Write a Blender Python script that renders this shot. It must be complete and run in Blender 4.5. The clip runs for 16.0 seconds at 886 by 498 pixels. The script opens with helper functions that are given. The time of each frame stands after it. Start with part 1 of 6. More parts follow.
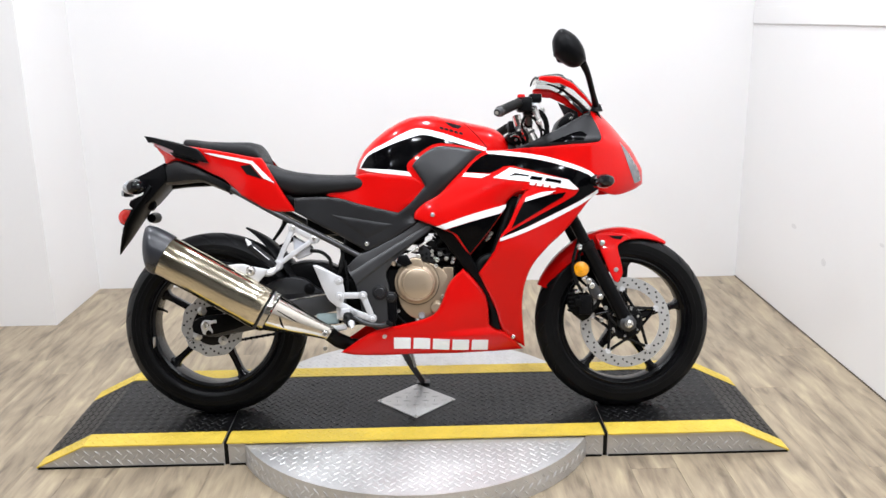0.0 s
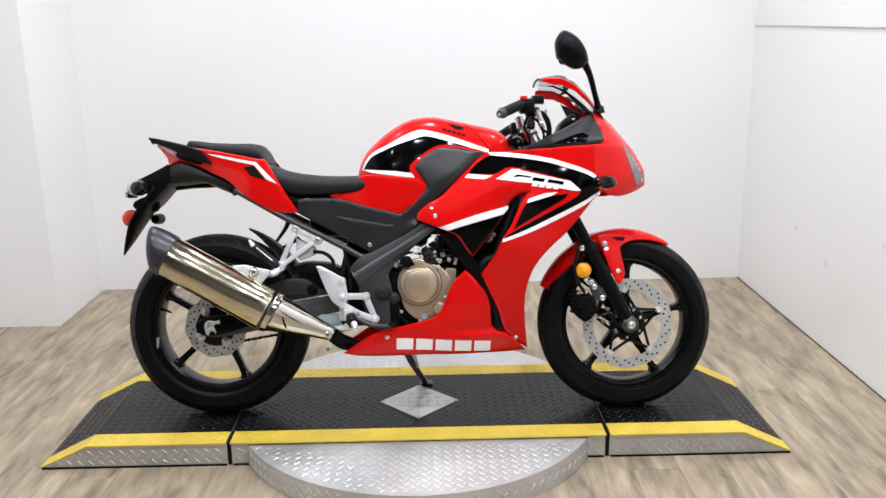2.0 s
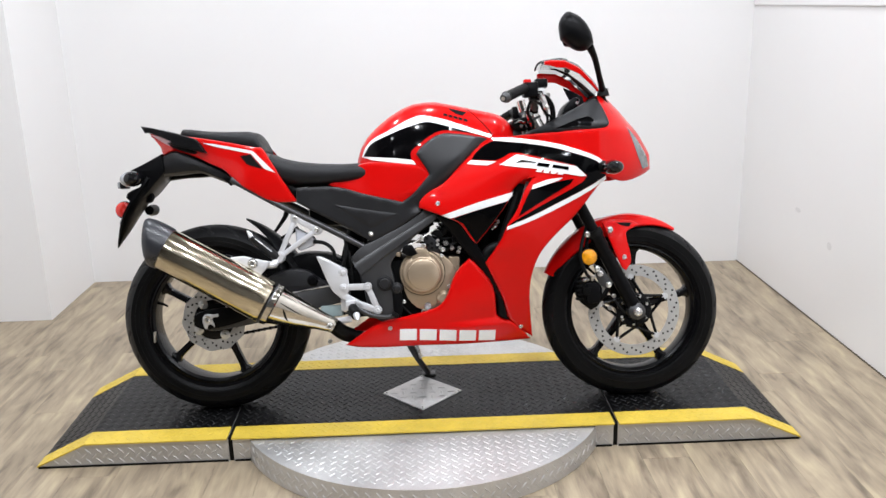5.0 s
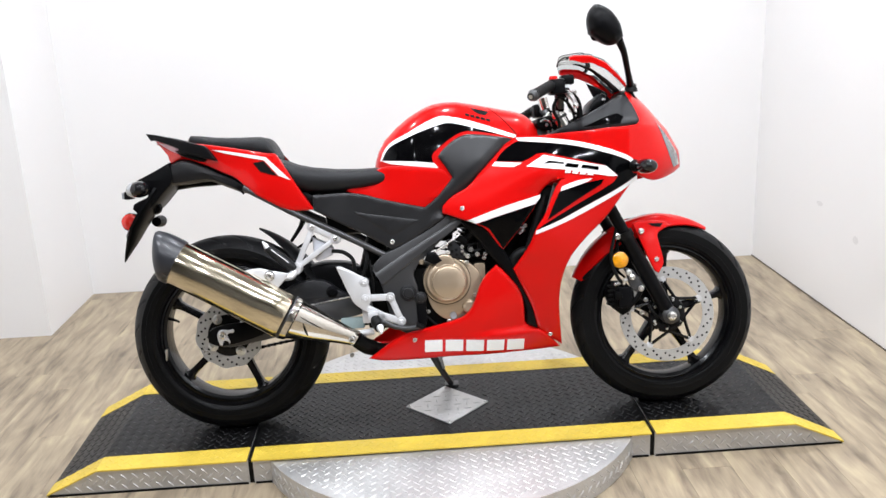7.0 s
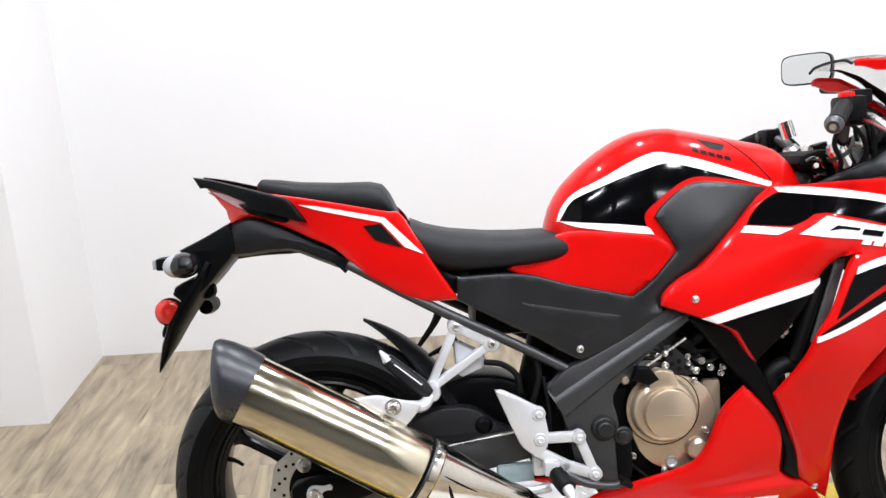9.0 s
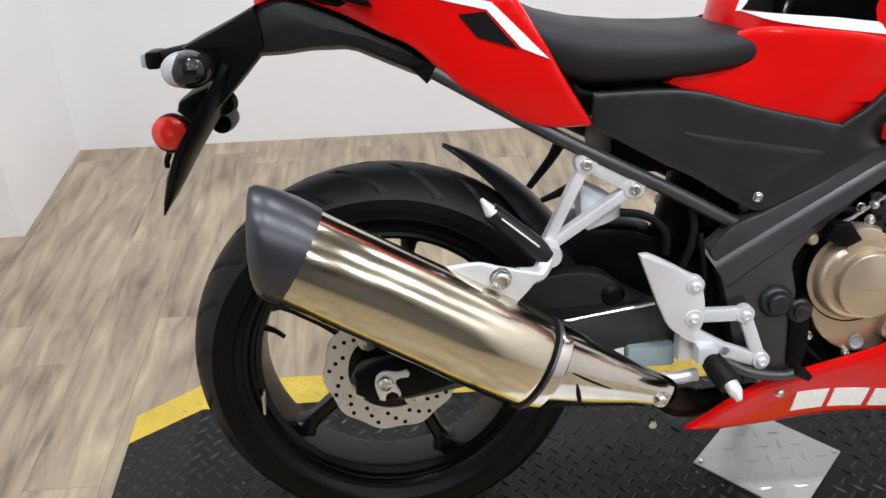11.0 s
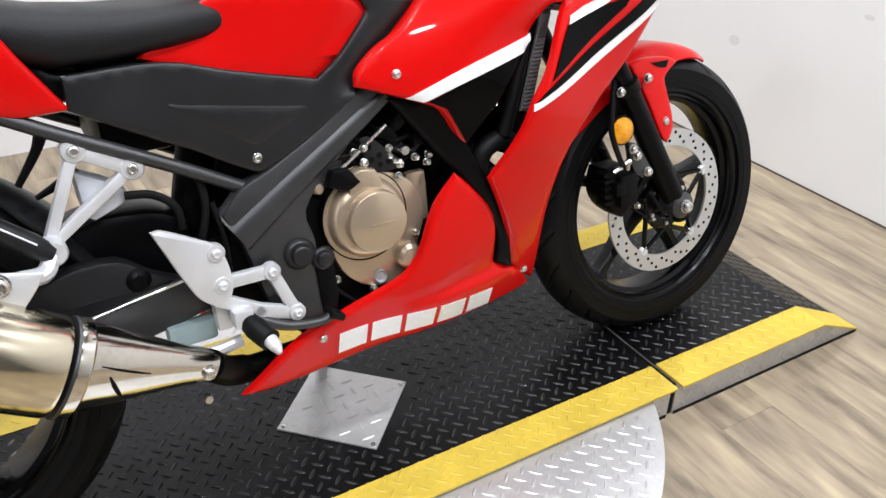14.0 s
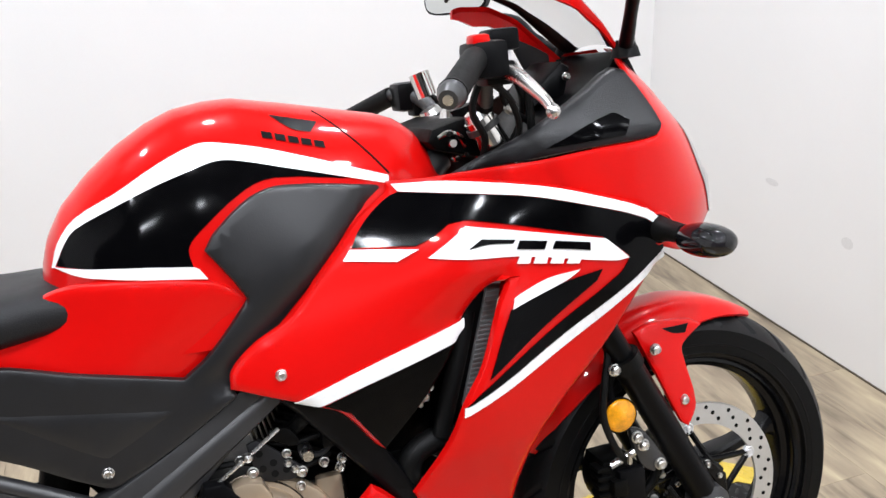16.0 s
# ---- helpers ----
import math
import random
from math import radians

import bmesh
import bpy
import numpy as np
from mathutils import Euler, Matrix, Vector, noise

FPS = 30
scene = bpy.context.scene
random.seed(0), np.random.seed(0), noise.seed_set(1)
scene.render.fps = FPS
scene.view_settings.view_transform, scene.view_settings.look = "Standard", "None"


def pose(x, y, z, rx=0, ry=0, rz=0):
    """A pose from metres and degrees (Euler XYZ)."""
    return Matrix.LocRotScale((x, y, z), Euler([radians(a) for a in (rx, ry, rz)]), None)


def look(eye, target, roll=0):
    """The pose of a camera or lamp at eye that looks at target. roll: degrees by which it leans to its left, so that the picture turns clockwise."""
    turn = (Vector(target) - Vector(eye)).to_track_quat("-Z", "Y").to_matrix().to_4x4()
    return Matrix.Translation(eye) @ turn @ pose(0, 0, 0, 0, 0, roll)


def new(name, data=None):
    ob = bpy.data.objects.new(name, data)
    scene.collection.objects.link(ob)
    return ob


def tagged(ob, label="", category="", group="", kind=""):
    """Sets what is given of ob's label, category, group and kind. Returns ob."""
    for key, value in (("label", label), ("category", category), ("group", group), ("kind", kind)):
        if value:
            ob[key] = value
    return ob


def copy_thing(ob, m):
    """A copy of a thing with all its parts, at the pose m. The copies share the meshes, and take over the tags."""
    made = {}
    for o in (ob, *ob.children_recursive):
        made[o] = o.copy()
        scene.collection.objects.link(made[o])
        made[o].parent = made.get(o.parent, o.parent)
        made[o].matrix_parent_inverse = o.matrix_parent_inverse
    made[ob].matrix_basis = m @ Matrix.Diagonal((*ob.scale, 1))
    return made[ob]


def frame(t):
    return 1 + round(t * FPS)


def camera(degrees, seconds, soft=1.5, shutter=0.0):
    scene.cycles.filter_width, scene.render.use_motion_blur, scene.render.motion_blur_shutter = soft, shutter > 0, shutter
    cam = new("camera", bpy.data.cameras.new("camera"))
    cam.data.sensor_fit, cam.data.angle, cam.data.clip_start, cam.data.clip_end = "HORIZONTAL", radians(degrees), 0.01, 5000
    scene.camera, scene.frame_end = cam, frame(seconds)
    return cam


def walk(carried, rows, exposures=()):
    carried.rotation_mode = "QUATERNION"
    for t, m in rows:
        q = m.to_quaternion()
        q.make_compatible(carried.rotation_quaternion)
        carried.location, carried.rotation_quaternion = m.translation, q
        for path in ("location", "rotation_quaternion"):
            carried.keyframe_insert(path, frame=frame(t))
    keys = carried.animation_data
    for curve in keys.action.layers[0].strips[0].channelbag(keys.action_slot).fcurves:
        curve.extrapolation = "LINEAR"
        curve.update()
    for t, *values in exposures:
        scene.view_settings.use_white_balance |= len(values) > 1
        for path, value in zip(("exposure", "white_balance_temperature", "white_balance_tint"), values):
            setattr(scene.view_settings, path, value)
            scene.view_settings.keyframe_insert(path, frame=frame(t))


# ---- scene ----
from mathutils.geometry import delaunay_2d_cdt
cam = camera(54.0, 16.0)
LAMP_WATTS = 21.5
PATH = [
    (0, (0.041, -2.744, 1.384), (0.074, -0.812, 0.867), -0.9),
    (0.5, (0.039, -2.745, 1.385), (0.074, -0.813, 0.869), -1.0),
    (1, (0.039, -2.746, 1.382), (0.072, -0.813, 0.868), -0.7),
    (1.5, (0.039, -2.748, 1.382), (0.069, -0.815, 0.869), -0.7),
    (2, (0.041, -2.752, 1.384), (0.068, -0.819, 0.871), -0.9),
    (2.5, (0.034, -2.764, 1.386), (0.064, -0.828, 0.884), -0.6),
    (3, (0.032, -2.762, 1.383), (0.074, -0.828, 0.878), -0.6),
    (3.5, (0.019, -2.749, 1.38), (0.071, -0.819, 0.856), -0.5),
    (4, (0.005, -2.724, 1.38), (0.063, -0.798, 0.842), -0.9),
    (6.5, (-0.068, -2.615, 1.381), (-0.013, -0.694, 0.828), -2.0),
    (7, (-0.119, -2.555, 1.383), (-0.034, -0.637, 0.825), -2.6),
    (7.5, (-0.161, -2.42, 1.368), (-0.178, -0.498, 0.814), -1.2),
    (8, (-0.244, -2.144, 1.384), (-0.417, -0.237, 0.808), -4.4),
    (8.2, (-0.298, -2.031, 1.375), (-0.417, -0.11, 0.831), -3.7),
    (10.3, (-0.653, -1.059, 1.335), (-0.477, 0.758, 0.519), -2.8),
    (10.5, (-0.661, -1.052, 1.313), (-0.513, 0.737, 0.431), -1.8),
    (11, (-0.66, -1.036, 1.264), (-0.558, 0.655, 0.202), -1.5),
    (11.5, (-0.655, -1.049, 1.211), (-0.53, 0.534, -0.005), 0.2),
    (12, (-0.644, -1.071, 1.2), (-0.427, 0.517, 0.003), 1.4),
    (12.5, (-0.618, -1.093, 1.211), (-0.213, 0.523, 0.105), 2.3),
    (13, (-0.588, -1.114, 1.217), (0.042, 0.453, 0.145), 2.7),
    (13.5, (-0.557, -1.123, 1.218), (0.196, 0.392, 0.151), 2.3),
    (14, (-0.523, -1.119, 1.222), (0.372, 0.335, 0.18), 1.5),
    (14.5, (-0.428, -1.097, 1.237), (0.487, 0.356, 0.211), -1.7),
    (15, (-0.265, -1.073, 1.255), (0.582, 0.51, 0.375), -3.1),
    (15.5, (-0.112, -1.074, 1.302), (0.602, 0.616, 0.507), -3.0),
    (16, (-0.049, -0.959, 1.312), (0.549, 0.784, 0.534), -2.4),
]
walk(cam, [(t, look(eye, target, roll)) for t, eye, target, roll in PATH], exposures=[(0, -0.08), (1.5, -0.15), (2.5, -0.3), (4, -0.3), (6.5, -0.05), (8, 0.0), (10.5, -0.14), (11.5, -0.42), (12.5, -0.5), (13.5, -0.27), (14.5, -0.08), (15, -0.08), (16, -0.12)])

# ---- light ----
world = bpy.data.worlds.new("shop")
scene.world = world
world.use_nodes = True
world.node_tree.nodes["Background"].inputs[0].default_value = (1.0, 0.98, 0.95, 1)
world.node_tree.nodes["Background"].inputs[1].default_value = 0.1

LAMP_SPOTS = [(-1.5, -2.6), (-0.5, -2.6), (0.5, -2.6), (1.3, -2.6), (-1.5, -0.9), (-0.4, -0.9), (0.6, -0.9), (1.3, -0.9), (-1.2, 0.8), (0.0, 0.8), (1.2, 0.8)]
CEILING = 3.0


# ---- materials ----
def surface(name, base, rough=0.5, metal=0.0, vary=0.12, scale=6.0, fine=80.0, bump=0.0, coat=0.0, rough_vary=0.08, stretch=(1, 1, 1), spec=0.5):
    """A procedural surface with colour and gloss that vary at two scales."""
    m = bpy.data.materials.new(name)
    m.use_nodes = True
    nt = m.node_tree
    b = nt.nodes["Principled BSDF"]
    b.inputs["Metallic"].default_value = metal
    b.inputs["Coat Weight"].default_value = coat
    b.inputs["Specular IOR Level"].default_value = spec
    b.inputs["Coat Roughness"].default_value = 0.02
    b.inputs["Coat IOR"].default_value = 1.38
    tc = nt.nodes.new("ShaderNodeTexCoord")
    mp = nt.nodes.new("ShaderNodeMapping")
    mp.inputs["Scale"].default_value = stretch
    nt.links.new(tc.outputs["Object"], mp.inputs["Vector"])
    big = nt.nodes.new("ShaderNodeTexNoise")
    big.inputs["Scale"].default_value = scale
    big.inputs["Detail"].default_value = 5
    small = nt.nodes.new("ShaderNodeTexNoise")
    small.inputs["Scale"].default_value = fine
    small.inputs["Detail"].default_value = 3
    for n in (big, small):
        nt.links.new(mp.outputs[0], n.inputs["Vector"])
    mix = nt.nodes.new("ShaderNodeMath")
    mix.operation = "MULTIPLY_ADD"
    mix.inputs[1].default_value = 0.65
    nt.links.new(big.outputs["Fac"], mix.inputs[0])
    part_small = nt.nodes.new("ShaderNodeMath")
    part_small.operation = "MULTIPLY"
    part_small.inputs[1].default_value = 0.35
    nt.links.new(small.outputs["Fac"], part_small.inputs[0])
    nt.links.new(part_small.outputs[0], mix.inputs[2])
    last = mix.outputs[0]
    ramp = nt.nodes.new("ShaderNodeValToRGB")
    ramp.color_ramp.elements[0].position, ramp.color_ramp.elements[1].position = 0.3, 0.7
    ramp.color_ramp.elements[0].color = (*[c * (1 - vary) for c in base], 1)
    ramp.color_ramp.elements[1].color = (*[min(1, c * (1 + vary)) for c in base], 1)
    nt.links.new(last, ramp.inputs[0])
    nt.links.new(ramp.outputs[0], b.inputs["Base Color"])
    rr = nt.nodes.new("ShaderNodeMapRange")
    rr.inputs["From Min"].default_value, rr.inputs["From Max"].default_value = 0.3, 0.7
    rr.inputs["To Min"].default_value = max(0.02, rough - rough_vary)
    rr.inputs["To Max"].default_value = min(1, rough + rough_vary)
    nt.links.new(mix.outputs[0], rr.inputs["Value"])
    nt.links.new(rr.outputs[0], b.inputs["Roughness"])
    if bump:
        bp = nt.nodes.new("ShaderNodeBump")
        bp.inputs["Strength"].default_value = bump
        bp.inputs["Distance"].default_value = 0.002
        nt.links.new(small.outputs["Fac"], bp.inputs["Height"])
        nt.links.new(bp.outputs[0], b.inputs["Normal"])
    return m


WALL_PAINT = surface("wall_paint", (0.80, 0.79, 0.78), 0.45, vary=0.02, scale=1.2, fine=220, bump=0.05)
# Dark colour stands for a dim shop, giving reflections more contrast
DIM_SHOP = surface("shop_wall_paint", (0.13, 0.128, 0.125), 0.6, vary=0.15, scale=1.5, fine=120)
# Grey for unseen side walls, kept dark so gloss and blacks reflect less
DIM_SIDE = surface("far_wall_paint", (0.32, 0.315, 0.305), 0.6, vary=0.12, scale=1.5, fine=120)
# Dark colour stands for a dimly lit ceiling and cuts the fill
DIM_OVERHEAD = surface("ceiling_paint", (0.20, 0.197, 0.193), 0.8, vary=0.05, scale=2, fine=120)


def plank_surface():
    """Printed vinyl wood: long streaks, blotches and pores, shifted from plank to plank."""
    m = bpy.data.materials.new("vinyl_plank")
    m.use_nodes = True
    nt = m.node_tree
    b = nt.nodes["Principled BSDF"]
    tc, info = nt.nodes.new("ShaderNodeTexCoord"), nt.nodes.new("ShaderNodeObjectInfo")
    shift = nt.nodes.new("ShaderNodeVectorMath")
    shift.operation = "MULTIPLY_ADD"
    shift.inputs[1].default_value = (37, 53, 11)
    nt.links.new(info.outputs["Random"], shift.inputs[0])
    nt.links.new(tc.outputs["Object"], shift.inputs[2])
    total = None
    for stretch, scale, weight, detail in (((12, 1.6, 1), 1.6, 0.40, 8), ((3.4, 1.2, 1), 1.7, 0.24, 3), ((13, 3.0, 1), 1.25, 0.36, 7), ((60, 3, 1), 2.0, 0.10, 3)):
        mp = nt.nodes.new("ShaderNodeMapping")
        mp.inputs["Scale"].default_value = stretch
        nt.links.new(shift.outputs[0], mp.inputs["Vector"])
        n = nt.nodes.new("ShaderNodeTexNoise")
        n.inputs["Scale"].default_value, n.inputs["Detail"].default_value, n.inputs["Distortion"].default_value = scale, detail, 1.2
        nt.links.new(mp.outputs[0], n.inputs["Vector"])
        mul = nt.nodes.new("ShaderNodeMath")
        mul.operation = "MULTIPLY_ADD"
        mul.inputs[1].default_value = weight
        mul.inputs[2].default_value = -0.05
        nt.links.new(n.outputs["Fac"], mul.inputs[0])
        if total:
            nt.links.new(total, mul.inputs[2])
        total = mul.outputs[0]
        fine = n
    tone = nt.nodes.new("ShaderNodeMath")
    tone.operation = "MULTIPLY_ADD"
    tone.inputs[1].default_value = 0.012
    nt.links.new(info.outputs["Random"], tone.inputs[0])
    nt.links.new(total, tone.inputs[2])
    ramp = nt.nodes.new("ShaderNodeValToRGB")
    e = ramp.color_ramp.elements
    e[0].position, e[0].color = 0.35, (0.118, 0.092, 0.064, 1)
    e[1].position, e[1].color = 0.67, (0.46, 0.380, 0.246, 1)
    mid = e.new(0.47)
    mid.color = (0.263, 0.210, 0.147, 1)
    mid = e.new(0.56)
    mid.color = (0.348, 0.281, 0.192, 1)
    nt.links.new(tone.outputs[0], ramp.inputs[0])
    nt.links.new(ramp.outputs[0], b.inputs["Base Color"])
    b.inputs["Roughness"].default_value = 0.42
    b.inputs["Specular IOR Level"].default_value = 0.35
    bp = nt.nodes.new("ShaderNodeBump")
    bp.inputs["Strength"].default_value, bp.inputs["Distance"].default_value = 0.15, 0.002
    nt.links.new(fine.outputs["Fac"], bp.inputs["Height"])
    nt.links.new(bp.outputs[0], b.inputs["Normal"])
    return m


PLANK = plank_surface()
JOINT = surface("joint_shadow", (0.09, 0.07, 0.05), 0.8)
MAT_BLACK = surface("black_rubber_mat", (0.003, 0.003, 0.0032), 0.35, vary=0.6, scale=9, fine=160, bump=0.22, spec=0.27)
# Raised bars paler and glossier than the mat, so the tread stands out
MAT_TREAD = surface("worn_rubber_tread", (0.007, 0.007, 0.0074), 0.32, vary=0.4, scale=12, fine=200, spec=0.42)
YELLOW = surface("yellow_floor_paint", (0.60, 0.43, 0.05), 0.5, vary=0.18, scale=10, fine=120, bump=0.1)
TREAD_STEEL = surface("tread_plate_steel", (0.55, 0.545, 0.535), 0.42, 0.6, vary=0.18, scale=7, fine=150, bump=0.1)
RED = surface("red_gloss_paint", (0.58, 0.0036, 0.0030), 0.3, vary=0.03, scale=5, fine=300, coat=0.6, rough_vary=0.03, spec=0.05)
BLACK_GLOSS = surface("black_gloss_paint", (0.0012, 0.0012, 0.0015), 0.10, vary=0.2, coat=0.0, rough_vary=0.04, spec=0.09)
WHITE_DECAL = surface("white_decal", (0.82, 0.82, 0.82), 0.28, vary=0.02, coat=0.6)
PLASTIC = surface("dark_grey_textured_plastic", (0.011, 0.011, 0.0121), 0.36, vary=0.15, scale=12, fine=500, bump=0.07, spec=0.45)
PLASTIC_DARK = surface("dark_textured_plastic", (0.009, 0.009, 0.010), 0.40, vary=0.15, scale=12, fine=500, bump=0.2, spec=0.3)
PLASTIC_BLACK = surface("black_plastic", (0.0025, 0.0025, 0.003), 0.35, vary=0.2, scale=14, fine=300, bump=0.1, spec=0.10)
FRAME_PAINT = surface("satin_black_frame_paint", (0.018, 0.018, 0.0193), 0.42, vary=0.15, scale=12, fine=300, bump=0.05, spec=0.75)
VINYL = surface("seat_vinyl", (0.008, 0.008, 0.0088), 0.48, vary=0.15, scale=16, fine=600, bump=0.35, spec=0.25)
TYRE_WALL = surface("tyre_sidewall_rubber", (0.0028, 0.0028, 0.003), 0.42, vary=0.4, scale=9, fine=180, bump=0.1, spec=0.12)
TYRE = surface("tyre_rubber", (0.005, 0.005, 0.0054), 0.46, vary=0.6, scale=9, fine=180, bump=0.15, spec=0.18)
RIM_BLACK = surface("rim_paint", (0.003, 0.003, 0.0034), 0.22, vary=0.2, scale=10, fine=200, coat=0.06, spec=0.18)
STEEL = surface("brushed_steel", (0.62, 0.61, 0.59), 0.28, 1.0, vary=0.08, scale=14, fine=260)
DISC_STEEL = surface("disc_steel", (0.60, 0.60, 0.59), 0.33, 0.75, vary=0.08, scale=20, fine=400, bump=0.05)
CAST_SILVER = surface("cast_aluminium", (0.68, 0.68, 0.69), 0.40, 0.45, vary=0.06, scale=20, fine=500, bump=0.15)
MUFFLER = surface("warm_stainless", (0.64, 0.575, 0.44), 0.15, 1.0, vary=0.08, scale=6, fine=90, rough_vary=0.05, stretch=(1, 1, 6))
CONE_STEEL = surface("brushed_stainless", (0.60, 0.565, 0.50), 0.13, 1.0, vary=0.16, scale=10, fine=120, rough_vary=0.06)
CAP_PAINT = surface("blue_grey_satin_cap", (0.019, 0.020, 0.024), 0.32, vary=0.12, scale=10, fine=260, bump=0.05, spec=0.55)
CHROME = surface("polished_steel", (0.75, 0.73, 0.70), 0.08, 1.0, vary=0.05, rough_vary=0.03)
BRONZE = surface("bronze_engine_paint", (0.46, 0.362, 0.258), 0.24, 0.6, vary=0.03, scale=8, fine=40, rough_vary=0.02)
ENGINE_BLACK = surface("engine_black", (0.0018, 0.0018, 0.0018), 0.45, vary=0.3, scale=20, fine=300, bump=0.2, spec=0.10)
AMBER = surface("amber_lens", (0.72, 0.29, 0.004), 0.2, vary=0.3, scale=60, fine=240, coat=0.5)
RED_LENS = surface("red_lens", (0.6, 0.02, 0.012), 0.2, vary=0.2, scale=60, fine=300, coat=0.8)
CLEAR_LENS = surface("clear_lens", (0.34, 0.35, 0.36), 0.08, vary=0.1, coat=1.0)
SMOKE_LENS = surface("smoke_lens", (0.006, 0.006, 0.007), 0.08, vary=0.2, coat=0.35, spec=0.3)
HEAD_LENS = surface("head_lamp_lens", (0.13, 0.135, 0.14), 0.08, vary=0.35, scale=14, coat=0.8)
RUBBER = surface("soft_rubber", (0.004, 0.004, 0.004), 0.5, vary=0.25, scale=20, fine=400, bump=0.2, spec=0.14)
HOLE = surface("drilled_hole", (0.004, 0.004, 0.004), 0.7, spec=0.1)
RADIATOR_ALLOY = surface("radiator_alloy", (0.22, 0.22, 0.22), 0.5, 0.5, vary=0.2, scale=30, fine=300)
MIRROR = surface("mirror_glass", (0.55, 0.56, 0.55), 0.03, 1.0, vary=0.01, rough_vary=0.0)
GREY_RESERVOIR = surface("translucent_plastic", (0.55, 0.56, 0.60), 0.35, vary=0.1)

GLASS = bpy.data.materials.new("smoked_screen")
GLASS.use_nodes = True
g = GLASS.node_tree.nodes["Principled BSDF"]
g.inputs["Base Color"].default_value = (0.80, 0.80, 0.79, 1)
g.inputs["Roughness"].default_value = 0.02
g.inputs["Transmission Weight"].default_value = 1.0
g.inputs["IOR"].default_value = 1.08

GLOW = bpy.data.materials.new("lamp_glow")
GLOW.use_nodes = True
g = GLOW.node_tree.nodes["Principled BSDF"]
g.inputs["Emission Color"].default_value = (1, 0.96, 0.9, 1)
g.inputs["Emission Strength"].default_value = 6.0


# ---- builders ----
def mesh_object(name, bm, material, smooth=35):
    me = bpy.data.meshes.new(name)
    bmesh.ops.recalc_face_normals(bm, faces=bm.faces)
    bm.to_mesh(me)
    bm.free()
    if smooth:
        me.polygons.foreach_set("use_smooth", [True] * len(me.polygons))
        me.set_sharp_from_angle(angle=radians(smooth))
    me.materials.append(material)
    return new(name, me)


def part(name, bm, material, parent, label="", smooth=35):
    ob = mesh_object(name, bm, material, smooth)
    ob.parent = parent
    if label:
        tagged(ob, label)
    return ob


def structure(name, bm, material, label, category):
    return tagged(mesh_object(name, bm, material, 0), label, category, kind="structure")


def add_box(bm, x0, x1, y0, y1, z0, z1, bevel=0.0, turn=None):
    made = bmesh.ops.create_cube(bm, size=1)["verts"]
    m = Matrix.Translation(((x0 + x1) / 2, (y0 + y1) / 2, (z0 + z1) / 2))
    if turn:
        m = m @ turn
    m = m @ Matrix.Diagonal((x1 - x0, y1 - y0, z1 - z0, 1))
    bmesh.ops.transform(bm, matrix=m, verts=made)
    if bevel:
        edges = list({e for v in made for e in v.link_edges})
        bmesh.ops.bevel(bm, geom=edges, offset=bevel, segments=2, profile=0.6, affect="EDGES")
    return bm


def box(x0, x1, y0, y1, z0, z1, bevel=0.0, turn=None):
    return add_box(bmesh.new(), x0, x1, y0, y1, z0, z1, bevel, turn)


def curve(points, steps=6, closed=False, keep=50):
    """A smooth line through the points; corners sharper than keep degrees stay corners when it is closed."""
    p = [Vector(q) for q in points]
    n, out = len(p), []
    tang = []
    for i in range(n):
        a, b = p[(i - 1) % n], p[(i + 1) % n]
        if not closed and i in (0, n - 1):
            a, b = p[max(0, i - 1)], p[min(n - 1, i + 1)]
        corner = closed and (p[i] - a).length > 1e-9 and (b - p[i]).length > 1e-9 and (p[i] - a).angle(b - p[i]) > radians(keep)
        tang.append(None if corner else (b - a).normalized())
    for i in range(n if closed else n - 1):
        a, b = p[i], p[(i + 1) % n]
        d = b - a
        ta = (tang[i] or d.normalized()) * d.length
        tb = (tang[(i + 1) % n] or d.normalized()) * d.length
        for k in range(steps):
            u = k / steps
            out.append(a * (2 * u**3 - 3 * u * u + 1) + ta * (u**3 - 2 * u * u + u) + b * (3 * u * u - 2 * u**3) + tb * (u**3 - u * u))
    if not closed:
        out.append(p[-1])
    return out


def add_tube(bm, points, radius, sides=12, steps=6, cap=True):
    """A round tube along a smooth line; radius is one number or one for each point."""
    line = curve(points, steps) if len(points) > 2 else [Vector(q) for q in points]
    n = len(line)
    radii = [radius] * n if not hasattr(radius, "__len__") else [float(v) for v in np.interp(np.linspace(0, 1, n), np.linspace(0, 1, len(radius)), radius)]
    t = (line[1] - line[0]).normalized()
    side = t.orthogonal().normalized()
    rings = []
    for i in range(n):
        t = (line[min(i + 1, n - 1)] - line[max(i - 1, 0)]).normalized()
        side = (side - t * side.dot(t)).normalized()
        up = t.cross(side)
        rings.append([bm.verts.new(line[i] + radii[i] * (math.cos(a) * side + math.sin(a) * up)) for a in (2 * math.pi * k / sides for k in range(sides))])
    for a, b in zip(rings, rings[1:]):
        for k in range(sides):
            bm.faces.new((a[k], a[(k + 1) % sides], b[(k + 1) % sides], b[k]))
    if cap:
        bm.faces.new(rings[0])
        bm.faces.new(rings[-1])
    return bm


def tube(points, radius, sides=12, steps=6):
    return add_tube(bmesh.new(), points, radius, sides, steps)


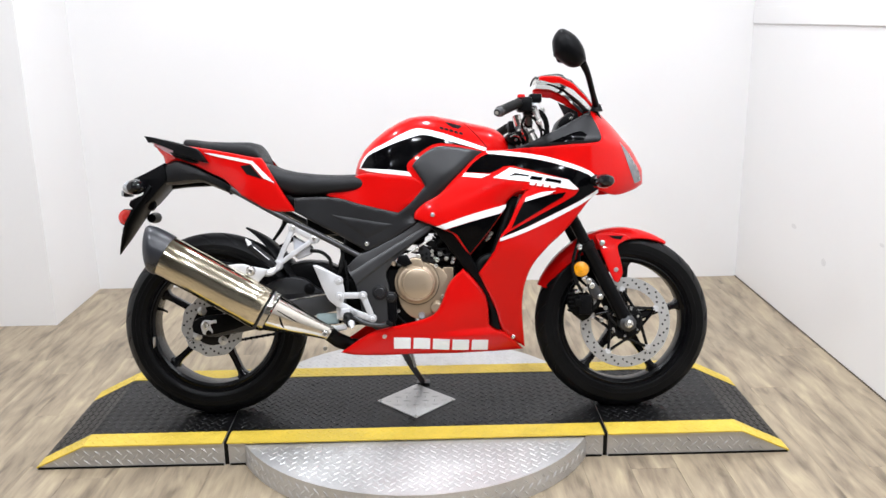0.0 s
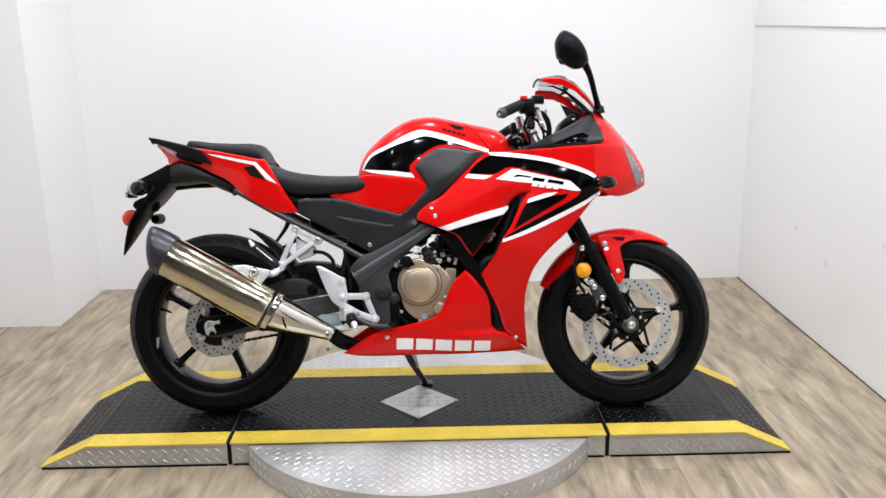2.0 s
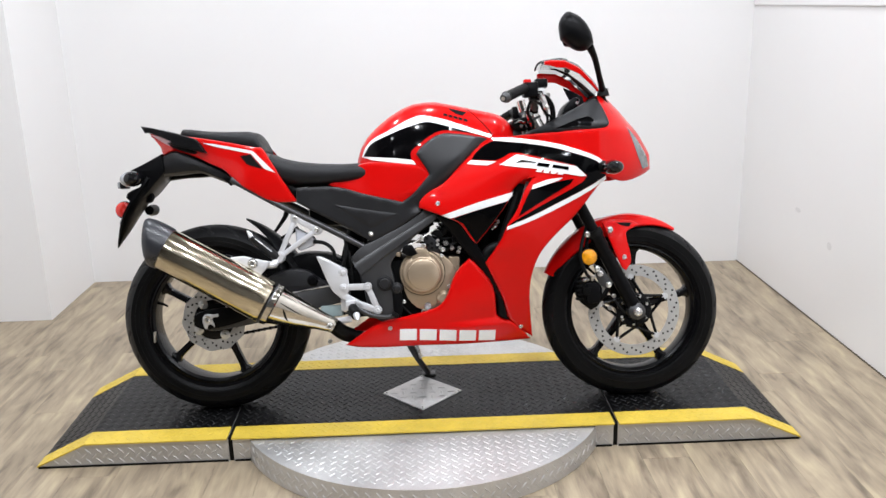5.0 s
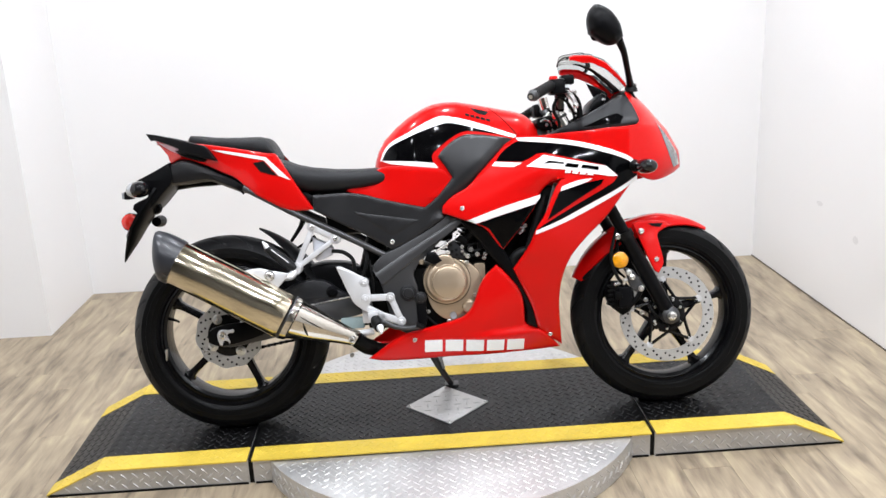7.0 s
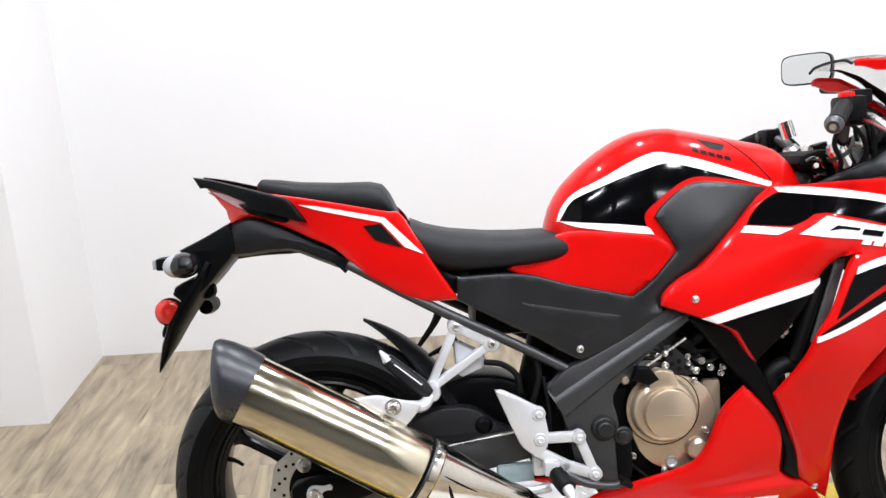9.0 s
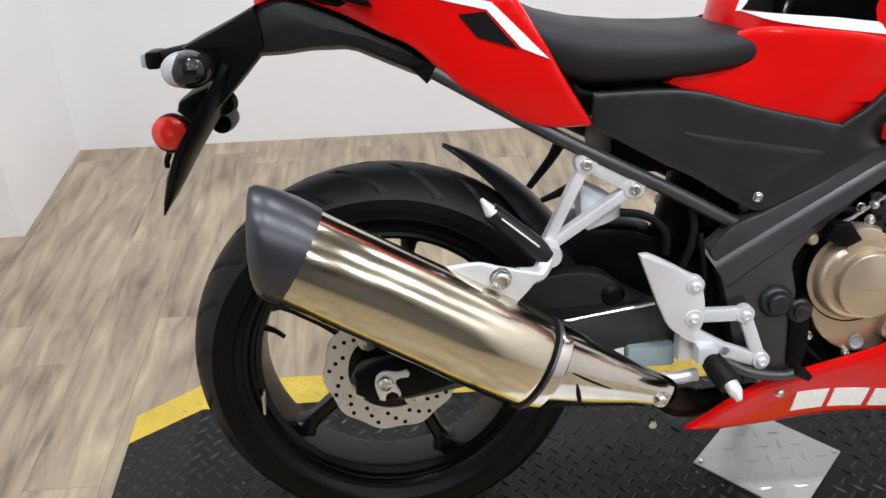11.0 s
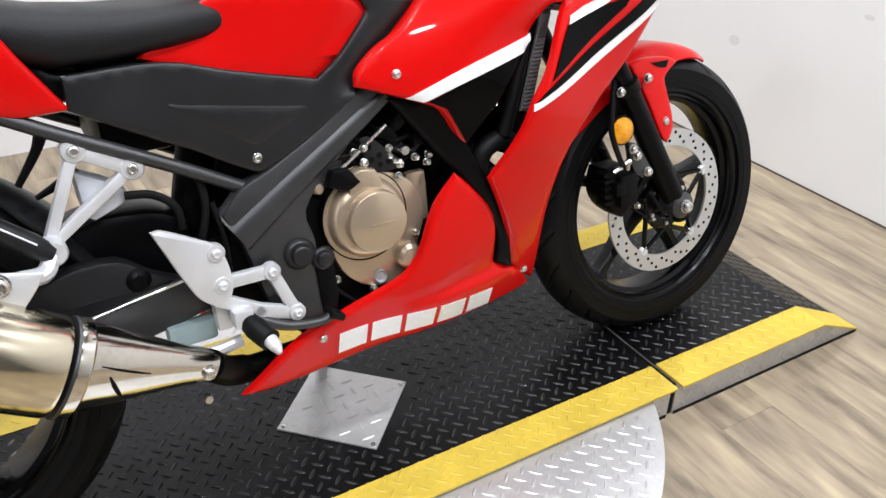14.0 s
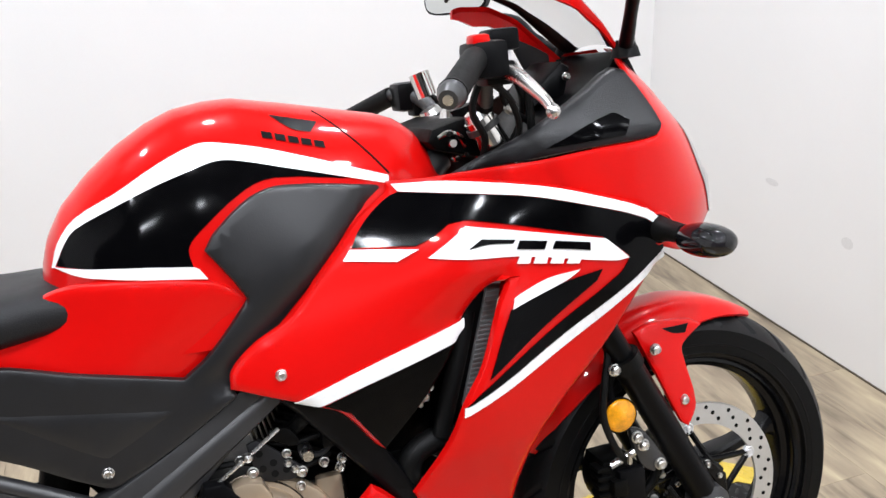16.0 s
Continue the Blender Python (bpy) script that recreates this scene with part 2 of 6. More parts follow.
def add_lathe(bm, profile, centre, sides=48, axis="y", closed=False, span=2 * math.pi):
    """Turns a profile of (radius, offset along the axis) round an axis through centre."""
    c = Vector(centre)
    full = abs(span - 2 * math.pi) < 1e-6
    rings = []
    for a in np.linspace(0, span, sides, endpoint=not full):
        ring = []
        for r, o in profile:
            u, v = r * math.cos(a), r * math.sin(a)
            ring.append(bm.verts.new(c + Vector({"y": (u, o, v), "z": (u, v, o), "x": (o, u, v)}[axis])))
        rings.append(ring)
    m = len(profile)
    for i in range(len(rings) if full else len(rings) - 1):
        a, b = rings[i], rings[(i + 1) % len(rings)]
        for k in range(m if closed else m - 1):
            q = [a[k], a[(k + 1) % m], b[(k + 1) % m], b[k]]
            bm.faces.new(q)
    bmesh.ops.remove_doubles(bm, verts=bm.verts, dist=1e-6)
    return bm


def lathe(profile, centre, sides=48, axis="y", closed=False):
    return add_lathe(bmesh.new(), profile, centre, sides, axis, closed)


def add_bolt(bm, x, y, z, r=0.009, high=0.007):
    """A domed hexagon-socket bolt head that faces -y."""
    add_lathe(bm, [(0, -high * 0.8), (r * 0.42, -high * 0.8), (r * 0.5, -high * 0.95), (r * 0.62, -high), (r * 0.9, -high * 0.75), (r, -high * 0.3), (r, 0), (r * 1.2, 0.0005), (r * 1.2, 0.003)], (x, y, z), 14)
    return bm


def bolt(x, y, z, r=0.009, high=0.007):
    return add_bolt(bmesh.new(), x, y, z, r, high)


def spread(points):
    """A smooth field through points of (x, z, value): a thin-plate spline."""
    p = np.array(points, float)
    d = np.linalg.norm(p[:, None, :2] - p[None, :, :2], axis=-1)
    k = np.where(d > 0, d * d * np.log(d + 1e-12), 0)
    one = np.c_[np.ones(len(p)), p[:, :2]]
    a = np.block([[k + 1e-4 * np.eye(len(p)), one], [one.T, np.zeros((3, 3))]])
    w = np.linalg.solve(a, np.r_[p[:, 2], 0, 0, 0])

    def field(x, z):
        r = np.hypot(x - p[:, 0], z - p[:, 1])
        return float(np.where(r > 0, r * r * np.log(r + 1e-12), 0) @ w[:-3] + w[-3] + w[-2] * x + w[-1] * z)

    return field


def inside(q, poly):
    x, z = q
    hit = False
    for (xa, za), (xb, zb) in zip(poly, poly[1:] + poly[:1]):
        if (za > z) != (zb > z) and x < (xb - xa) * (z - za) / (zb - za) + xa:
            hit = not hit
    return hit


def edge_distance(q, poly):
    p = np.array(poly)
    a, b = p, np.roll(p, -1, 0)
    d = b - a
    u = np.clip(((np.array(q) - a) * d).sum(1) / ((d * d).sum(1) + 1e-12), 0, 1)
    return float(np.hypot(*(np.array(q) - a - d * u[:, None]).T).min())


def even(loop, most):
    """The same closed line with no side longer than most."""
    out = []
    for (xa, za), (xb, zb) in zip(loop, loop[1:] + loop[:1]):
        n = max(1, math.ceil(math.hypot(xb - xa, zb - za) / most))
        out += [(xa + (xb - xa) * k / n, za + (zb - za) * k / n) for k in range(n)]
    return out


def sheet(outline, field, thick=0.004, roll=0.0, grid=0.014, side=-1, steps=4, proud=0.0, keep=50):
    """A curved panel: an outline in (x, z), drawn out sideways to field(x, z), with rolled edges and a thickness inwards. Returns the mesh and its surface."""
    loop = [tuple(v) for v in curve([(x, z, 0) for x, z in outline], steps, True, keep)]
    loop = even([(v[0], v[1]) for v in loop], 0.010 if roll else grid)
    xs, zs = [v[0] for v in loop], [v[1] for v in loop]
    points = list(loop)
    for i, x in enumerate(np.arange(min(xs), max(xs), grid)):
        for z in np.arange(min(zs) + (i % 2) * grid / 2, max(zs), grid):
            if inside((x, z), loop) and edge_distance((x, z), loop) > max(grid * 0.35, roll * 1.2):
                points.append((float(x), float(z)))
    if roll:
        n = len(loop)
        for i in range(n):
            a, b = Vector(loop[i - 1]), Vector(loop[(i + 1) % n])
            t = (b - a)
            if t.length < 1e-9:
                continue
            nrm = Vector((-t.y, t.x)).normalized()
            for f in (0.3, 0.9):
                for s in (1, -1):
                    q = Vector(loop[i]) + s * nrm * roll * f
                    if inside(q, loop) and edge_distance(q, loop) > roll * f * 0.8:
                        points.append((q.x, q.y))
    n = len(loop)
    verts, _, faces, *_ = delaunay_2d_cdt([Vector(v) for v in points], [], [list(range(n))], 1, 1e-5)

    def surf(x, z):
        y = field(x, z) - proud
        if roll:
            d = edge_distance((x, z), loop)
            if d < roll:
                y += roll - math.sqrt(max(0, roll * roll - (roll - d) ** 2))
        return y

    bm = bmesh.new()
    front = [bm.verts.new((v.x, -side * surf(v.x, v.y), v.y)) for v in verts]
    back = [bm.verts.new((v.co.x, v.co.y - side * thick, v.co.z)) for v in front]
    used = {}
    for f in faces:
        if not inside((sum(verts[i].x for i in f) / len(f), sum(verts[i].y for i in f) / len(f)), loop):
            continue
        bm.faces.new([front[i] for i in f])
        bm.faces.new([back[i] for i in reversed(f)])
        for a, b in zip(f, list(f[1:]) + [f[0]]):
            used[(a, b)] = used.get((a, b), 0) + 1
    for a, b in used:
        if (b, a) not in used:
            bm.faces.new((front[b], front[a], back[a], back[b]))
    loose = [v for v in bm.verts if not v.link_faces]
    bmesh.ops.delete(bm, geom=loose, context="VERTS")
    return bm, surf


def plate(outline, y0, y1, bevel=0.0, steps=3):
    """A flat plate with an outline in (x, z) and rounded edges, between y0 and y1."""
    loop = [(v.x, v.y) for v in curve([(x, z, 0) for x, z in outline], steps, True)]
    bm = bmesh.new()
    f = bm.faces.new([bm.verts.new((x, y0, z)) for x, z in loop])
    made = bmesh.ops.extrude_face_region(bm, geom=[f])["geom"]
    bmesh.ops.translate(bm, vec=(0, y1 - y0, 0), verts=[v for v in made if isinstance(v, bmesh.types.BMVert)])
    if bevel:
        rim = [e for e in bm.edges if abs(e.verts[0].co.y - e.verts[1].co.y) < 1e-6]
        bmesh.ops.bevel(bm, geom=rim, offset=bevel, segments=2, profile=0.5, affect="EDGES")
    bmesh.ops.triangulate(bm, faces=[q for q in bm.faces if len(q.verts) > 4])
    return bm


def loft(sections, cap=True, closed=True):
    """Joins rings of equally many points."""
    bm = bmesh.new()
    rings = [[bm.verts.new(p) for p in s] for s in sections]
    n = len(rings[0])
    for a, b in zip(rings, rings[1:]):
        for k in range(n if closed else n - 1):
            bm.faces.new((a[k], a[(k + 1) % n], b[(k + 1) % n], b[k]))
    if cap:
        bm.faces.new(rings[0])
        bm.faces.new(rings[-1])
    return bm


def lozenges(bm, cells, place, long=0.026, wide=0.007, high=0.0022):
    """Raised tread bars: a low lens-shaped ridge at each cell (u, v, turn), carried to the surface by place(u, v, height)."""
    for u, v, turn in cells:
        c, s = math.cos(turn), math.sin(turn)
        ring = []
        for a, b in ((-0.5, 0), (-0.2, -0.5), (0.2, -0.5), (0.5, 0), (0.2, 0.5), (-0.2, 0.5)):
            p, q = a * long, b * wide
            ring.append(bm.verts.new(place(u + p * c - q * s, v + p * s + q * c, 0.0)))
        ends = [bm.verts.new(place(u + k * long * 0.3 * c, v + k * long * 0.3 * s, high)) for k in (-1, 1)]
        l, r = ends
        for f in ((ring[0], ring[1], l), (ring[1], ring[2], r, l), (ring[2], ring[3], r), (ring[3], ring[4], r), (ring[4], ring[5], l, r), (ring[5], ring[0], l)):
            bm.faces.new(f)
    return bm


# ---- room ----
LEFT, RIGHT, BACK, FRONT, COLUMN = -4.2, 1.70, 1.745, -4.6, 1.176
T = 0.12
SIDE_X, SIDE_Y = -2.312, -1.4
structure("wall_back", box(-1.725 - T, RIGHT + T, BACK, BACK + T, 0, CEILING), WALL_PAINT, "smooth white painted back wall of the photo bay", "wall")
structure("wall_return", box(-1.725 - T, -1.725, COLUMN + T, BACK, 0, CEILING), WALL_PAINT, "short white painted return wall beside the bay", "wall")
structure("wall_left_front", box(SIDE_X - T, -1.725, COLUMN, COLUMN + T, 0, CEILING), WALL_PAINT, "white painted wall panel standing forward of the bay", "wall")
structure("wall_right", box(RIGHT, RIGHT + T, FRONT, BACK, 0, CEILING), WALL_PAINT, "white painted side wall with faint scuffs", "wall")
structure("wall_left_near", box(SIDE_X - T, SIDE_X, SIDE_Y, COLUMN, 0, CEILING), WALL_PAINT, "white painted wall running forward from the panel", "wall")
# Unseen walls, set back to keep the light level; dark colour dims reflections
structure("wall_left_jog", box(LEFT, SIDE_X - T, SIDE_Y, SIDE_Y + T, 0, CEILING), DIM_SIDE, "unseen dim grey wall added to step the room back", "wall")
structure("wall_left", box(LEFT - T, LEFT, FRONT, SIDE_Y + T, 0, CEILING), DIM_SIDE, "unseen wall closing the shop, coloured dim grey to dull reflections", "wall")
# Unseen wall at the viewer's back, dark to dim what panels reflect
structure("wall_front", box(LEFT - T, RIGHT + T, FRONT - T, FRONT, 0, CEILING), DIM_SHOP, "unseen wall behind the viewer, coloured dark to dim reflections", "wall")
# Unseen ceiling closing the room, darkened so upward faces reflect less
structure("ceiling", box(LEFT - T, RIGHT + T, FRONT - T, BACK + T, CEILING, CEILING + T), DIM_OVERHEAD, "unseen shop ceiling coloured dark grey to dim reflections", "ceiling")
structure("trim", box(RIGHT - 0.006, RIGHT - 0.001, FRONT + 0.01, BACK - 0.004, 1.325, 1.405, 0.004), WALL_PAINT, "white painted ledge trim along the side wall", "trim")
structure("baseboard", box(RIGHT - 0.004, RIGHT - 0.0005, FRONT, BACK - 0.001, 0.0, 0.005), JOINT, "thin dark gap along the foot of the wall", "baseboard")
floor = structure("floor", box(LEFT, RIGHT, FRONT, BACK, -0.1, -0.004), JOINT, "wood-look vinyl plank floor in weathered beige and grey", "floor")

lamp_body = tagged(new("ceiling_lamp"), "round white ceiling downlight with a glowing disc", "lamp", "ceiling downlights")
lamp_body.matrix_world = pose(LAMP_SPOTS[0][0], LAMP_SPOTS[0][1], CEILING)
part("housing", lathe([(0.0, -0.012), (0.075, -0.012), (0.08, -0.05), (0.088, -0.05), (0.095, 0.0)], (0, 0, 0), 32, "z"), DIM_OVERHEAD, lamp_body)
part("diffuser", lathe([(0.0, -0.030), (0.075, -0.030), (0.076, -0.02)], (0, 0, 0), 32, "z"), GLOW, lamp_body, "glowing round diffuser")
for x, y in LAMP_SPOTS[1:]:
    copy_thing(lamp_body, pose(x, y, CEILING))
for x, y in LAMP_SPOTS:
    lamp = bpy.data.lights.new("downlight", "AREA")
    lamp.shape, lamp.size, lamp.energy, lamp.color, lamp.spread = "DISK", 0.16, LAMP_WATTS, (0.93, 0.97, 1.05), radians(160)
    new("downlight", lamp).matrix_world = pose(x, y, CEILING - 0.06)

# faint scuffs on the side wall
SCUFF = surface("wall_scuff", (0.70, 0.69, 0.68), 0.5, vary=0.12, scale=30, fine=200)
wall_right = bpy.data.objects["wall_right"]
for y, z, w, h in ((1.06, 0.44, 0.060, 0.022), (0.74, 0.36, 0.045, 0.034), (0.30, 0.55, 0.035, 0.015)):
    part("scuff", lathe([(0.0001, -0.0002), (0.35, -0.0002), (0.5, 0.0002)], (0, 0, 0), 9, "x"), SCUFF, wall_right).matrix_basis = Matrix.Translation((RIGHT - 0.0004, y, z)) @ Matrix.Diagonal((1, w, h, 1))

# ---- display platform ----
TOP = 0.082
Y_FRONT, Y_BACK = -0.222, 0.372
BODY_FRONT, BODY_BACK = -0.206, 0.362
SEAM_L, SEAM_R, KNEE_R, TIP_R, KNEE_L, TIP_L = -0.62, 0.598, 1.035, 1.198, 1.067, 1.228
STRIPE = 0.08


def wedge(x_seam, x_knee, x_tip):
    """An end ramp: flat from the seam to the knee, then down to the floor."""
    bm = bmesh.new()
    prof = [(x_seam, 0.0), (x_seam, TOP), (x_knee, TOP), (x_tip, 0.004), (x_tip, 0.0)]
    f = bm.faces.new([bm.verts.new((x, BODY_FRONT, z)) for x, z in prof])
    made = bmesh.ops.extrude_face_region(bm, geom=[f])["geom"]
    bmesh.ops.translate(bm, vec=(0, BODY_BACK - BODY_FRONT, 0), verts=[v for v in made if isinstance(v, bmesh.types.BMVert)])
    return bm


def ramp_share(x):
    """How far down the end slope x lies: 0 on the flat, 1 at the tip."""
    knee, tip = (KNEE_R, TIP_R) if x > 0 else (KNEE_L, TIP_L)
    return max(0.0, (abs(x) - knee) / (tip - knee))


def ramp_height(x):
    return TOP - ramp_share(x) * (TOP - 0.004)


def strip_on(x0, x1, y0, y1, lift, thick=0.003):
    """A thin layer that follows the ramp's top from x0 to x1."""
    ease = lambda x, y: y + ramp_share(x) * (0.014 if y < Y_FRONT + 0.002 else 0)
    cuts = sorted({x0, x1, *[k for k in (-KNEE_L, KNEE_R) if min(x0, x1) < k < max(x0, x1)]})
    sections = []
    for x in cuts:
        z = ramp_height(x) + lift
        sections.append([(x, ease(x, y0), z - thick), (x, y1, z - thick), (x, y1, z), (x, ease(x, y0), z)])
    return loft(sections)


def tread_cells(u0, u1, v0, v1, step, keep=lambda u, v: True):
    rows = []
    for j, v in enumerate(np.arange(v0 + step / 2, v1, step / 2)):
        for i, u in enumerate(np.arange(u0 + step / 2 + (j % 2) * step / 2, u1 - step * 0.3, step)):
            if keep(u, v):
                rows.append((float(u), float(v), radians(45 if j % 2 else -45)))
    return rows


def on_top(lift):
    return lambda u, v, h: (u, v, ramp_height(u) + lift + h)


def side_face(y, sign):
    return lambda u, v, h: (u, y - sign * h, v)


def platform_piece(name, x0, x1, bm, label):
    thing = tagged(new(name), label, "ramp" if "ramp" in name else "platform")
    part("steel_body", bm, TREAD_STEEL, thing, "bare tread plate steel", 0)
    # Black strip draws the shadow gap under the steel side
    part("foot_strip", box(x0 + 0.004, x1 - 0.004, BODY_FRONT - 0.0025, BODY_FRONT - 0.0003, 0.0, 0.0065), RUBBER, thing, "thin black strip for the shaded gap at the foot")
    mat = part("rubber_mat", strip_on(x0, x1, Y_FRONT + STRIPE, Y_BACK - STRIPE, 0.0035), MAT_BLACK, thing, "black rubber tread mat", 0)
    part("tread", lozenges(bmesh.new(), tread_cells(x0, x1, Y_FRONT + STRIPE, Y_BACK - STRIPE, 0.034, lambda u, v: abs(u + 0.012) + abs(v - 0.060) > 0.155), on_top(0.0033), 0.027, 0.0075, 0.0022), MAT_TREAD, mat, smooth=20)
    tagged(mat.children[0], kind="stuff")
    for y0, y1 in ((Y_FRONT - 0.001, Y_FRONT + STRIPE), (Y_BACK - STRIPE, Y_BACK + 0.001)):
        s = part("yellow_border", strip_on(x0, x1, y0, y1, 0.005, 0.0045), YELLOW, thing, "yellow painted border strip", 0)
        cells = tread_cells(x0, x1, y0 + 0.006, y1 - 0.006, 0.034, lambda u, v: ramp_share(u) < 0.85)
        tagged(part("tread", lozenges(bmesh.new(), cells, on_top(0.0048), 0.027, 0.0075, 0.0016), YELLOW, s, smooth=20), kind="stuff")
    keep = lambda u, v: v < ramp_height(u) - 0.012 and v > 0.006
    cells = [(u, v, a) for u, v, a in tread_cells(x0 + 0.01, x1 - 0.01, 0.002, TOP, 0.034, keep)]
    for y, sign in ((BODY_FRONT, 1), (BODY_BACK, -1)):
        if name == "platform":
            cells = [c for c in cells if abs(c[0]) > 0.53]
        tagged(part("side_tread", lozenges(bmesh.new(), cells, side_face(y, sign), 0.027, 0.006, 0.002), TREAD_STEEL, thing, smooth=20), kind="stuff")
    return thing


platform_piece("platform", SEAM_L + 0.007, SEAM_R - 0.007, box(SEAM_L + 0.007, SEAM_R - 0.007, BODY_FRONT, BODY_BACK, 0.002, TOP), "low steel display platform topped with black tread mat and yellow borders")
platform_piece("end_ramp", -TIP_L, SEAM_L - 0.007, wedge(SEAM_L - 0.007, -KNEE_L, -TIP_L), "sloping steel end ramp with black mat and yellow borders")
platform_piece("end_ramp", SEAM_R + 0.007, TIP_R, wedge(SEAM_R + 0.007, KNEE_R, TIP_R), "sloping steel end ramp with black mat and yellow borders")

# Black filler stands in for the deep shade in the open joints
for x in (SEAM_L, SEAM_R):
    part("seam_strip", box(x - 0.0068, x + 0.0068, BODY_FRONT + 0.003, BODY_BACK - 0.003, 0.002, TOP - 0.004), RUBBER, bpy.data.objects["platform"], "black filler standing for the shade in the joint")

# round turntable plate under the platform, showing in front and behind
turntable = tagged(new("turntable"), "round steel tread plate turntable under the platform", "turntable")
DISC_R, DISC_Y, DISC_TOP = 0.612, 0.065, 0.076
for side, edge in ((-1, BODY_FRONT - 0.003), (1, BODY_BACK + 0.003)):
    half = math.acos(min(1, abs(edge - DISC_Y) / DISC_R))
    mid = -math.pi / 2 if side < 0 else math.pi / 2
    arc = [(-0.012 + DISC_R * math.cos(a), DISC_Y + DISC_R * math.sin(a)) for a in np.linspace(mid - half, mid + half, 40)]
    bm = bmesh.new()
    low = [bm.verts.new((x, y, 0.001)) for x, y in arc]
    high = [bm.verts.new((x, y, DISC_TOP)) for x, y in arc]
    bm.faces.new(low)
    bm.faces.new(high)
    for k in range(len(arc)):
        bm.faces.new((low[k], low[(k + 1) % len(arc)], high[(k + 1) % len(arc)], high[k]))
    seg = part("tread_plate", bm, TREAD_STEEL, turntable, smooth=0)
    keep = lambda u, v: math.hypot(u + 0.012, v - DISC_Y) < DISC_R - 0.02 and (v < edge - 0.015 if side < 0 else v > edge + 0.015)
    cells = tread_cells(-0.62, 0.62, DISC_Y - DISC_R, DISC_Y + DISC_R, 0.034, keep)
    tagged(part("tread", lozenges(bmesh.new(), cells, lambda u, v, h: (u, v, DISC_TOP + h), 0.027, 0.0065, 0.0017), TREAD_STEEL, seg, smooth=20), kind="stuff")
    span = DISC_R * half
    cells = [(u, v, t) for u, v, t in tread_cells(-span + 0.02, span - 0.02, 0.002, DISC_TOP, 0.034, lambda u, v: 0.01 < v < DISC_TOP - 0.01)]
    wrap = lambda u, v, h: (-0.012 + (DISC_R + h) * math.cos(mid + u / DISC_R), DISC_Y + (DISC_R + h) * math.sin(mid + u / DISC_R), v)
    tagged(part("side_tread", lozenges(bmesh.new(), cells, wrap, 0.027, 0.006, 0.002), TREAD_STEEL, seg, smooth=20), kind="stuff")

# square access plate in the middle of the mat
access = tagged(new("access_plate"), "square steel tread plate screwed to the mat cornerwise", "plate")
access.matrix_world = pose(-0.012, 0.060, TOP + 0.0036, 0, 0, 45)
HALF = 0.097
part("plate", box(-HALF, HALF, -HALF, HALF, 0.0, 0.004, 0.0012), TREAD_STEEL, access, smooth=0)
turn45 = tread_cells(-HALF, HALF, -HALF, HALF, 0.046, lambda u, v: max(abs(u), abs(v)) < HALF - 0.014)
tagged(part("tread", lozenges(bmesh.new(), turn45, lambda u, v, h: (u, v, 0.004 + h), 0.027, 0.0065, 0.0015), TREAD_STEEL, access, smooth=20), kind="stuff")
for sx in (-1, 1):
    for sy in (-1, 1):
        part("screw", lathe([(0, 0.0035), (0.004, 0.003), (0.0055, 0.0)], (sx * (HALF - 0.009), sy * (HALF - 0.009), 0.004), 12, "z"), STEEL, access)

# ---- motorcycle ----
# built upright in its own frame (x forward, y to its left, z up from the platform), then leaned on its stand
bike = tagged(new("motorcycle"), "red, black and white sport motorcycle leaning on its side stand", "motorcycle")
bike.matrix_world = pose(0, 0, 0.088, -11.5, 0, 0)


def P(name, bm, material, label="", parent=None, smooth=35):
    return part(name, bm, material, parent or bike, label, smooth)


def pair(name, outline, field, material, label="", thick=0.004, roll=0.006, grid=0.014, proud=0.0, parent=None):
    """The same panel on both sides of the bike. Returns the surface and the near panel."""
    bm, surf = sheet(outline, field, thick, roll, grid, -1, proud=proud)
    near = P(name, bm, material, label, parent)
    bm, _ = sheet(outline, field, thick, roll, max(grid, 0.02), 1, proud=proud)
    far = P(name, bm, material, label, parent)
    return surf, near, far


def decal(name, outline, surf, material, parent, label="", grid=0.008, lift=0.0020, far=None):
    """A thin painted layer on a panel's surface, and the same on the far panel where there is one."""
    for side, owner in ((-1, parent), (1, far)):
        if owner:
            bm, _ = sheet(outline, surf, 0.0020, 0, grid, side, proud=lift, steps=3, keep=24)
            part(name, bm, material, owner, label)


# wheels
def tyre_mesh(R, W, bead, blocks):
    """A road tyre with slanted tread grooves."""
    prof = []
    for k in range(49):
        u = -1 + 2 * k / 48
        o = u * W / 2
        r = R - (W / 2) * 0.52 * abs(u) ** 2.3
        prof.append((r, o))
    wall = [(R - 0.050, 0.503 * W), (R - 0.0505, 0.509 * W), (R - 0.0525, 0.509 * W), (R - 0.053, 0.504 * W), (R - 0.064, 0.497 * W), (R - 0.0645, 0.501 * W), (R - 0.066, 0.500 * W), (R - 0.0665, 0.494 * W), (bead + 0.014, 0.44 * W), (bead + 0.003, 0.40 * W), (bead, 0.36 * W)]
    prof = [(r, -o) for r, o in reversed(wall)] + prof + wall
    bm, rings, n = bmesh.new(), [], 528
    for i in range(n):
        a = 2 * math.pi * i / n
        ring = []
        for r, o in prof:
            u = abs(o) / (W / 2)
            if r > R - 0.047 and 0.12 < u < 0.9:
                phase = (i * blocks / n + 1.1 * u + (0.5 if o > 0 else 0)) % 1
                if phase < 0.11:
                    r -= 0.005
            ring.append(bm.verts.new((r * math.cos(a), o, r * math.sin(a))))
        rings.append(ring)
    for i in range(n):
        a, b = rings[i], rings[(i + 1) % n]
        for k in range(len(prof) - 1):
            bm.faces.new((a[k], a[k + 1], b[k + 1], b[k]))
    return bm


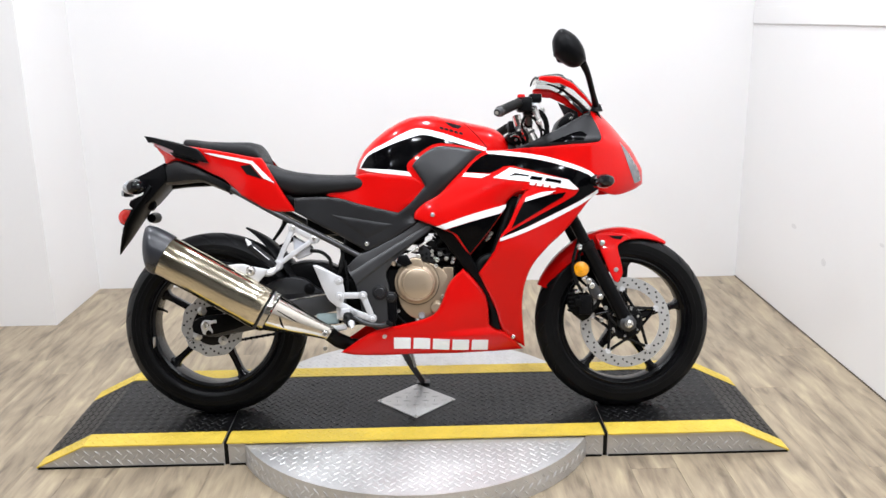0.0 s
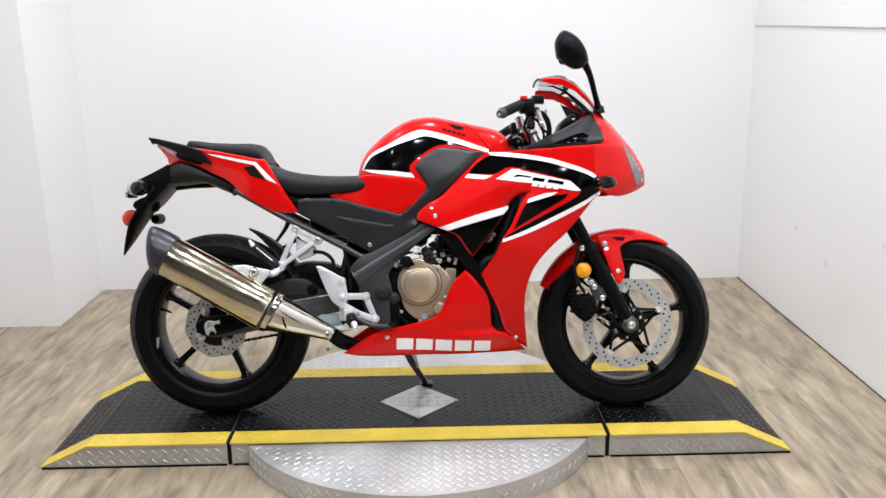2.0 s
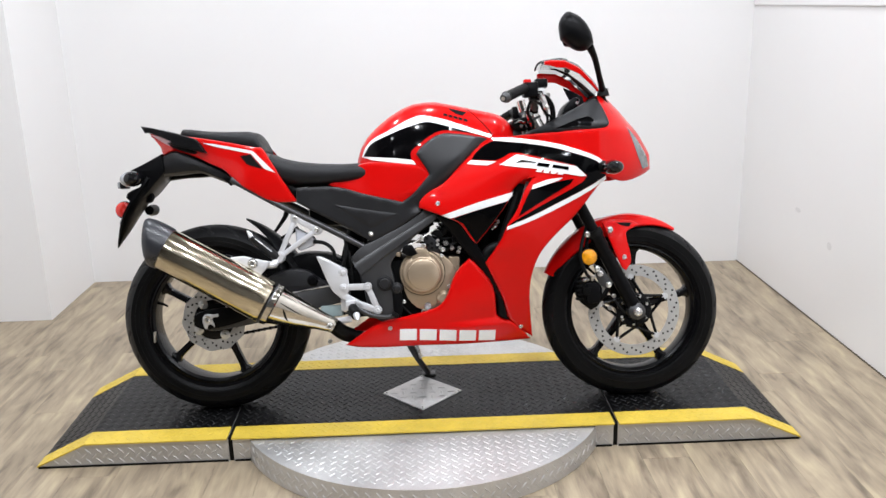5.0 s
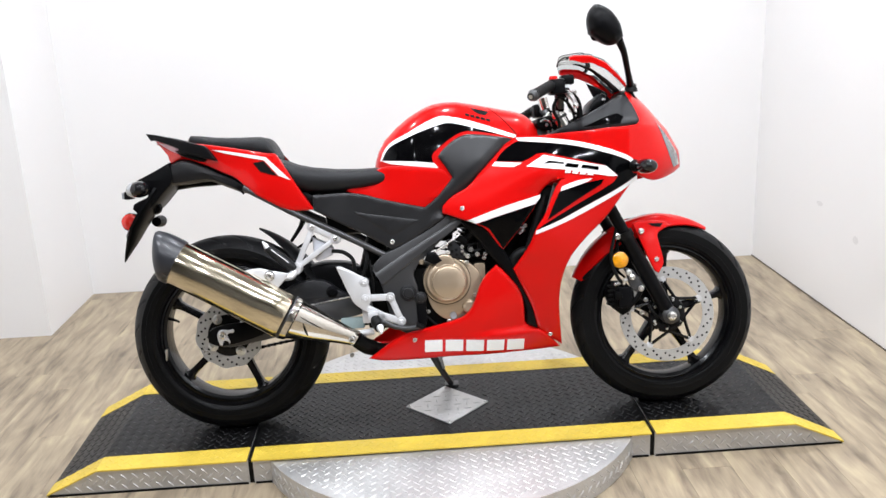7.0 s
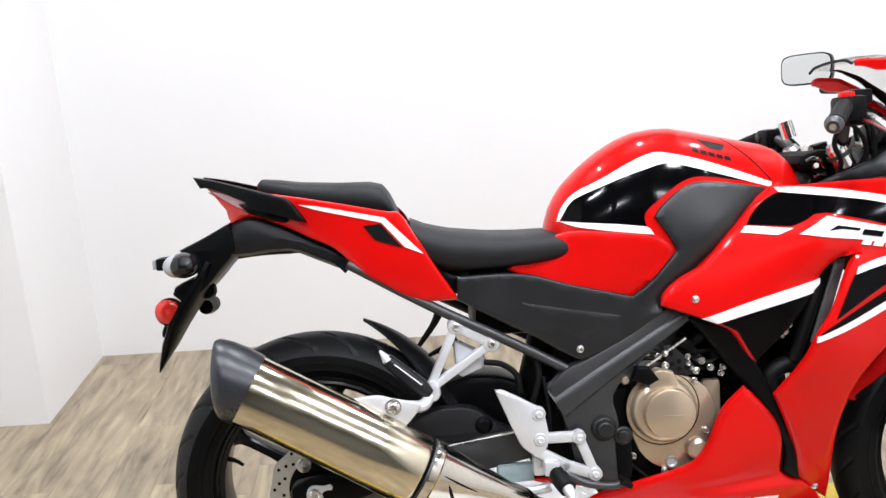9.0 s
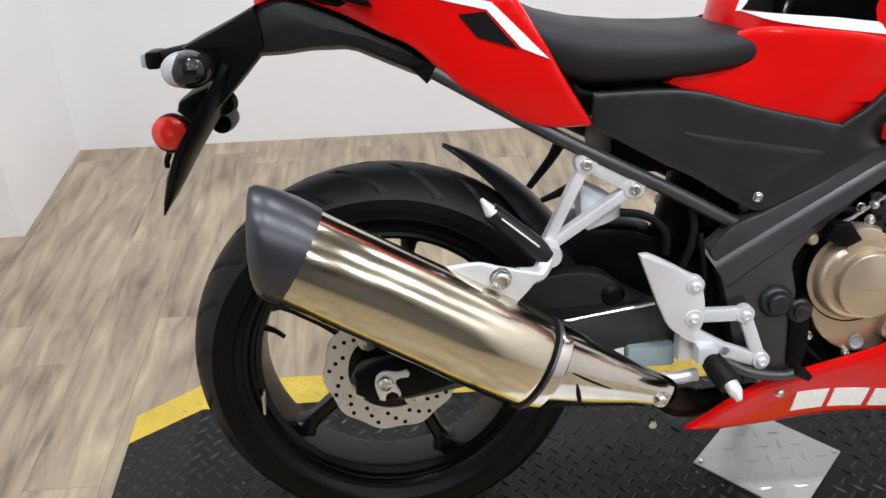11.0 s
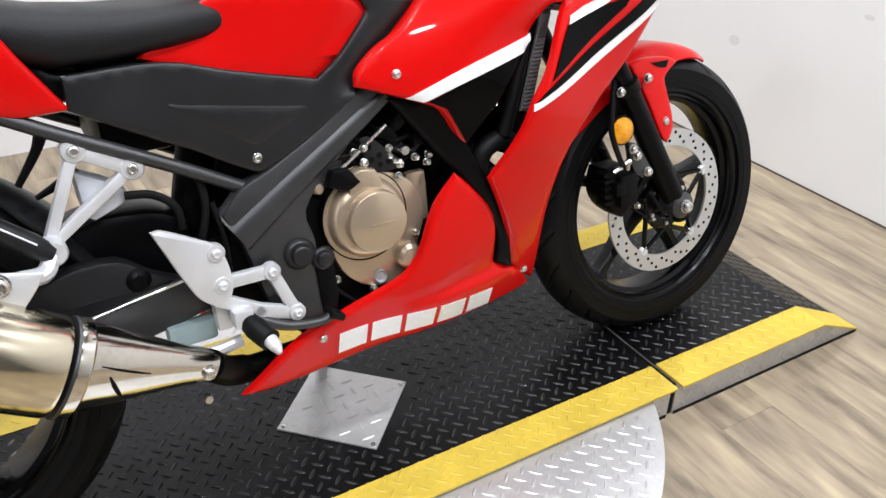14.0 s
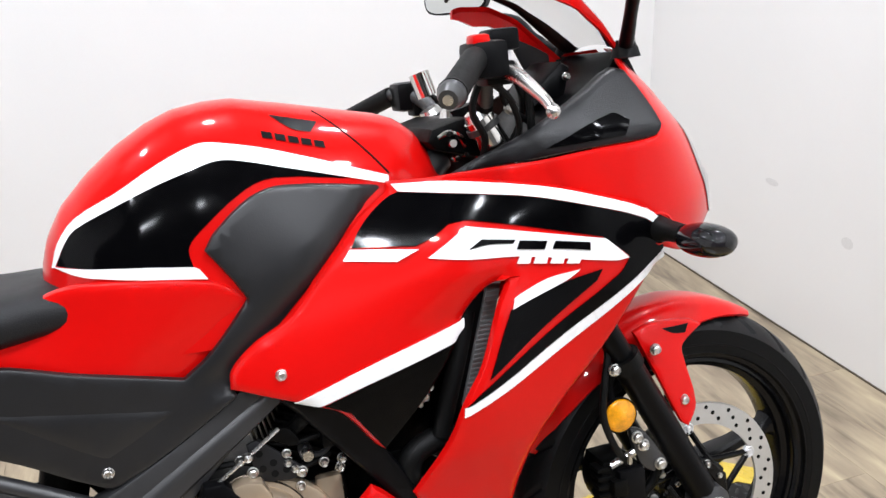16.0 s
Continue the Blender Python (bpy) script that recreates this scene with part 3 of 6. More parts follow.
def wheel(x, y, z, R, W, bead, blocks, spin, valve):
    hub = new("wheel")
    hub.parent = bike
    hub.matrix_basis = pose(x, y, z, 0, spin, 0)
    tyre = part("tyre", tyre_mesh(R, W, bead, blocks), TYRE, hub, "black road tyre with slanted tread grooves")
    tyre.data.materials.append(TYRE_WALL)
    for f in tyre.data.polygons:
        f.material_index = int(math.hypot(f.center.x, f.center.z) < R - 0.030 * W / 0.11)
    w = W * 0.40
    half = [(bead - 0.008, w), (bead + 0.008, w - 0.006), (bead + 0.0095, w + 0.001), (bead + 0.008, w + 0.004), (bead + 0.001, w + 0.003), (bead - 0.004, w - 0.004), (bead - 0.0075, w - 0.005), (bead - 0.010, w - 0.012), (bead - 0.0185, w - 0.017), (bead - 0.0205, w * 0.45)]
    rim = half + [(r, -o) for r, o in reversed(half)]
    part("rim", lathe(rim, (0, 0, 0), 96, closed=True), RIM_BLACK, hub, "gloss black cast alloy rim")
    for k in range(5):
        a = k * 2 * math.pi / 5
        sections = []
        for r, half, dep in ((0.035, 0.022, 0.030), (0.07, 0.0165, 0.024), (0.12, 0.0115, 0.018), (bead - 0.050, 0.0115, 0.016), (bead - 0.032, 0.0135, 0.017), (bead - 0.018, 0.026, 0.020)):
            ring = []
            for q in range(10):
                t = 2 * math.pi * q / 10
                u, v = half * math.copysign(abs(math.cos(t)) ** 0.6, math.cos(t)), dep * math.copysign(abs(math.sin(t)) ** 0.6, math.sin(t))
                ring.append((r * math.cos(a) - u * math.sin(a), v, r * math.sin(a) + u * math.cos(a)))
            sections.append(ring)
        part("spoke", loft(sections), RIM_BLACK, hub)
    part("hub", lathe([(0.0, -0.055), (0.03, -0.055), (0.034, -0.045), (0.046, -0.03), (0.046, 0.03), (0.034, 0.045), (0.03, 0.055), (0, 0.055)], (0, 0, 0), 32), RIM_BLACK, hub)
    turn = Matrix.Rotation(radians(valve), 4, "Y")
    part("valve", tube([tuple(turn @ Vector(p)) for p in ((0.0, -0.006, bead - 0.016), (0.0, -0.012, bead - 0.034), (0.0, -0.026, bead - 0.050))], [0.0055, 0.0045, 0.0035], 8), RUBBER, hub)
    return hub


def brake_disc(hub, y, outer, inner, holes, arms):
    t = 0.0025
    disc = part("brake_disc", lathe([(inner, -t), (outer - 0.001, -t), (outer, 0), (outer - 0.001, t), (inner, t)], (0, y, 0), 96, closed=True), DISC_STEEL, hub, "drilled steel brake disc")
    if not arms:
        for v in disc.data.vertices:
            r = math.hypot(v.co.x, v.co.z)
            wave = 1 + 0.022 * math.cos(10 * math.atan2(v.co.z, v.co.x)) * (r > (outer + inner) / 2)
            v.co.x, v.co.z = v.co.x * wave, v.co.z * wave
    bm = bmesh.new()
    for k in range(holes):
        a = 2 * math.pi * k / holes
        r = inner + (outer - inner) * (0.28, 0.52, 0.76)[k % 3]
        add_lathe(bm, [(0, -t - 0.0004), (0.0035, -t - 0.0004), (0.0035, t + 0.0004), (0, t + 0.0004)], (r * math.cos(a), y, r * math.sin(a)), 10)
    tagged(part("perforation", bm, HOLE, disc), kind="stuff")
    if arms:
        part("carrier", lathe([(0.036, -0.007), (0.052, -0.007), (0.056, -0.004), (0.056, 0.004), (0.036, 0.004)], (0, y, 0), 40, closed=True), RIM_BLACK, disc, "black ring filling the shaded hub opening ring")
        for k in range(6):
            a = 2 * math.pi * (k + 0.2) / 6
            part("carrier_bolt", bolt(0.046 * math.cos(a), y - 0.007, 0.046 * math.sin(a), 0.0048, 0.004), STEEL, disc)
    for k in range(arms):
        a = 2 * math.pi * (k + 0.125) / arms
        d = Vector((math.cos(a), 0, math.sin(a)))
        n = Vector((-math.sin(a), 0, math.cos(a)))
        c = Vector((0, y, 0))
        bm = bmesh.new()
        for e in (-1, 1):
            add_tube(bm, [tuple(c + d * 0.020 + n * 0.050 * e), tuple(c + d * 0.055 + n * 0.028 * e), tuple(c + d * (inner - 0.008) + n * 0.003 * e)], [0.0065, 0.0052, 0.005], 8, 2)
        part("carrier_arm", bm, RIM_BLACK, disc)
        part("float_button", lathe([(0, -0.006), (0.004, -0.006), (0.0045, -0.003), (0.0085, -0.0045), (0.0105, -0.002), (0.0105, 0.003)], tuple(c + d * (inner - 0.003)), 16), CAST_SILVER, disc)
    return disc


REAR, FRONT_AXLE = (-0.682, 0.307), (0.694, 0.290)
rear_wheel = wheel(REAR[0], 0.012, REAR[1], 0.307, 0.140, 0.219, 22, -6, -69)
front_wheel = wheel(FRONT_AXLE[0], 0.0, FRONT_AXLE[1], 0.2945, 0.110, 0.219, 24, -14, -31)
brake_disc(front_wheel, -0.066, 0.151, 0.115, 60, 5)
rear_disc = brake_disc(rear_wheel, -0.074, 0.103, 0.066, 42, 0)
# Black ring added to fill the hub opening, standing for the shade inside
part("carrier", lathe([(0.030, -0.002), (0.060, -0.002), (0.0655, 0.0), (0.0655, 0.004), (0.050, 0.010), (0.030, 0.016)], (0, -0.074, 0), 36, closed=True), RIM_BLACK, rear_disc, "black ring filling the shaded hub opening")
for k in range(4):
    a = math.pi / 2 * (k + 0.3)
    part("carrier_lug", lathe([(0.0001, -0.0045), (0.012, -0.0045), (0.015, -0.0025), (0.015, 0.0025)], (0.060 * math.cos(a), -0.074, 0.060 * math.sin(a)), 20), DISC_STEEL, rear_disc)
    part("carrier_bolt", bolt(0.060 * math.cos(a), -0.0785, 0.060 * math.sin(a), 0.0055, 0.004), STEEL, rear_disc)

# bodywork surfaces
fairing_spline = spread([(0, 0.65, -0.158), (0.056, 0.664, -0.171), (0.1, 0.76, -0.15), (0.228, 0.87, -0.112), (0.3, 0.865, -0.14), (0.29, 0.79, -0.195), (0.41, 0.845, -0.178), (0.268, 0.58, -0.212), (0.35, 0.73, -0.197), (0.51, 0.74, -0.204), (0.585, 0.773, -0.19), (0.2, 0.475, -0.185), (0.34, 0.4, -0.15), (0.315, 0.255, -0.095), (0.36, 0.21, -0.06), (0.44, 0.6, -0.187), (0.57, 0.72, -0.187), (0.17, 0.53, -0.18), (0.15, 0.68, -0.187)])


def FAIRING_FIELD(x, z):
    """The side fairing: behind its air slot it lies further in than before it."""
    d = (x - 0.22) * 0.826 - (z - 0.56) * 0.564
    fade = min(1.0, max(0.0, (0.755 - z) / 0.06)) * min(1.0, max(0.0, (z - 0.47) / 0.05))
    step = 0.024 * math.exp(-((d / 0.085) ** 2)) if d < 0 else -0.010 * math.exp(-((d / 0.10) ** 2))
    return fairing_spline(x, z) + step * fade


SIDE_FAIRING = [(-0.004, 0.652), (0.0, 0.674), (0.032, 0.703), (0.076, 0.727), (0.125, 0.776), (0.187, 0.834), (0.226, 0.856), (0.229, 0.869), (0.30, 0.866), (0.41, 0.847), (0.472, 0.829), (0.557, 0.797), (0.59, 0.768), (0.585, 0.735), (0.555, 0.70), (0.484, 0.612), (0.425, 0.557), (0.375, 0.499), (0.349, 0.431), (0.343, 0.352), (0.358, 0.212), (0.278, 0.279), (0.254, 0.354), (0.199, 0.474), (0.248, 0.547), (0.268, 0.592), (0.297, 0.635), (0.327, 0.701), (0.352, 0.736), (0.32, 0.726), (0.293, 0.700), (0.274, 0.660), (0.230, 0.600), (0.171, 0.526), (0.124, 0.597), (0.093, 0.614), (0.067, 0.625)]
fairing_surf, fairing, fairing_far = pair("side_fairing", SIDE_FAIRING, FAIRING_FIELD, RED, "glossy red side fairing panel", roll=0.008, grid=0.010)

NOSE_EDGE = ([0.70, 0.752, 0.802, 0.869, 0.945, 1.01], [0.735, 0.771, 0.768, 0.731, 0.667, 0.605])


def cowl_field(x, z):
    half = np.interp(z, [0.70, 0.78, 0.88, 0.94, 1.01], [0.175, 0.190, 0.187, 0.153, 0.095])
    x0, xn = 0.56, np.interp(z, *NOSE_EDGE) + 0.002
    if x > x0:
        q = min(1.0, (x - x0) / max(0.02, xn - x0))
        return -half * (1 - q**1.7) ** 0.7
    return 0.003 - np.interp(x, [0.24, 0.30, 0.41, 0.50, x0], [0.112, 0.138, 0.176, half * 0.985, half + 0.003])


UPPER_COWL = [(0.25, 0.866), (0.30, 0.860), (0.41, 0.841), (0.472, 0.823), (0.557, 0.791), (0.592, 0.764), (0.585, 0.735), (0.645, 0.716), (0.724, 0.733), (0.764, 0.752), (0.763, 0.802), (0.726, 0.869), (0.662, 0.945), (0.609, 1.005), (0.588, 1.003), (0.576, 0.984), (0.590, 0.936), (0.598, 0.898), (0.585, 0.885), (0.50, 0.880), (0.43, 0.875), (0.35, 0.872)]
cowl_surf, upper_cowl, _ = pair("upper_cowl", UPPER_COWL, cowl_field, RED, "glossy red front cowl", roll=0.004, grid=0.011)

belly_spline = spread([(-0.25, 0.225, -0.162), (-0.108, 0.273, -0.150), (0.05, 0.33, -0.150), (0.15, 0.48, -0.165), (0.24, 0.30, -0.135), (0.30, 0.255, -0.105), (0.35, 0.21, -0.065), (0.0, 0.215, -0.115), (0.2, 0.212, -0.105), (-0.15, 0.215, -0.14), (0.1, 0.30, -0.155)])


def BELLY_FIELD(x, z):
    """The belly pan: hollow above a crease that runs along its lower band."""
    d = z - 0.272 - 0.04 * (x - 0.18)
    up = min(1.0, max(0.0, (d + 0.006) / 0.026))
    share = min(1.0, max(0.0, (x - 0.03) / 0.12)) * up * up * (3 - 2 * up)
    return belly_spline(x, z) + 0.014 * share * math.exp(-((d / 0.085) ** 2))


BELLY = [(-0.250, 0.224), (-0.146, 0.289), (-0.072, 0.304), (0.04, 0.332), (0.071, 0.362), (0.106, 0.444), (0.150, 0.488), (0.170, 0.470), (0.224, 0.400), (0.236, 0.30), (0.300, 0.262), (0.353, 0.206), (0.11, 0.205), (-0.093, 0.206), (-0.204, 0.213)]
belly_surf, belly, belly_far = pair("belly_pan", BELLY, BELLY_FIELD, RED, "glossy red belly pan", roll=0.010, grid=0.007)

# fuel tank
TANK_X = [-0.202, -0.197, -0.187, -0.166, -0.13, -0.091, -0.05, -0.015, 0.024, 0.06, 0.128, 0.197, 0.25, 0.278, 0.30, 0.318, 0.336]
TANK_TOP = [0.795, 0.822, 0.850, 0.884, 0.920, 0.950, 0.974, 0.988, 0.9935, 0.994, 0.980, 0.964, 0.952, 0.941, 0.922, 0.895, 0.862]
TANK_HALF = ([-0.202, -0.197, -0.187, -0.172, -0.14, -0.08, 0.0, 0.1, 0.2, 0.26, 0.31, 0.336], [0.030, 0.050, 0.068, 0.084, 0.106, 0.124, 0.133, 0.138, 0.128, 0.116, 0.092, 0.07])
TANK_LOW = 0.70


def tank_top(x):
    return float(np.interp(x, TANK_X, TANK_TOP))


def tank_field(x, z):
    u = min(0.999, max(0.0, (z - TANK_LOW) / (tank_top(x) - TANK_LOW)))
    return -float(np.interp(x, *TANK_HALF)) * math.sqrt(1 - u**3.0)


sections = []
for x in np.r_[np.linspace(-0.202, -0.16, 10), np.linspace(-0.15, 0.336, 40)]:
    w, h = float(np.interp(x, *TANK_HALF)), tank_top(x)
    ring = []
    for k in range(41):
        a = math.pi * k / 40
        u = math.sin(a) ** 0.9
        c = math.sqrt(max(0, 1 - u**3.0))
        ring.append((x, -math.copysign(w * c, math.cos(a)), TANK_LOW + (h - TANK_LOW) * u))
    sections.append(ring)
tank = P("fuel_tank", loft(sections), RED, "glossy red fuel tank", smooth=50)

KNEE_FIELD = spread([(-0.39, 0.70, -0.118), (-0.16, 0.573, -0.127), (-0.25, 0.68, -0.124), (-0.05, 0.66, -0.137), (0.0, 0.64, -0.145), (0.03, 0.76, -0.144), (-0.17, 0.695, -0.129), (0.0, 0.83, -0.136), (0.1, 0.88, -0.125), (0.225, 0.86, -0.118), (0.12, 0.8, -0.147), (0.08, 0.72, -0.15)])
knee_spline = KNEE_FIELD


def KNEE_FIELD(x, z):
    """The knee cover with a chamfer along its front edge."""
    d = ((x - 0.0) * 0.672 - (z - 0.645) * 0.740) / 1.0
    near = max(0.0, 0.036 + d)
    return knee_spline(x, z) + (0.45 * near if z > 0.66 else 0.45 * near * max(0.0, (z - 0.64) / 0.02))


SIDE_COVER = [(-0.391, 0.727), (-0.263, 0.726), (-0.173, 0.701), (-0.055, 0.672), (-0.018, 0.70), (0.033, 0.757), (0.018, 0.784), (-0.007, 0.822), (0.008, 0.842), (0.056, 0.877), (0.10, 0.885), (0.225, 0.866), (0.228, 0.852), (0.185, 0.832), (0.146, 0.794), (0.076, 0.722), (0.005, 0.655), (0.0, 0.637), (-0.149, 0.552), (-0.182, 0.562), (-0.248, 0.602), (-0.32, 0.640), (-0.392, 0.681)]
cover_surf, side_cover, _ = pair("side_cover", SIDE_COVER, KNEE_FIELD, PLASTIC, "matte dark grey plastic side cover", roll=0.005)
TANK_FLANK = [(-0.292, 0.732), (-0.167, 0.686), (-0.056, 0.663), (-0.028, 0.684), (0.044, 0.752), (0.026, 0.768), (-0.008, 0.786), (-0.14, 0.801), (-0.19, 0.795), (-0.26, 0.757)]
flank_surf, flank, _ = pair("tank_flank", TANK_FLANK, spread([(-0.29, 0.735, -0.108), (-0.17, 0.69, -0.116), (-0.056, 0.665, -0.122), (0.04, 0.755, -0.134), (-0.01, 0.79, -0.139), (-0.15, 0.79, -0.112), (-0.2, 0.76, -0.100), (-0.10, 0.73, -0.127)]), RED, "glossy red lower tank flank", roll=0.008)

# tail
TAIL_FIELD = spread([(-0.865, 0.935, -0.055), (-0.826, 0.86, -0.05), (-0.70, 0.90, -0.095), (-0.62, 0.80, -0.105), (-0.6, 0.882, -0.108), (-0.50, 0.857, -0.118), (-0.466, 0.685, -0.118), (-0.39, 0.682, -0.120), (-0.52, 0.77, -0.128)])
TAIL = [(-0.866, 0.936), (-0.838, 0.906), (-0.827, 0.885), (-0.826, 0.857), (-0.782, 0.872), (-0.718, 0.850), (-0.662, 0.820), (-0.617, 0.796), (-0.569, 0.747), (-0.532, 0.723), (-0.466, 0.685), (-0.388, 0.682), (-0.434, 0.756), (-0.469, 0.818), (-0.494, 0.858), (-0.515, 0.862), (-0.60, 0.884), (-0.702, 0.908), (-0.782, 0.924)]
tail_surf, tail, tail_far = pair("tail_cowl", TAIL, TAIL_FIELD, RED, "glossy red tail cowl", roll=0.008)


def saddle(name, xs, top, low, half, label, drop=0.6):
    sections = []
    for x in np.linspace(xs[0], xs[-1], 36):
        t, b, w = (float(np.interp(x, xs, v)) for v in (top, low, half))
        ring = []
        for k in range(32):
            a = 2 * math.pi * k / 32
            c, s = math.cos(a), math.sin(a)
            ring.append((x, w * math.copysign(abs(c) ** 0.55, c), (t + b) / 2 + (t - b) / 2 * math.copysign(abs(s) ** 0.7, s)))
        sections.append(ring)
    return P(name, loft(sections), VINYL, label, smooth=60)


saddle("rider_seat", [-0.475, -0.46, -0.45, -0.393, -0.317, -0.25, -0.192, -0.159, -0.135, -0.127], [0.838, 0.832, 0.826, 0.812, 0.803, 0.800, 0.801, 0.793, 0.778, 0.765], [0.770, 0.75, 0.74, 0.728, 0.728, 0.732, 0.738, 0.745, 0.752, 0.758], [0.105, 0.112, 0.116, 0.124, 0.126, 0.121, 0.112, 0.104, 0.090, 0.062], "black textured vinyl rider seat")
saddle("pillion_seat", [-0.763, -0.757, -0.727, -0.682, -0.607, -0.542, -0.515, -0.500, -0.486], [0.948, 0.955, 0.951, 0.942, 0.934, 0.930, 0.922, 0.898, 0.862], [0.930, 0.915, 0.905, 0.89, 0.872, 0.855, 0.85, 0.85, 0.85], [0.05, 0.068, 0.078, 0.088, 0.098, 0.104, 0.104, 0.104, 0.10], "black textured vinyl pillion seat")

# raised field on the side cover
for side in (-1, 1):
    bm, _ = sheet([(-0.345, 0.700), (-0.20, 0.672), (-0.03, 0.645), (-0.012, 0.652), (-0.148, 0.578), (-0.172, 0.582), (-0.245, 0.632)], cover_surf, 0.004, 0.020, 0.012, side, proud=0.0015)
    part("raised_field", bm, PLASTIC, side_cover, "raised textured field")

# painted stripes and marks
PINK_LENS = surface("pale_red_lens", (0.75, 0.45, 0.5), 0.12, vary=0.1, coat=0.8)
decal("white_stripe", [(0.233, 0.866), (0.30, 0.863), (0.41, 0.844), (0.472, 0.826), (0.555, 0.794), (0.585, 0.768), (0.578, 0.760), (0.55, 0.783), (0.47, 0.812), (0.383, 0.836), (0.238, 0.857)], fairing_surf, WHITE_DECAL, fairing, "white painted stripe", lift=0.003, far=fairing_far)
decal("black_band", [(0.238, 0.856), (0.383, 0.835), (0.47, 0.811), (0.55, 0.782), (0.579, 0.759), (0.582, 0.735), (0.525, 0.702), (0.431, 0.657), (0.345, 0.618), (0.270, 0.590), (0.29, 0.604), (0.40, 0.661), (0.505, 0.717), (0.521, 0.737), (0.482, 0.770), (0.312, 0.8155), (0.284, 0.8145), (0.262, 0.802), (0.240, 0.7935), (0.166, 0.7985), (0.178, 0.816), (0.200, 0.836), (0.226, 0.852)], fairing_surf, BLACK_GLOSS, fairing, "gloss black painted band", far=fairing_far)
decal("white_panel", [(0.250, 0.7785), (0.304, 0.8095), (0.486, 0.767), (0.519, 0.736), (0.497, 0.736), (0.369, 0.762), (0.309, 0.7695)], fairing_surf, WHITE_DECAL, fairing, "white painted name panel", lift=0.0028, far=fairing_far)
decal("white_sliver", [(0.163, 0.797), (0.242, 0.7895), (0.214, 0.778), (0.152, 0.785)], fairing_surf, WHITE_DECAL, fairing, lift=0.003, far=fairing_far)
decal("white_wedge", [(0.346, 0.700), (0.351, 0.713), (0.40, 0.729), (0.445, 0.733), (0.424, 0.722)], fairing_surf, WHITE_DECAL, fairing, lift=0.0042, far=fairing_far)
decal("black_wedge", [(0.343, 0.699), (0.424, 0.720), (0.477, 0.728), (0.468, 0.714), (0.379, 0.663), (0.303, 0.619), (0.328, 0.672)], fairing_surf, BLACK_GLOSS, fairing, "gloss black painted wedge", lift=0.003, far=fairing_far)
decal("low_stripe", [(0.267, 0.588), (0.345, 0.617), (0.431, 0.656), (0.525, 0.701), (0.583, 0.735), (0.583, 0.724), (0.53, 0.690), (0.442, 0.645), (0.35, 0.605), (0.265, 0.577)], fairing_surf, WHITE_DECAL, fairing, "white painted stripe", lift=0.0024, far=fairing_far)
decal("rear_stripe", [(0.066, 0.626), (0.18, 0.664), (0.290, 0.693), (0.288, 0.682), (0.274, 0.666), (0.166, 0.637), (0.094, 0.616)], fairing_surf, WHITE_DECAL, fairing, "white painted stripe", lift=0.0032, far=fairing_far)
decal("rear_black", [(0.101, 0.6158), (0.166, 0.636), (0.272, 0.665), (0.266, 0.653), (0.228, 0.602), (0.1735, 0.5355), (0.132, 0.5998)], fairing_surf, BLACK_GLOSS, fairing, "gloss black painted corner", lift=0.0032, far=fairing_far)
for mark in ([(0.300, 0.783), (0.319, 0.792), (0.364, 0.784), (0.360, 0.7800), (0.326, 0.7845)], [(0.364, 0.772), (0.370, 0.782), (0.406, 0.776), (0.401, 0.766)], [(0.412, 0.765), (0.417, 0.7745), (0.463, 0.766), (0.462, 0.7555), (0.440, 0.7605)]):
    decal("model_mark", mark, fairing_surf, BLACK_GLOSS, fairing, "plain black bar", lift=0.0044)
for k in range(4):
    x = 0.362 + 0.022 * k
    z = 0.766 - 0.022 * k * 0.155
    decal("model_mark", [(x, z - 0.012), (x + 0.017, z - 0.0145), (x + 0.021, z - 0.006), (x + 0.005, z - 0.004)], fairing_surf, WHITE_DECAL, fairing, "plain white bar", lift=0.0044)
for k in range(5):
    x = -0.079 + 0.0635 * k
    z0, z1 = 0.229 - 0.0032 * k, 0.2675 - 0.0038 * k
    w = 0.054
    decal("name_mark", [(x, z0), (x + w, z0 - 0.0026), (x + w + 0.002, z1 - 0.003), (x + 0.002, z1)], belly_surf, WHITE_DECAL, belly, "plain white block", lift=0.0016)

tank_parts = [
    ("tank_stripe", [(-0.183, 0.818), (-0.172, 0.846), (-0.147, 0.874), (-0.096, 0.899), (-0.043, 0.927), (0.005, 0.945), (0.034, 0.943), (0.099, 0.926), (0.236, 0.876), (0.234, 0.866), (0.104, 0.905), (0.047, 0.921), (0.022, 0.923), (-0.013, 0.914), (-0.055, 0.901), (-0.106, 0.881), (-0.147, 0.8625), (-0.163, 0.846), (-0.1785, 0.8195)], WHITE_DECAL, "white painted tank stripe", 0.0022),
    ("tank_low_stripe", [(-0.181, 0.8195), (-0.021, 0.804), (-0.008, 0.788), (-0.145, 0.807)], WHITE_DECAL, "white painted tank stripe", 0.0032),
    ("tank_black", [(-0.1765, 0.8205), (-0.162, 0.847), (-0.147, 0.8635), (-0.106, 0.882), (-0.055, 0.902), (-0.013, 0.915), (0.022, 0.924), (0.047, 0.922), (0.104, 0.906), (0.18, 0.881), (0.09, 0.895), (0.052, 0.886), (-0.009, 0.844), (-0.024, 0.826), (-0.022, 0.803)], BLACK_GLOSS, "gloss black painted tank panel", 0.0014),
]
for name, outline, material, label, lift in tank_parts:
    for side in (-1, 1):
        bm, _ = sheet(outline, tank_field, 0.002, 0, 0.008, side, proud=lift, steps=3)
        part(name, bm, material, tank, label)
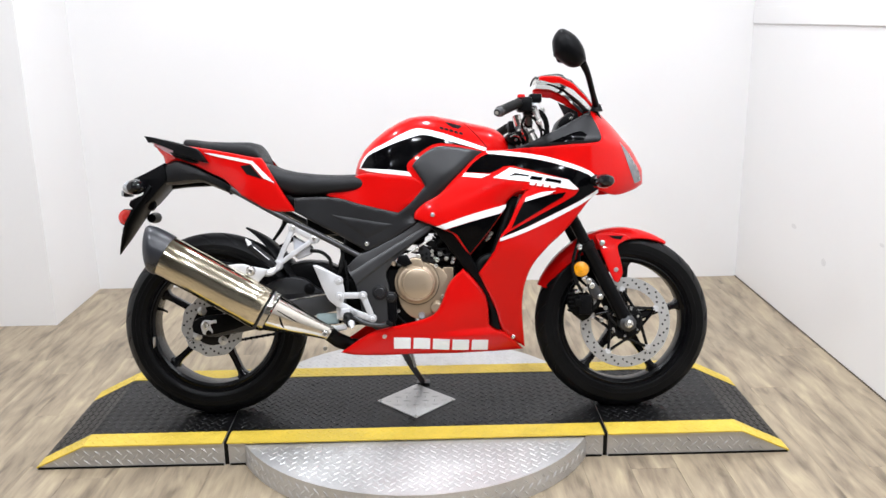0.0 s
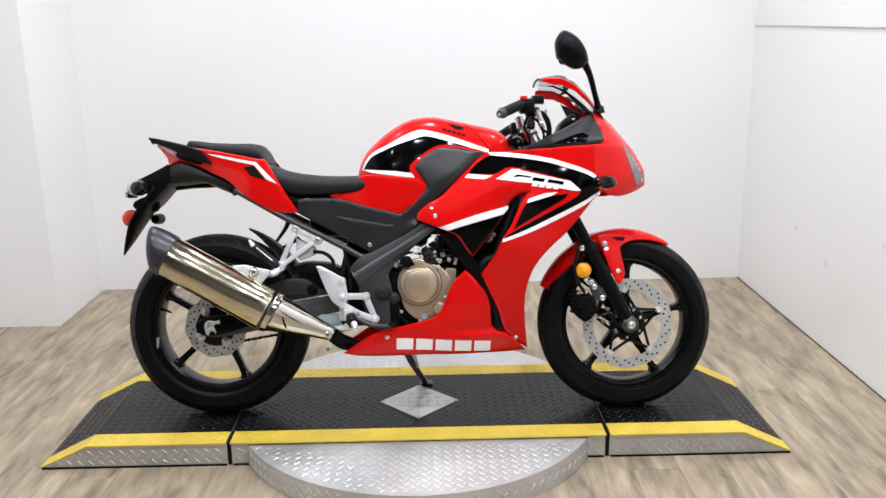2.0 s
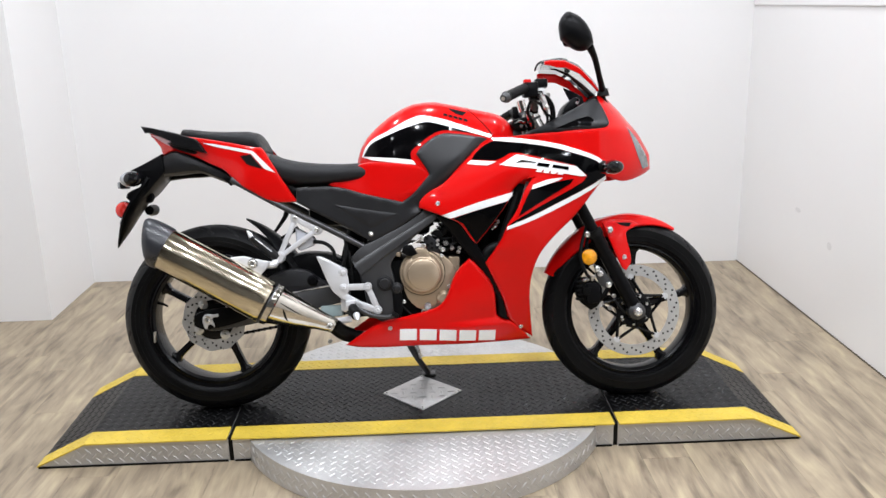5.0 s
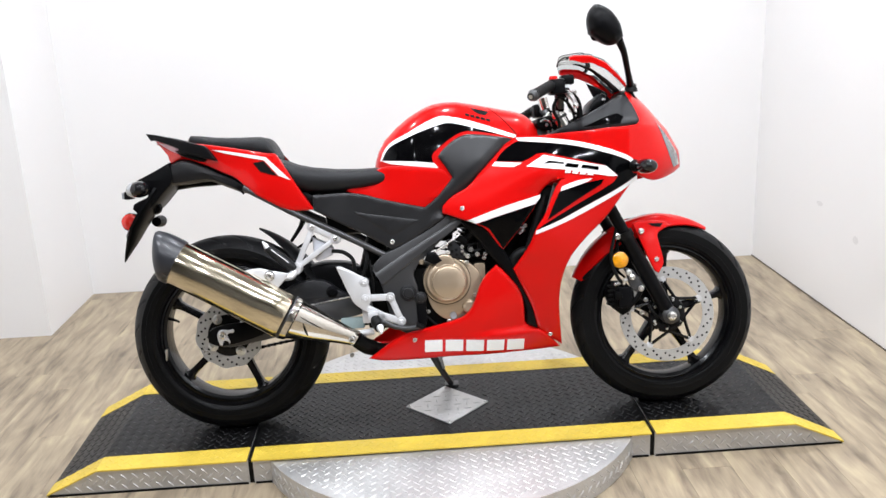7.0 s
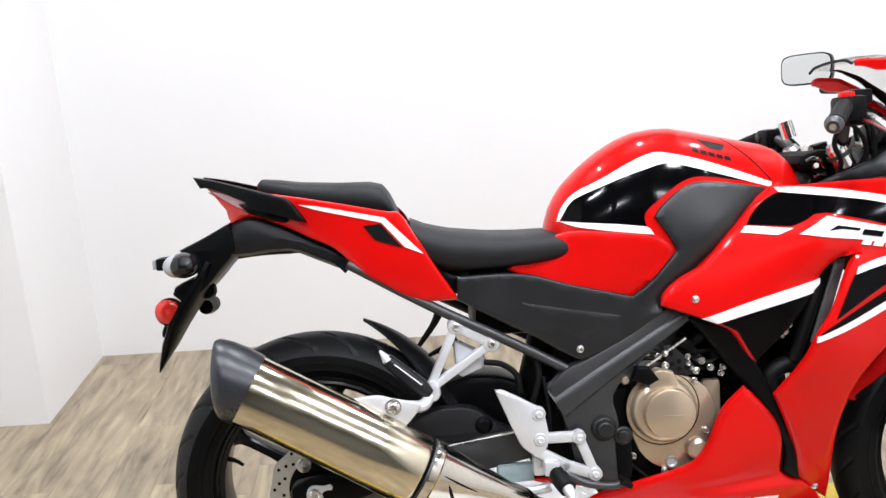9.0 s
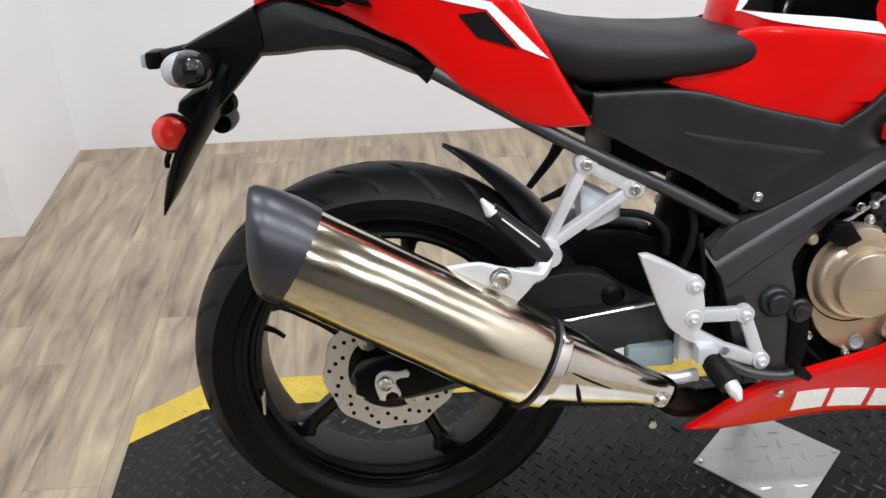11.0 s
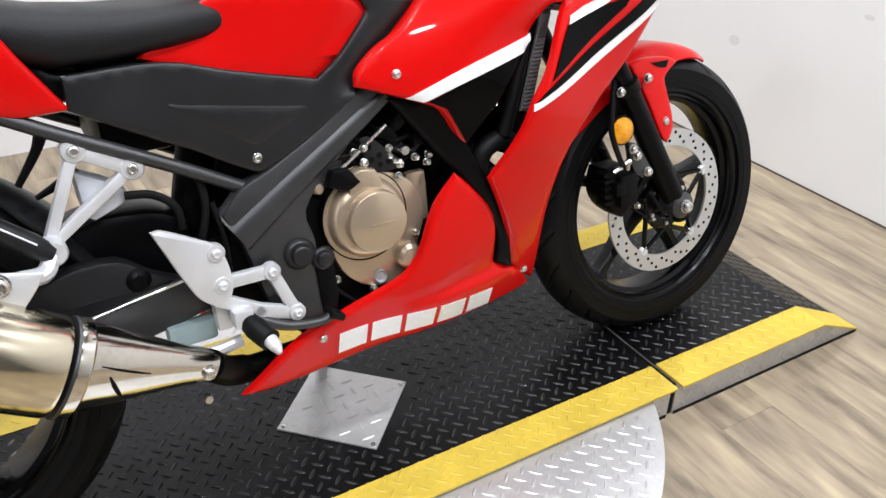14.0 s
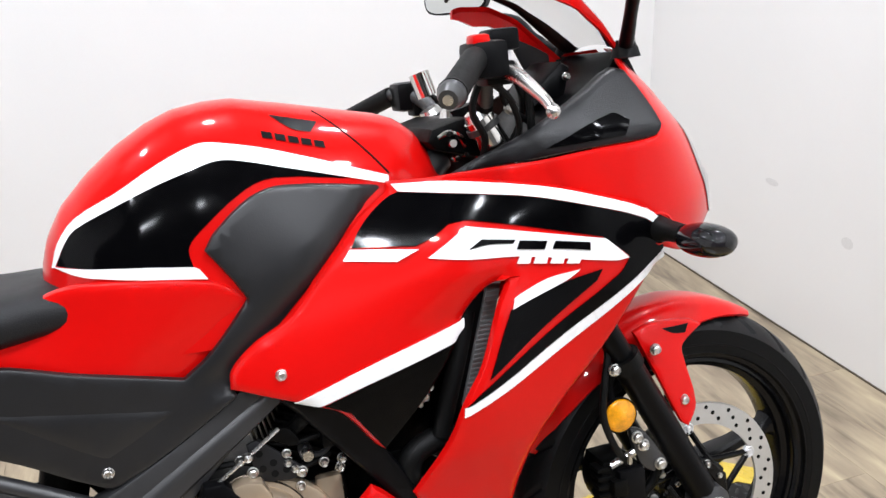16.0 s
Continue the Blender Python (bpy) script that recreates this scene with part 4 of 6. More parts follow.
for mark in [[(0.100, 0.969), (0.160, 0.953), (0.147, 0.942), (0.124, 0.949)]] + [[(0.085 + 0.0158 * k, 0.951 - 0.0047 * k), (0.0975 + 0.0158 * k, 0.9475 - 0.0047 * k), (0.0975 + 0.0158 * k, 0.9395 - 0.0047 * k), (0.085 + 0.0158 * k, 0.943 - 0.0047 * k)] for k in range(5)]:
    bm, _ = sheet(mark, tank_field, 0.001, 0, 0.008, -1, proud=0.0018)
    part("tank_mark", bm, PLASTIC_BLACK, tank, "plain dark bar")
seam = [(0.160 + 0.078 * u, 0.966 - 0.088 * u * (0.75 + 0.25 * u)) for u in (0, 0.2, 0.4, 0.6, 0.8, 1.0)]
part("cover_seam", tube([(x, tank_field(x, z) - 0.0003, z) for x, z in seam], 0.0013, 6), HOLE, tank, "dark joint line")
decal("white_stripe", [(-0.683, 0.889), (-0.646, 0.883), (-0.521, 0.851), (-0.452, 0.776), (-0.486, 0.792), (-0.527, 0.842), (-0.641, 0.874)], tail_surf, WHITE_DECAL, tail, "white painted tail stripe", far=tail_far)
decal("side_lens", [(-0.857, 0.931), (-0.8195, 0.9198), (-0.785, 0.906), (-0.782, 0.886), (-0.800, 0.8915), (-0.833, 0.9125)], tail_surf, PINK_LENS, tail, "pale tail light lens", lift=0.002, far=tail_far)
decal("lower_lens", [(-0.853, 0.923), (-0.834, 0.9105), (-0.801, 0.8895), (-0.783, 0.8835), (-0.790, 0.874), (-0.824, 0.8635), (-0.8255, 0.884)], tail_surf, RED_LENS, tail, "dark red lower tail lens", lift=0.002, far=tail_far)
decal("air_slot", [(-0.562, 0.838), (-0.529, 0.840), (-0.490, 0.791), (-0.54, 0.809)], tail_surf, HOLE, tail, "black recessed slot", far=tail_far)
for x, z, f, owner in ((0.056, 0.664, fairing_surf, fairing), (0.315, 0.255, fairing_surf, fairing), (-0.108, 0.273, belly_surf, belly), (-0.159, 0.573, cover_surf, side_cover)):
    part("bolt", bolt(x, f(x, z) - 0.001, z, 0.0062, 0.005), STEEL, owner, "bright steel panel bolt")


# cockpit, screen, mirrors
def both(fn):
    return [fn(-1), fn(1)]


COCKPIT = [(0.310, 0.866), (0.400, 0.873), (0.500, 0.881), (0.582, 0.884), (0.594, 0.890), (0.599, 0.903), (0.590, 0.940), (0.577, 0.974), (0.557, 0.979), (0.500, 0.951), (0.430, 0.916), (0.378, 0.893)]
cock_field = lambda x, z: float(np.interp(x, [0.36, 0.42, 0.50, 0.59], [-0.128, -0.158, -0.176, -0.180])) * float(np.interp(z, [0.86, 0.90, 0.985], [1, 0.98, 0.66]))
for side in (-1, 1):
    bm, cock_surf = sheet(COCKPIT, cock_field, 0.006, 0.006, 0.012, side)
    panel = P("cockpit_panel", bm, PLASTIC_DARK, "dark grey plastic cockpit side panel")
    bm, _ = sheet([(0.433, 0.8875), (0.540, 0.8925), (0.552, 0.9105), (0.530, 0.922)], cock_surf, 0.002, 0, 0.010, side, proud=0.003)
    part("gloss_inset", bm, BLACK_GLOSS, panel)
bm, _ = sheet([(0.668, 0.890), (0.705, 0.852), (0.742, 0.795), (0.752, 0.762), (0.722, 0.752), (0.700, 0.800), (0.684, 0.850)], cowl_surf, 0.002, 0, 0.010, -1, proud=0.002)
part("headlight", bm, HEAD_LENS, upper_cowl, "clear swept-back headlight lens")
bm, _ = sheet([(0.668, 0.890), (0.705, 0.852), (0.742, 0.795), (0.752, 0.762), (0.722, 0.752), (0.700, 0.800), (0.684, 0.850)], cowl_surf, 0.002, 0, 0.010, 1, proud=0.002)
P("headlight", bm, HEAD_LENS, "clear swept-back headlight lens")

SCREEN_X = [0.405, 0.425, 0.475, 0.52, 0.562, 0.60]
SCREEN_MID = [1.110, 1.117, 1.120, 1.102, 1.060, 1.012]
SCREEN_EDGE = [1.098, 1.103, 1.100, 1.078, 1.036, 0.992]
SCREEN_HALF = [0.088, 0.096, 0.104, 0.106, 0.100, 0.080]


def screen_point(x, u, lift=0.0):
    """A place on the screen: u runs from -1 at the near edge to 1 at the far edge."""
    mid, edge, half = (float(np.interp(x, SCREEN_X, v)) for v in (SCREEN_MID, SCREEN_EDGE, SCREEN_HALF))
    return (x, (half + lift) * u, edge + (mid - edge + lift) * math.sqrt(max(0, 1 - abs(u) ** 2.2)))


def screen_patch(u0, u1, x0, x1, lift, thick):
    xs, us = np.linspace(x0, x1, 20), np.linspace(u0, u1, 18)
    outer = [[screen_point(x, u, lift) for u in us] for x in xs]
    inner = [[screen_point(x, u, lift - thick) for u in us] for x in xs]
    return loft([a + b[::-1] for a, b in zip(outer, inner)])


screen = P("windscreen", screen_patch(-1, 1, 0.408, 0.598, 0, 0.003), GLASS, "clear smoke-tinted windscreen", smooth=60)
part("screen_rim", tube([screen_point(0.406, u) for u in np.linspace(-1, 1, 9)], 0.003, 8), RUBBER, screen)
for side in (-1, 1):
    sections = []
    for x in np.linspace(0.412, 0.606, 22):
        edge, half = float(np.interp(x, SCREEN_X, SCREEN_EDGE)), float(np.interp(x, SCREEN_X, SCREEN_HALF))
        deep = (0.55 if side < 0 else 1.0) * float(np.interp(x, [0.412, 0.45, 0.53, 0.606], [0.012, 0.034, 0.030, 0.012]))
        y0, y1 = side * (half - 0.004), side * (half + 0.003)
        edge -= 0.0 if side < 0 else 0.020
        deep *= 1.0 if side < 0 else 0.7
        sections.append([(x, y0, edge - deep), (x, y1, edge - deep), (x, y1, edge), (x, side * (half - 0.002), edge + 0.004), (x, side * (half - 0.010), edge + 0.0055), (x, y0, edge - 0.002)])
    part("red_rim", loft(sections), RED, screen, "red painted screen surround")
for side in (-1, 1):
    bm, _ = sheet([(0.44, 0.872), (0.50, 0.862), (0.60, 0.80), (0.66, 0.80), (0.655, 0.86), (0.625, 0.925), (0.592, 0.982), (0.578, 0.978), (0.588, 0.935), (0.594, 0.90), (0.58, 0.882)], lambda x, z: cowl_field(x - 0.012, z) + 0.012, 0.003, 0, 0.014, side)
    P("inner_liner", bm, PLASTIC_BLACK, "black plastic inner liner")
    xs = np.linspace(0.46, 0.597, 14)
    rows = []
    for x in xs:
        w = float(np.interp(x, [0.46, 0.53, 0.597], [0.03, 0.12, 0.42]))
        us = [side * (1 - w * k / 5) for k in range(6)]
        rows.append([screen_point(x, u, -0.0045) for u in us] + [screen_point(x, u, -0.0060) for u in us[::-1]])
    part("dark_border", loft(rows), PLASTIC_BLACK, screen, "black inner border of the screen")
P("cockpit_tray", plate([(0.42, 0.885), (0.60, 0.895), (0.628, 0.945), (0.602, 1.000), (0.588, 0.998), (0.560, 0.965), (0.50, 0.940)], -0.088, 0.088, 0.006), PLASTIC_BLACK, "black plastic cockpit liner")
P("instrument_panel", plate([(0.470, 0.935), (0.520, 0.945), (0.532, 0.985), (0.518, 0.994), (0.482, 0.965)], -0.055, 0.055, 0.008), PLASTIC_BLACK, "black instrument panel")
P("cockpit_wing", plate([(0.500, 1.040), (0.540, 1.022), (0.580, 1.000), (0.585, 0.960), (0.548, 0.955), (0.532, 0.975)], 0.092, 0.100, 0.003), PLASTIC_DARK, "dark grey inner wing of the cockpit")


def side_mirror(side):
    base = new("mirror")
    base.parent = bike
    low = 0.0 if side < 0 else -0.044
    ring = [(0.437, 1.190), (0.456, 1.222), (0.474, 1.225), (0.510, 1.202), (0.534, 1.165), (0.541, 1.132), (0.520, 1.112), (0.488, 1.112), (0.440, 1.145)]
    c = Vector((0.492, 0, 1.165))
    loop = [(v.x, v.y) for v in curve([(x, z, 0) for x, z in ring], 4, True)]
    sections = []
    for o, s in ((0.056, 0.35), (0.048, 0.70), (0.034, 0.90), (0.012, 1.0), (-0.012, 0.97), (-0.026, 0.84), (-0.034, 0.55), (-0.036, 0.3)):
        k = 1.0 if side < 0 else 0.54
        sections.append([(c.x + (-0.006 if side < 0 else 0.050) + (x - c.x) * s * k - 0.1 * (o - 0.01), side * (0.255 + o * k + (0 if side < 0 else 0.075)), c.z + low + (0 if side < 0 else 0.016) + (z - c.z) * s * k * (1 if side < 0 else 0.8)) for x, z in loop])
    part("shell", loft(sections), PLASTIC_BLACK, base, "black plastic mirror shell", 60)
    face = Matrix.Translation((0.470, side * 0.232, 1.165 + low)) @ Matrix.Rotation(radians(38), 4, "Z") if side < 0 else Matrix.Translation((0.499, 0.299, 1.172 + low)) @ Matrix.Rotation(radians(-44), 4, "Z")
    wide, high = (0.030, 0.036) if side < 0 else (0.057, 0.034)
    for name, w, h, y0, y1, m in (("glass_frame", wide + 0.003, high + 0.003, -0.002, 0.016, PLASTIC_BLACK), ("glass", wide, high, -0.0045, -0.002, MIRROR)):
        shape = [(w * math.copysign(abs(math.cos(t)) ** 0.45, math.cos(t)), h * math.copysign(abs(math.sin(t)) ** 0.45, math.sin(t))) for t in (2 * math.pi * k / 28 for k in range(28))]
        bm = plate(shape, side * y0 if side < 0 else y0, side * y1 if side < 0 else y1, 0, 1)
        bmesh.ops.transform(bm, matrix=face, verts=bm.verts)
        part(name, bm, m, base, "mirror glass" if name == "glass" else "")
    part("stem", tube([(0.526 if side < 0 else 0.555, side * (0.250 if side < 0 else 0.330), 1.125 + low), (0.548 if side < 0 else 0.575, side * 0.215, 1.095 + low * 0.7), (0.575, side * 0.15, 1.045 + low * 0.3), (0.596, side * 0.098, 1.006)], [0.012, 0.0095, 0.009, 0.011], 12), PLASTIC_BLACK, base, "black mirror stem")
    part("boot", lathe([(0.0, 0.012), (0.012, 0.012), (0.018, 0.0), (0.021, -0.012), (0, -0.014)], (0.598, side * 0.092, 1.002), 20, "z"), RUBBER, base)
    part("mount_nut", lathe([(0, 0.006), (0.006, 0.006), (0.007, 0.0)], (0.612, side * 0.085, 1.008), 10, "z"), STEEL, base)


both(side_mirror)


def front_signal(side):
    base = new("front_signal")
    base.parent = bike
    part("stalk", tube([(0.572, side * 0.180, 0.764), (0.577, side * 0.215, 0.763), (0.580, side * 0.238, 0.762)], [0.020, 0.014, 0.013], 14), RUBBER, base, "black rubber signal stalk")
    prof = []
    for k in range(13):
        a = math.pi * k / 12
        prof.append((0.024 * math.sin(a) ** 0.75 + 1e-5, -0.042 * math.cos(a)))
    body = lathe(prof, (0, 0, 0), 24)
    bmesh.ops.transform(body, matrix=Matrix.Translation((0.584, side * 0.280, 0.760)) @ Matrix.Rotation(radians(-side * 12), 4, "Z") @ Matrix.Diagonal((1.15, 1, 0.9, 1)), verts=body.verts)
    part("lens", body, SMOKE_LENS, base, "dark smoked signal lens", 60)
    part("red_collar", lathe([(0.020, -0.002), (0.023, 0.0), (0.020, 0.003)], (0.574, side * 0.192, 0.764), 24), RED, base)


both(front_signal)


# steering
def fork(side):
    base = new("fork_leg")
    base.parent = bike
    low, top = Vector((0.693, side * 0.098, 0.293)), Vector((0.377, side * 0.098, 0.915))
    at = lambda u: tuple(low + (top - low) * u)
    part("slider", tube([at(-0.05), at(0.0), at(0.40), at(0.41)], [0.020, 0.023, 0.0225, 0.025], 20, 2), PLASTIC_BLACK, base, "satin black fork slider")
    part("stanchion", tube([at(0.41), at(1.02)], 0.0185, 20), PLASTIC_BLACK, base)
    part("dust_seal", tube([at(0.40), at(0.43)], 0.0265, 20), RUBBER, base)
    part("chrome_top", tube([at(0.86), at(1.03)], 0.0212, 20), CHROME, base, "bright fork tube top")
    part("fork_cap", tube([at(1.03), at(1.045)], [0.019, 0.015], 16), STEEL, base)
    part("axle_clamp", lathe([(0, -0.030), (0.012, -0.030), (0.014, -0.026), (0.027, -0.020), (0.029, 0.018), (0, 0.02)], (0.693, side * 0.098, 0.293), 24), FRAME_PAINT, base)
    part("axle_nut", bolt(0.693, side * 0.098 - (0.030 if side < 0 else -0.022), 0.293, 0.012, 0.010), STEEL, base, "bright axle nut")
    for u, wide, long in ((0.70, 0.028, 0.035), (1.005, 0.0235, 0.012)):
        part("clamp", tube([at(u), at(u + long)], wide, 20), FRAME_PAINT, base)


both(fork)
P("top_yoke", plate([(0.302, 0.908), (0.310, 0.924), (0.365, 0.934), (0.395, 0.918), (0.412, 0.892), (0.40, 0.872), (0.350, 0.885), (0.312, 0.896)], -0.072, 0.115, 0.006), ENGINE_BLACK, "black top yoke")
P("lower_yoke", plate([(0.43, 0.715), (0.50, 0.690), (0.505, 0.72), (0.44, 0.745)], -0.115, 0.115, 0.006), ENGINE_BLACK, "black lower yoke")
P("steering_stem", tube([(0.352, 0, 0.900), (0.45, 0, 0.70)], 0.026, 20), FRAME_PAINT, "black steering head")
P("stem_nut", lathe([(0, 0.022), (0.012, 0.022), (0.014, 0.016), (0.017, 0.0)], (0.362, 0.0, 0.922), 12, "z"), CHROME, "bright stem nut")
# Chrome studs and an arc added to give the glints of the yoke's metal
for x, z, r in ((0.335, 0.903, 0.0065), (0.339, 0.882, 0.0050), (0.352, 0.886, 0.0042)):
    P("yoke_bolt", lathe([(0.0001, -0.010), (r * 0.8, -0.010), (r, -0.007), (r * 1.15, 0.0)], (x, -0.073, z), 18), CHROME, "bright metal stud placed for a glint on the yoke")
P("yoke_arm", tube([(0.316, -0.078, 0.912), (0.330, -0.080, 0.917), (0.347, -0.079, 0.910), (0.354, -0.077, 0.896)], [0.003, 0.0045, 0.0045, 0.003], 8), CHROME, "bright metal arc placed for a glint on the yoke")
P("ignition_lock", tube([(0.385, 0.0, 0.905), (0.375, 0.0, 0.945)], 0.021, 20), ENGINE_BLACK, "black ignition lock")


def bar(side):
    base = new("handlebar")
    base.parent = bike
    y = lambda v: side * v
    part("clip_on", tube([(0.371, y(0.098), 0.928), (0.374, y(0.108), 0.962)], 0.014, 16), ENGINE_BLACK, base)
    part("tube", tube([(0.374, y(0.108), 0.950), (0.368, y(0.135), 0.995), (0.332, y(0.200), 1.010), (0.262 if side < 0 else 0.270, y(0.298), 0.974)], 0.0115, 14), FRAME_PAINT, base)
    grip = bmesh.new()
    a, b = Vector((0.332, y(0.200), 1.010)), Vector((0.266 if side < 0 else 0.274, y(0.294), 0.976))
    pts = [tuple(a + (b - a) * k / 24) for k in range(25)]
    add_tube(grip, pts, [0.0148 + (0.0010 if k % 2 else 0) for k in range(24)] + [0.0175], 18, 1)
    part("grip", grip, RUBBER, base, "ribbed black rubber grip")
    part("bar_end", tube([tuple(b), tuple(b + (b - a).normalized() * 0.008), tuple(b + (b - a).normalized() * 0.020)], [0.0165, 0.0155, 0.011], 18), FRAME_PAINT, base, "black bar-end weight")
    part("end_screw", tube([tuple(b + (b - a).normalized() * 0.0205), tuple(b + (b - a).normalized() * 0.022)], 0.006, 10), STEEL, base)
    part("switch_box", box(0.328, 0.376, min(y(0.15), y(0.205)), max(y(0.15), y(0.205)), 0.984, 1.030, 0.010), PLASTIC_BLACK, base, "black switch box")
    if side < 0:
        part("stop_switch", box(0.330, 0.354, -0.202, -0.176, 1.022, 1.038, 0.006), RED, base, "red stop switch")
    part("lever_perch", box(0.350, 0.392, min(y(0.145), y(0.185)), max(y(0.145), y(0.185)), 0.975, 1.004, 0.006), ENGINE_BLACK, base)
    part("lever", tube([(0.372, y(0.160), 0.996), (0.382, y(0.200), 0.986), (0.384, y(0.235), 0.972), (0.386, y(0.270), 0.955), (0.385, y(0.286), 0.946)], [0.011, 0.010, 0.0085, 0.0065, 0.006], 12), STEEL, base, "bright alloy lever")
    part("lever_ball", lathe([(0.0001, -0.009), (0.006, -0.0065), (0.009, 0), (0.006, 0.0065), (0.0001, 0.009)], (0.385, y(0.289), 0.943), 16), STEEL, base)
    if side < 0:
        part("fluid_reservoir", box(0.372, 0.412, -0.156, -0.112, 1.016, 1.044, 0.006), PLASTIC_BLACK, base, "black brake fluid reservoir")
        part("reservoir_neck", box(0.380, 0.402, -0.150, -0.124, 0.984, 1.018, 0.005), CAST_SILVER, base)


both(bar)
P("bar_clamp", tube([(0.364, 0.098, 0.962), (0.355, 0.102, 0.998)], 0.016, 20), CHROME, "bright clamp on the left bar")
for ob in bike.children:
    if ob.name == "handlebar.001":
        ob.location = (0.004, 0.0, -0.044)
for pts, r in (([(0.37, -0.15, 1.0), (0.41, -0.13, 0.98), (0.43, -0.10, 0.93), (0.40, -0.07, 0.86), (0.38, -0.05, 0.80)], 0.0045),
               ([(0.36, -0.16, 0.985), (0.40, -0.14, 0.95), (0.41, -0.12, 0.90), (0.35, -0.10, 0.86), (0.25, -0.07, 0.84)], 0.0045),
               ([(0.37, -0.14, 1.01), (0.425, -0.12, 0.975), (0.435, -0.115, 0.91), (0.42, -0.11, 0.85)], 0.0055),
               ([(0.364, -0.130, 0.985), (0.350, -0.126, 0.945), (0.368, -0.116, 0.905), (0.360, -0.090, 0.85)], 0.005),
               ([(0.392, -0.125, 0.99), (0.402, -0.112, 0.95), (0.445, -0.105, 0.905), (0.43, -0.10, 0.85)], 0.004),
               ([(0.36, 0.16, 0.985), (0.40, 0.13, 0.94), (0.39, 0.08, 0.88), (0.33, 0.04, 0.84)], 0.0045)):
    P("cable", tube(pts, r, 8), RUBBER, "black control cable")

# Small steel domes put where glints show among the cables
for x, y, z, r in ((0.420, -0.104, 0.996, 0.007), (0.410, -0.112, 0.942, 0.008), (0.520, -0.060, 0.972, 0.005)):
    P("cable_joint", bolt(x, y, z, r, 0.008), STEEL, "small steel dome standing for a glint")

# front mudguard, reflector, caliper
sections = []
for a in np.linspace(radians(60), radians(156), 40):
    d = math.degrees(a)
    half = float(np.interp(d, [60, 70, 85, 110, 135, 156], [0.020, 0.046, 0.062, 0.068, 0.060, 0.030]))
    skirt = float(np.interp(d, [60, 75, 90, 105, 120, 140, 166], [0.008, 0.022, 0.040, 0.055, 0.045, 0.038, 0.030]))
    R = float(np.interp(d, [60, 90, 166], [0.306, 0.318, 0.312]))
    outer, inner = [], []
    for k in range(17):
        u = -1 + k / 8
        r = R - skirt * abs(u) ** 3
        outer.append((FRONT_AXLE[0] + r * math.cos(a), half * math.copysign(abs(u) ** 0.8, u), FRONT_AXLE[1] + r * math.sin(a)))
        r -= 0.004
        inner.append((FRONT_AXLE[0] + r * math.cos(a), (half - 0.003) * math.copysign(abs(u) ** 0.8, u), FRONT_AXLE[1] + r * math.sin(a)))
    sections.append(outer + inner[::-1])
mudguard = P("front_mudguard", loft(sections), RED, "glossy red front mudguard", smooth=50)
for side in (-1, 1):
    bm, brk = sheet([(0.590, 0.585), (0.620, 0.592), (0.690, 0.585), (0.716, 0.572), (0.672, 0.553), (0.666, 0.54), (0.680, 0.459), (0.662, 0.426), (0.648, 0.437), (0.610, 0.527)], spread([(0.60, 0.58, -0.082), (0.70, 0.575, -0.075), (0.66, 0.54, -0.094), (0.66, 0.44, -0.106), (0.62, 0.53, -0.098)]), 0.004, 0.004, 0.012, side)
    stay = part("stay", bm, RED, mudguard, "red mudguard stay")
    for x, z in ((0.612, 0.560), (0.656, 0.470)):
        part("bolt", bolt(x, side * 0.1035 if side < 0 else 0.11, z, 0.0075), STEEL, stay)
    if side < 0:
        bm, _ = sheet([(0.638, 0.582), (0.688, 0.580), (0.678, 0.568), (0.655, 0.572)], brk, 0.001, 0, 0.010, side, proud=0.0014)
        part("air_slot", bm, HOLE, stay, "black air slot")
reflector = P("reflector", lathe([(0.0001, -0.013), (0.018, -0.012), (0.0245, -0.008), (0.026, -0.004), (0.026, 0.0)], (0.540, -0.108, 0.475), 32), AMBER, "round amber reflector")
part("backing", lathe([(0.0001, 0.006), (0.024, 0.006), (0.0275, 0.0), (0.0275, -0.006), (0.0262, -0.006)], (0.540, -0.108, 0.475), 32), PLASTIC_BLACK, reflector)
P("reflector_stay", tube([(0.540, -0.10, 0.475), (0.535, -0.095, 0.515), (0.548, -0.10, 0.555)], 0.006, 8), PLASTIC_BLACK)
caliper = P("front_caliper", plate([(0.510, 0.405), (0.556, 0.405), (0.582, 0.372), (0.572, 0.318), (0.545, 0.300), (0.513, 0.328), (0.500, 0.364)], -0.108, -0.046, 0.008), ENGINE_BLACK, "black brake caliper")
for k in range(5):
    part("fin", box(0.497, 0.520, -0.112, -0.085, 0.335 + k * 0.014, 0.342 + k * 0.014, 0.002), ENGINE_BLACK, caliper)
part("caliper_body", box(0.528, 0.572, -0.122, -0.104, 0.325, 0.390, 0.007), PLASTIC_BLACK, caliper)
for x, z in ((0.565, 0.435), (0.602, 0.383), (0.535, 0.548), (0.575, 0.420)):
    part("bolt", bolt(x, -0.116, z, 0.008), STEEL, caliper)
part("bleed_nipple", tube([(0.548, -0.118, 0.400), (0.546, -0.124, 0.416)], [0.0045, 0.0032], 8), STEEL, caliper)
part("slide_pin", tube([(0.518, -0.112, 0.398), (0.560, -0.112, 0.412)], 0.0058, 10), STEEL, caliper, "bright slide pin")
part("pad_cover", box(0.516, 0.540, -0.125, -0.108, 0.352, 0.378, 0.004), ENGINE_BLACK, caliper)
part("bracket_arm", tube([(0.568, -0.104, 0.33), (0.590, -0.106, 0.352), (0.606, -0.108, 0.384)], 0.008, 10), ENGINE_BLACK, caliper)
part("speed_sensor", tube([(0.625, -0.098, 0.330), (0.640, -0.100, 0.305), (0.660, -0.098, 0.285)], 0.004, 8), RUBBER, caliper)
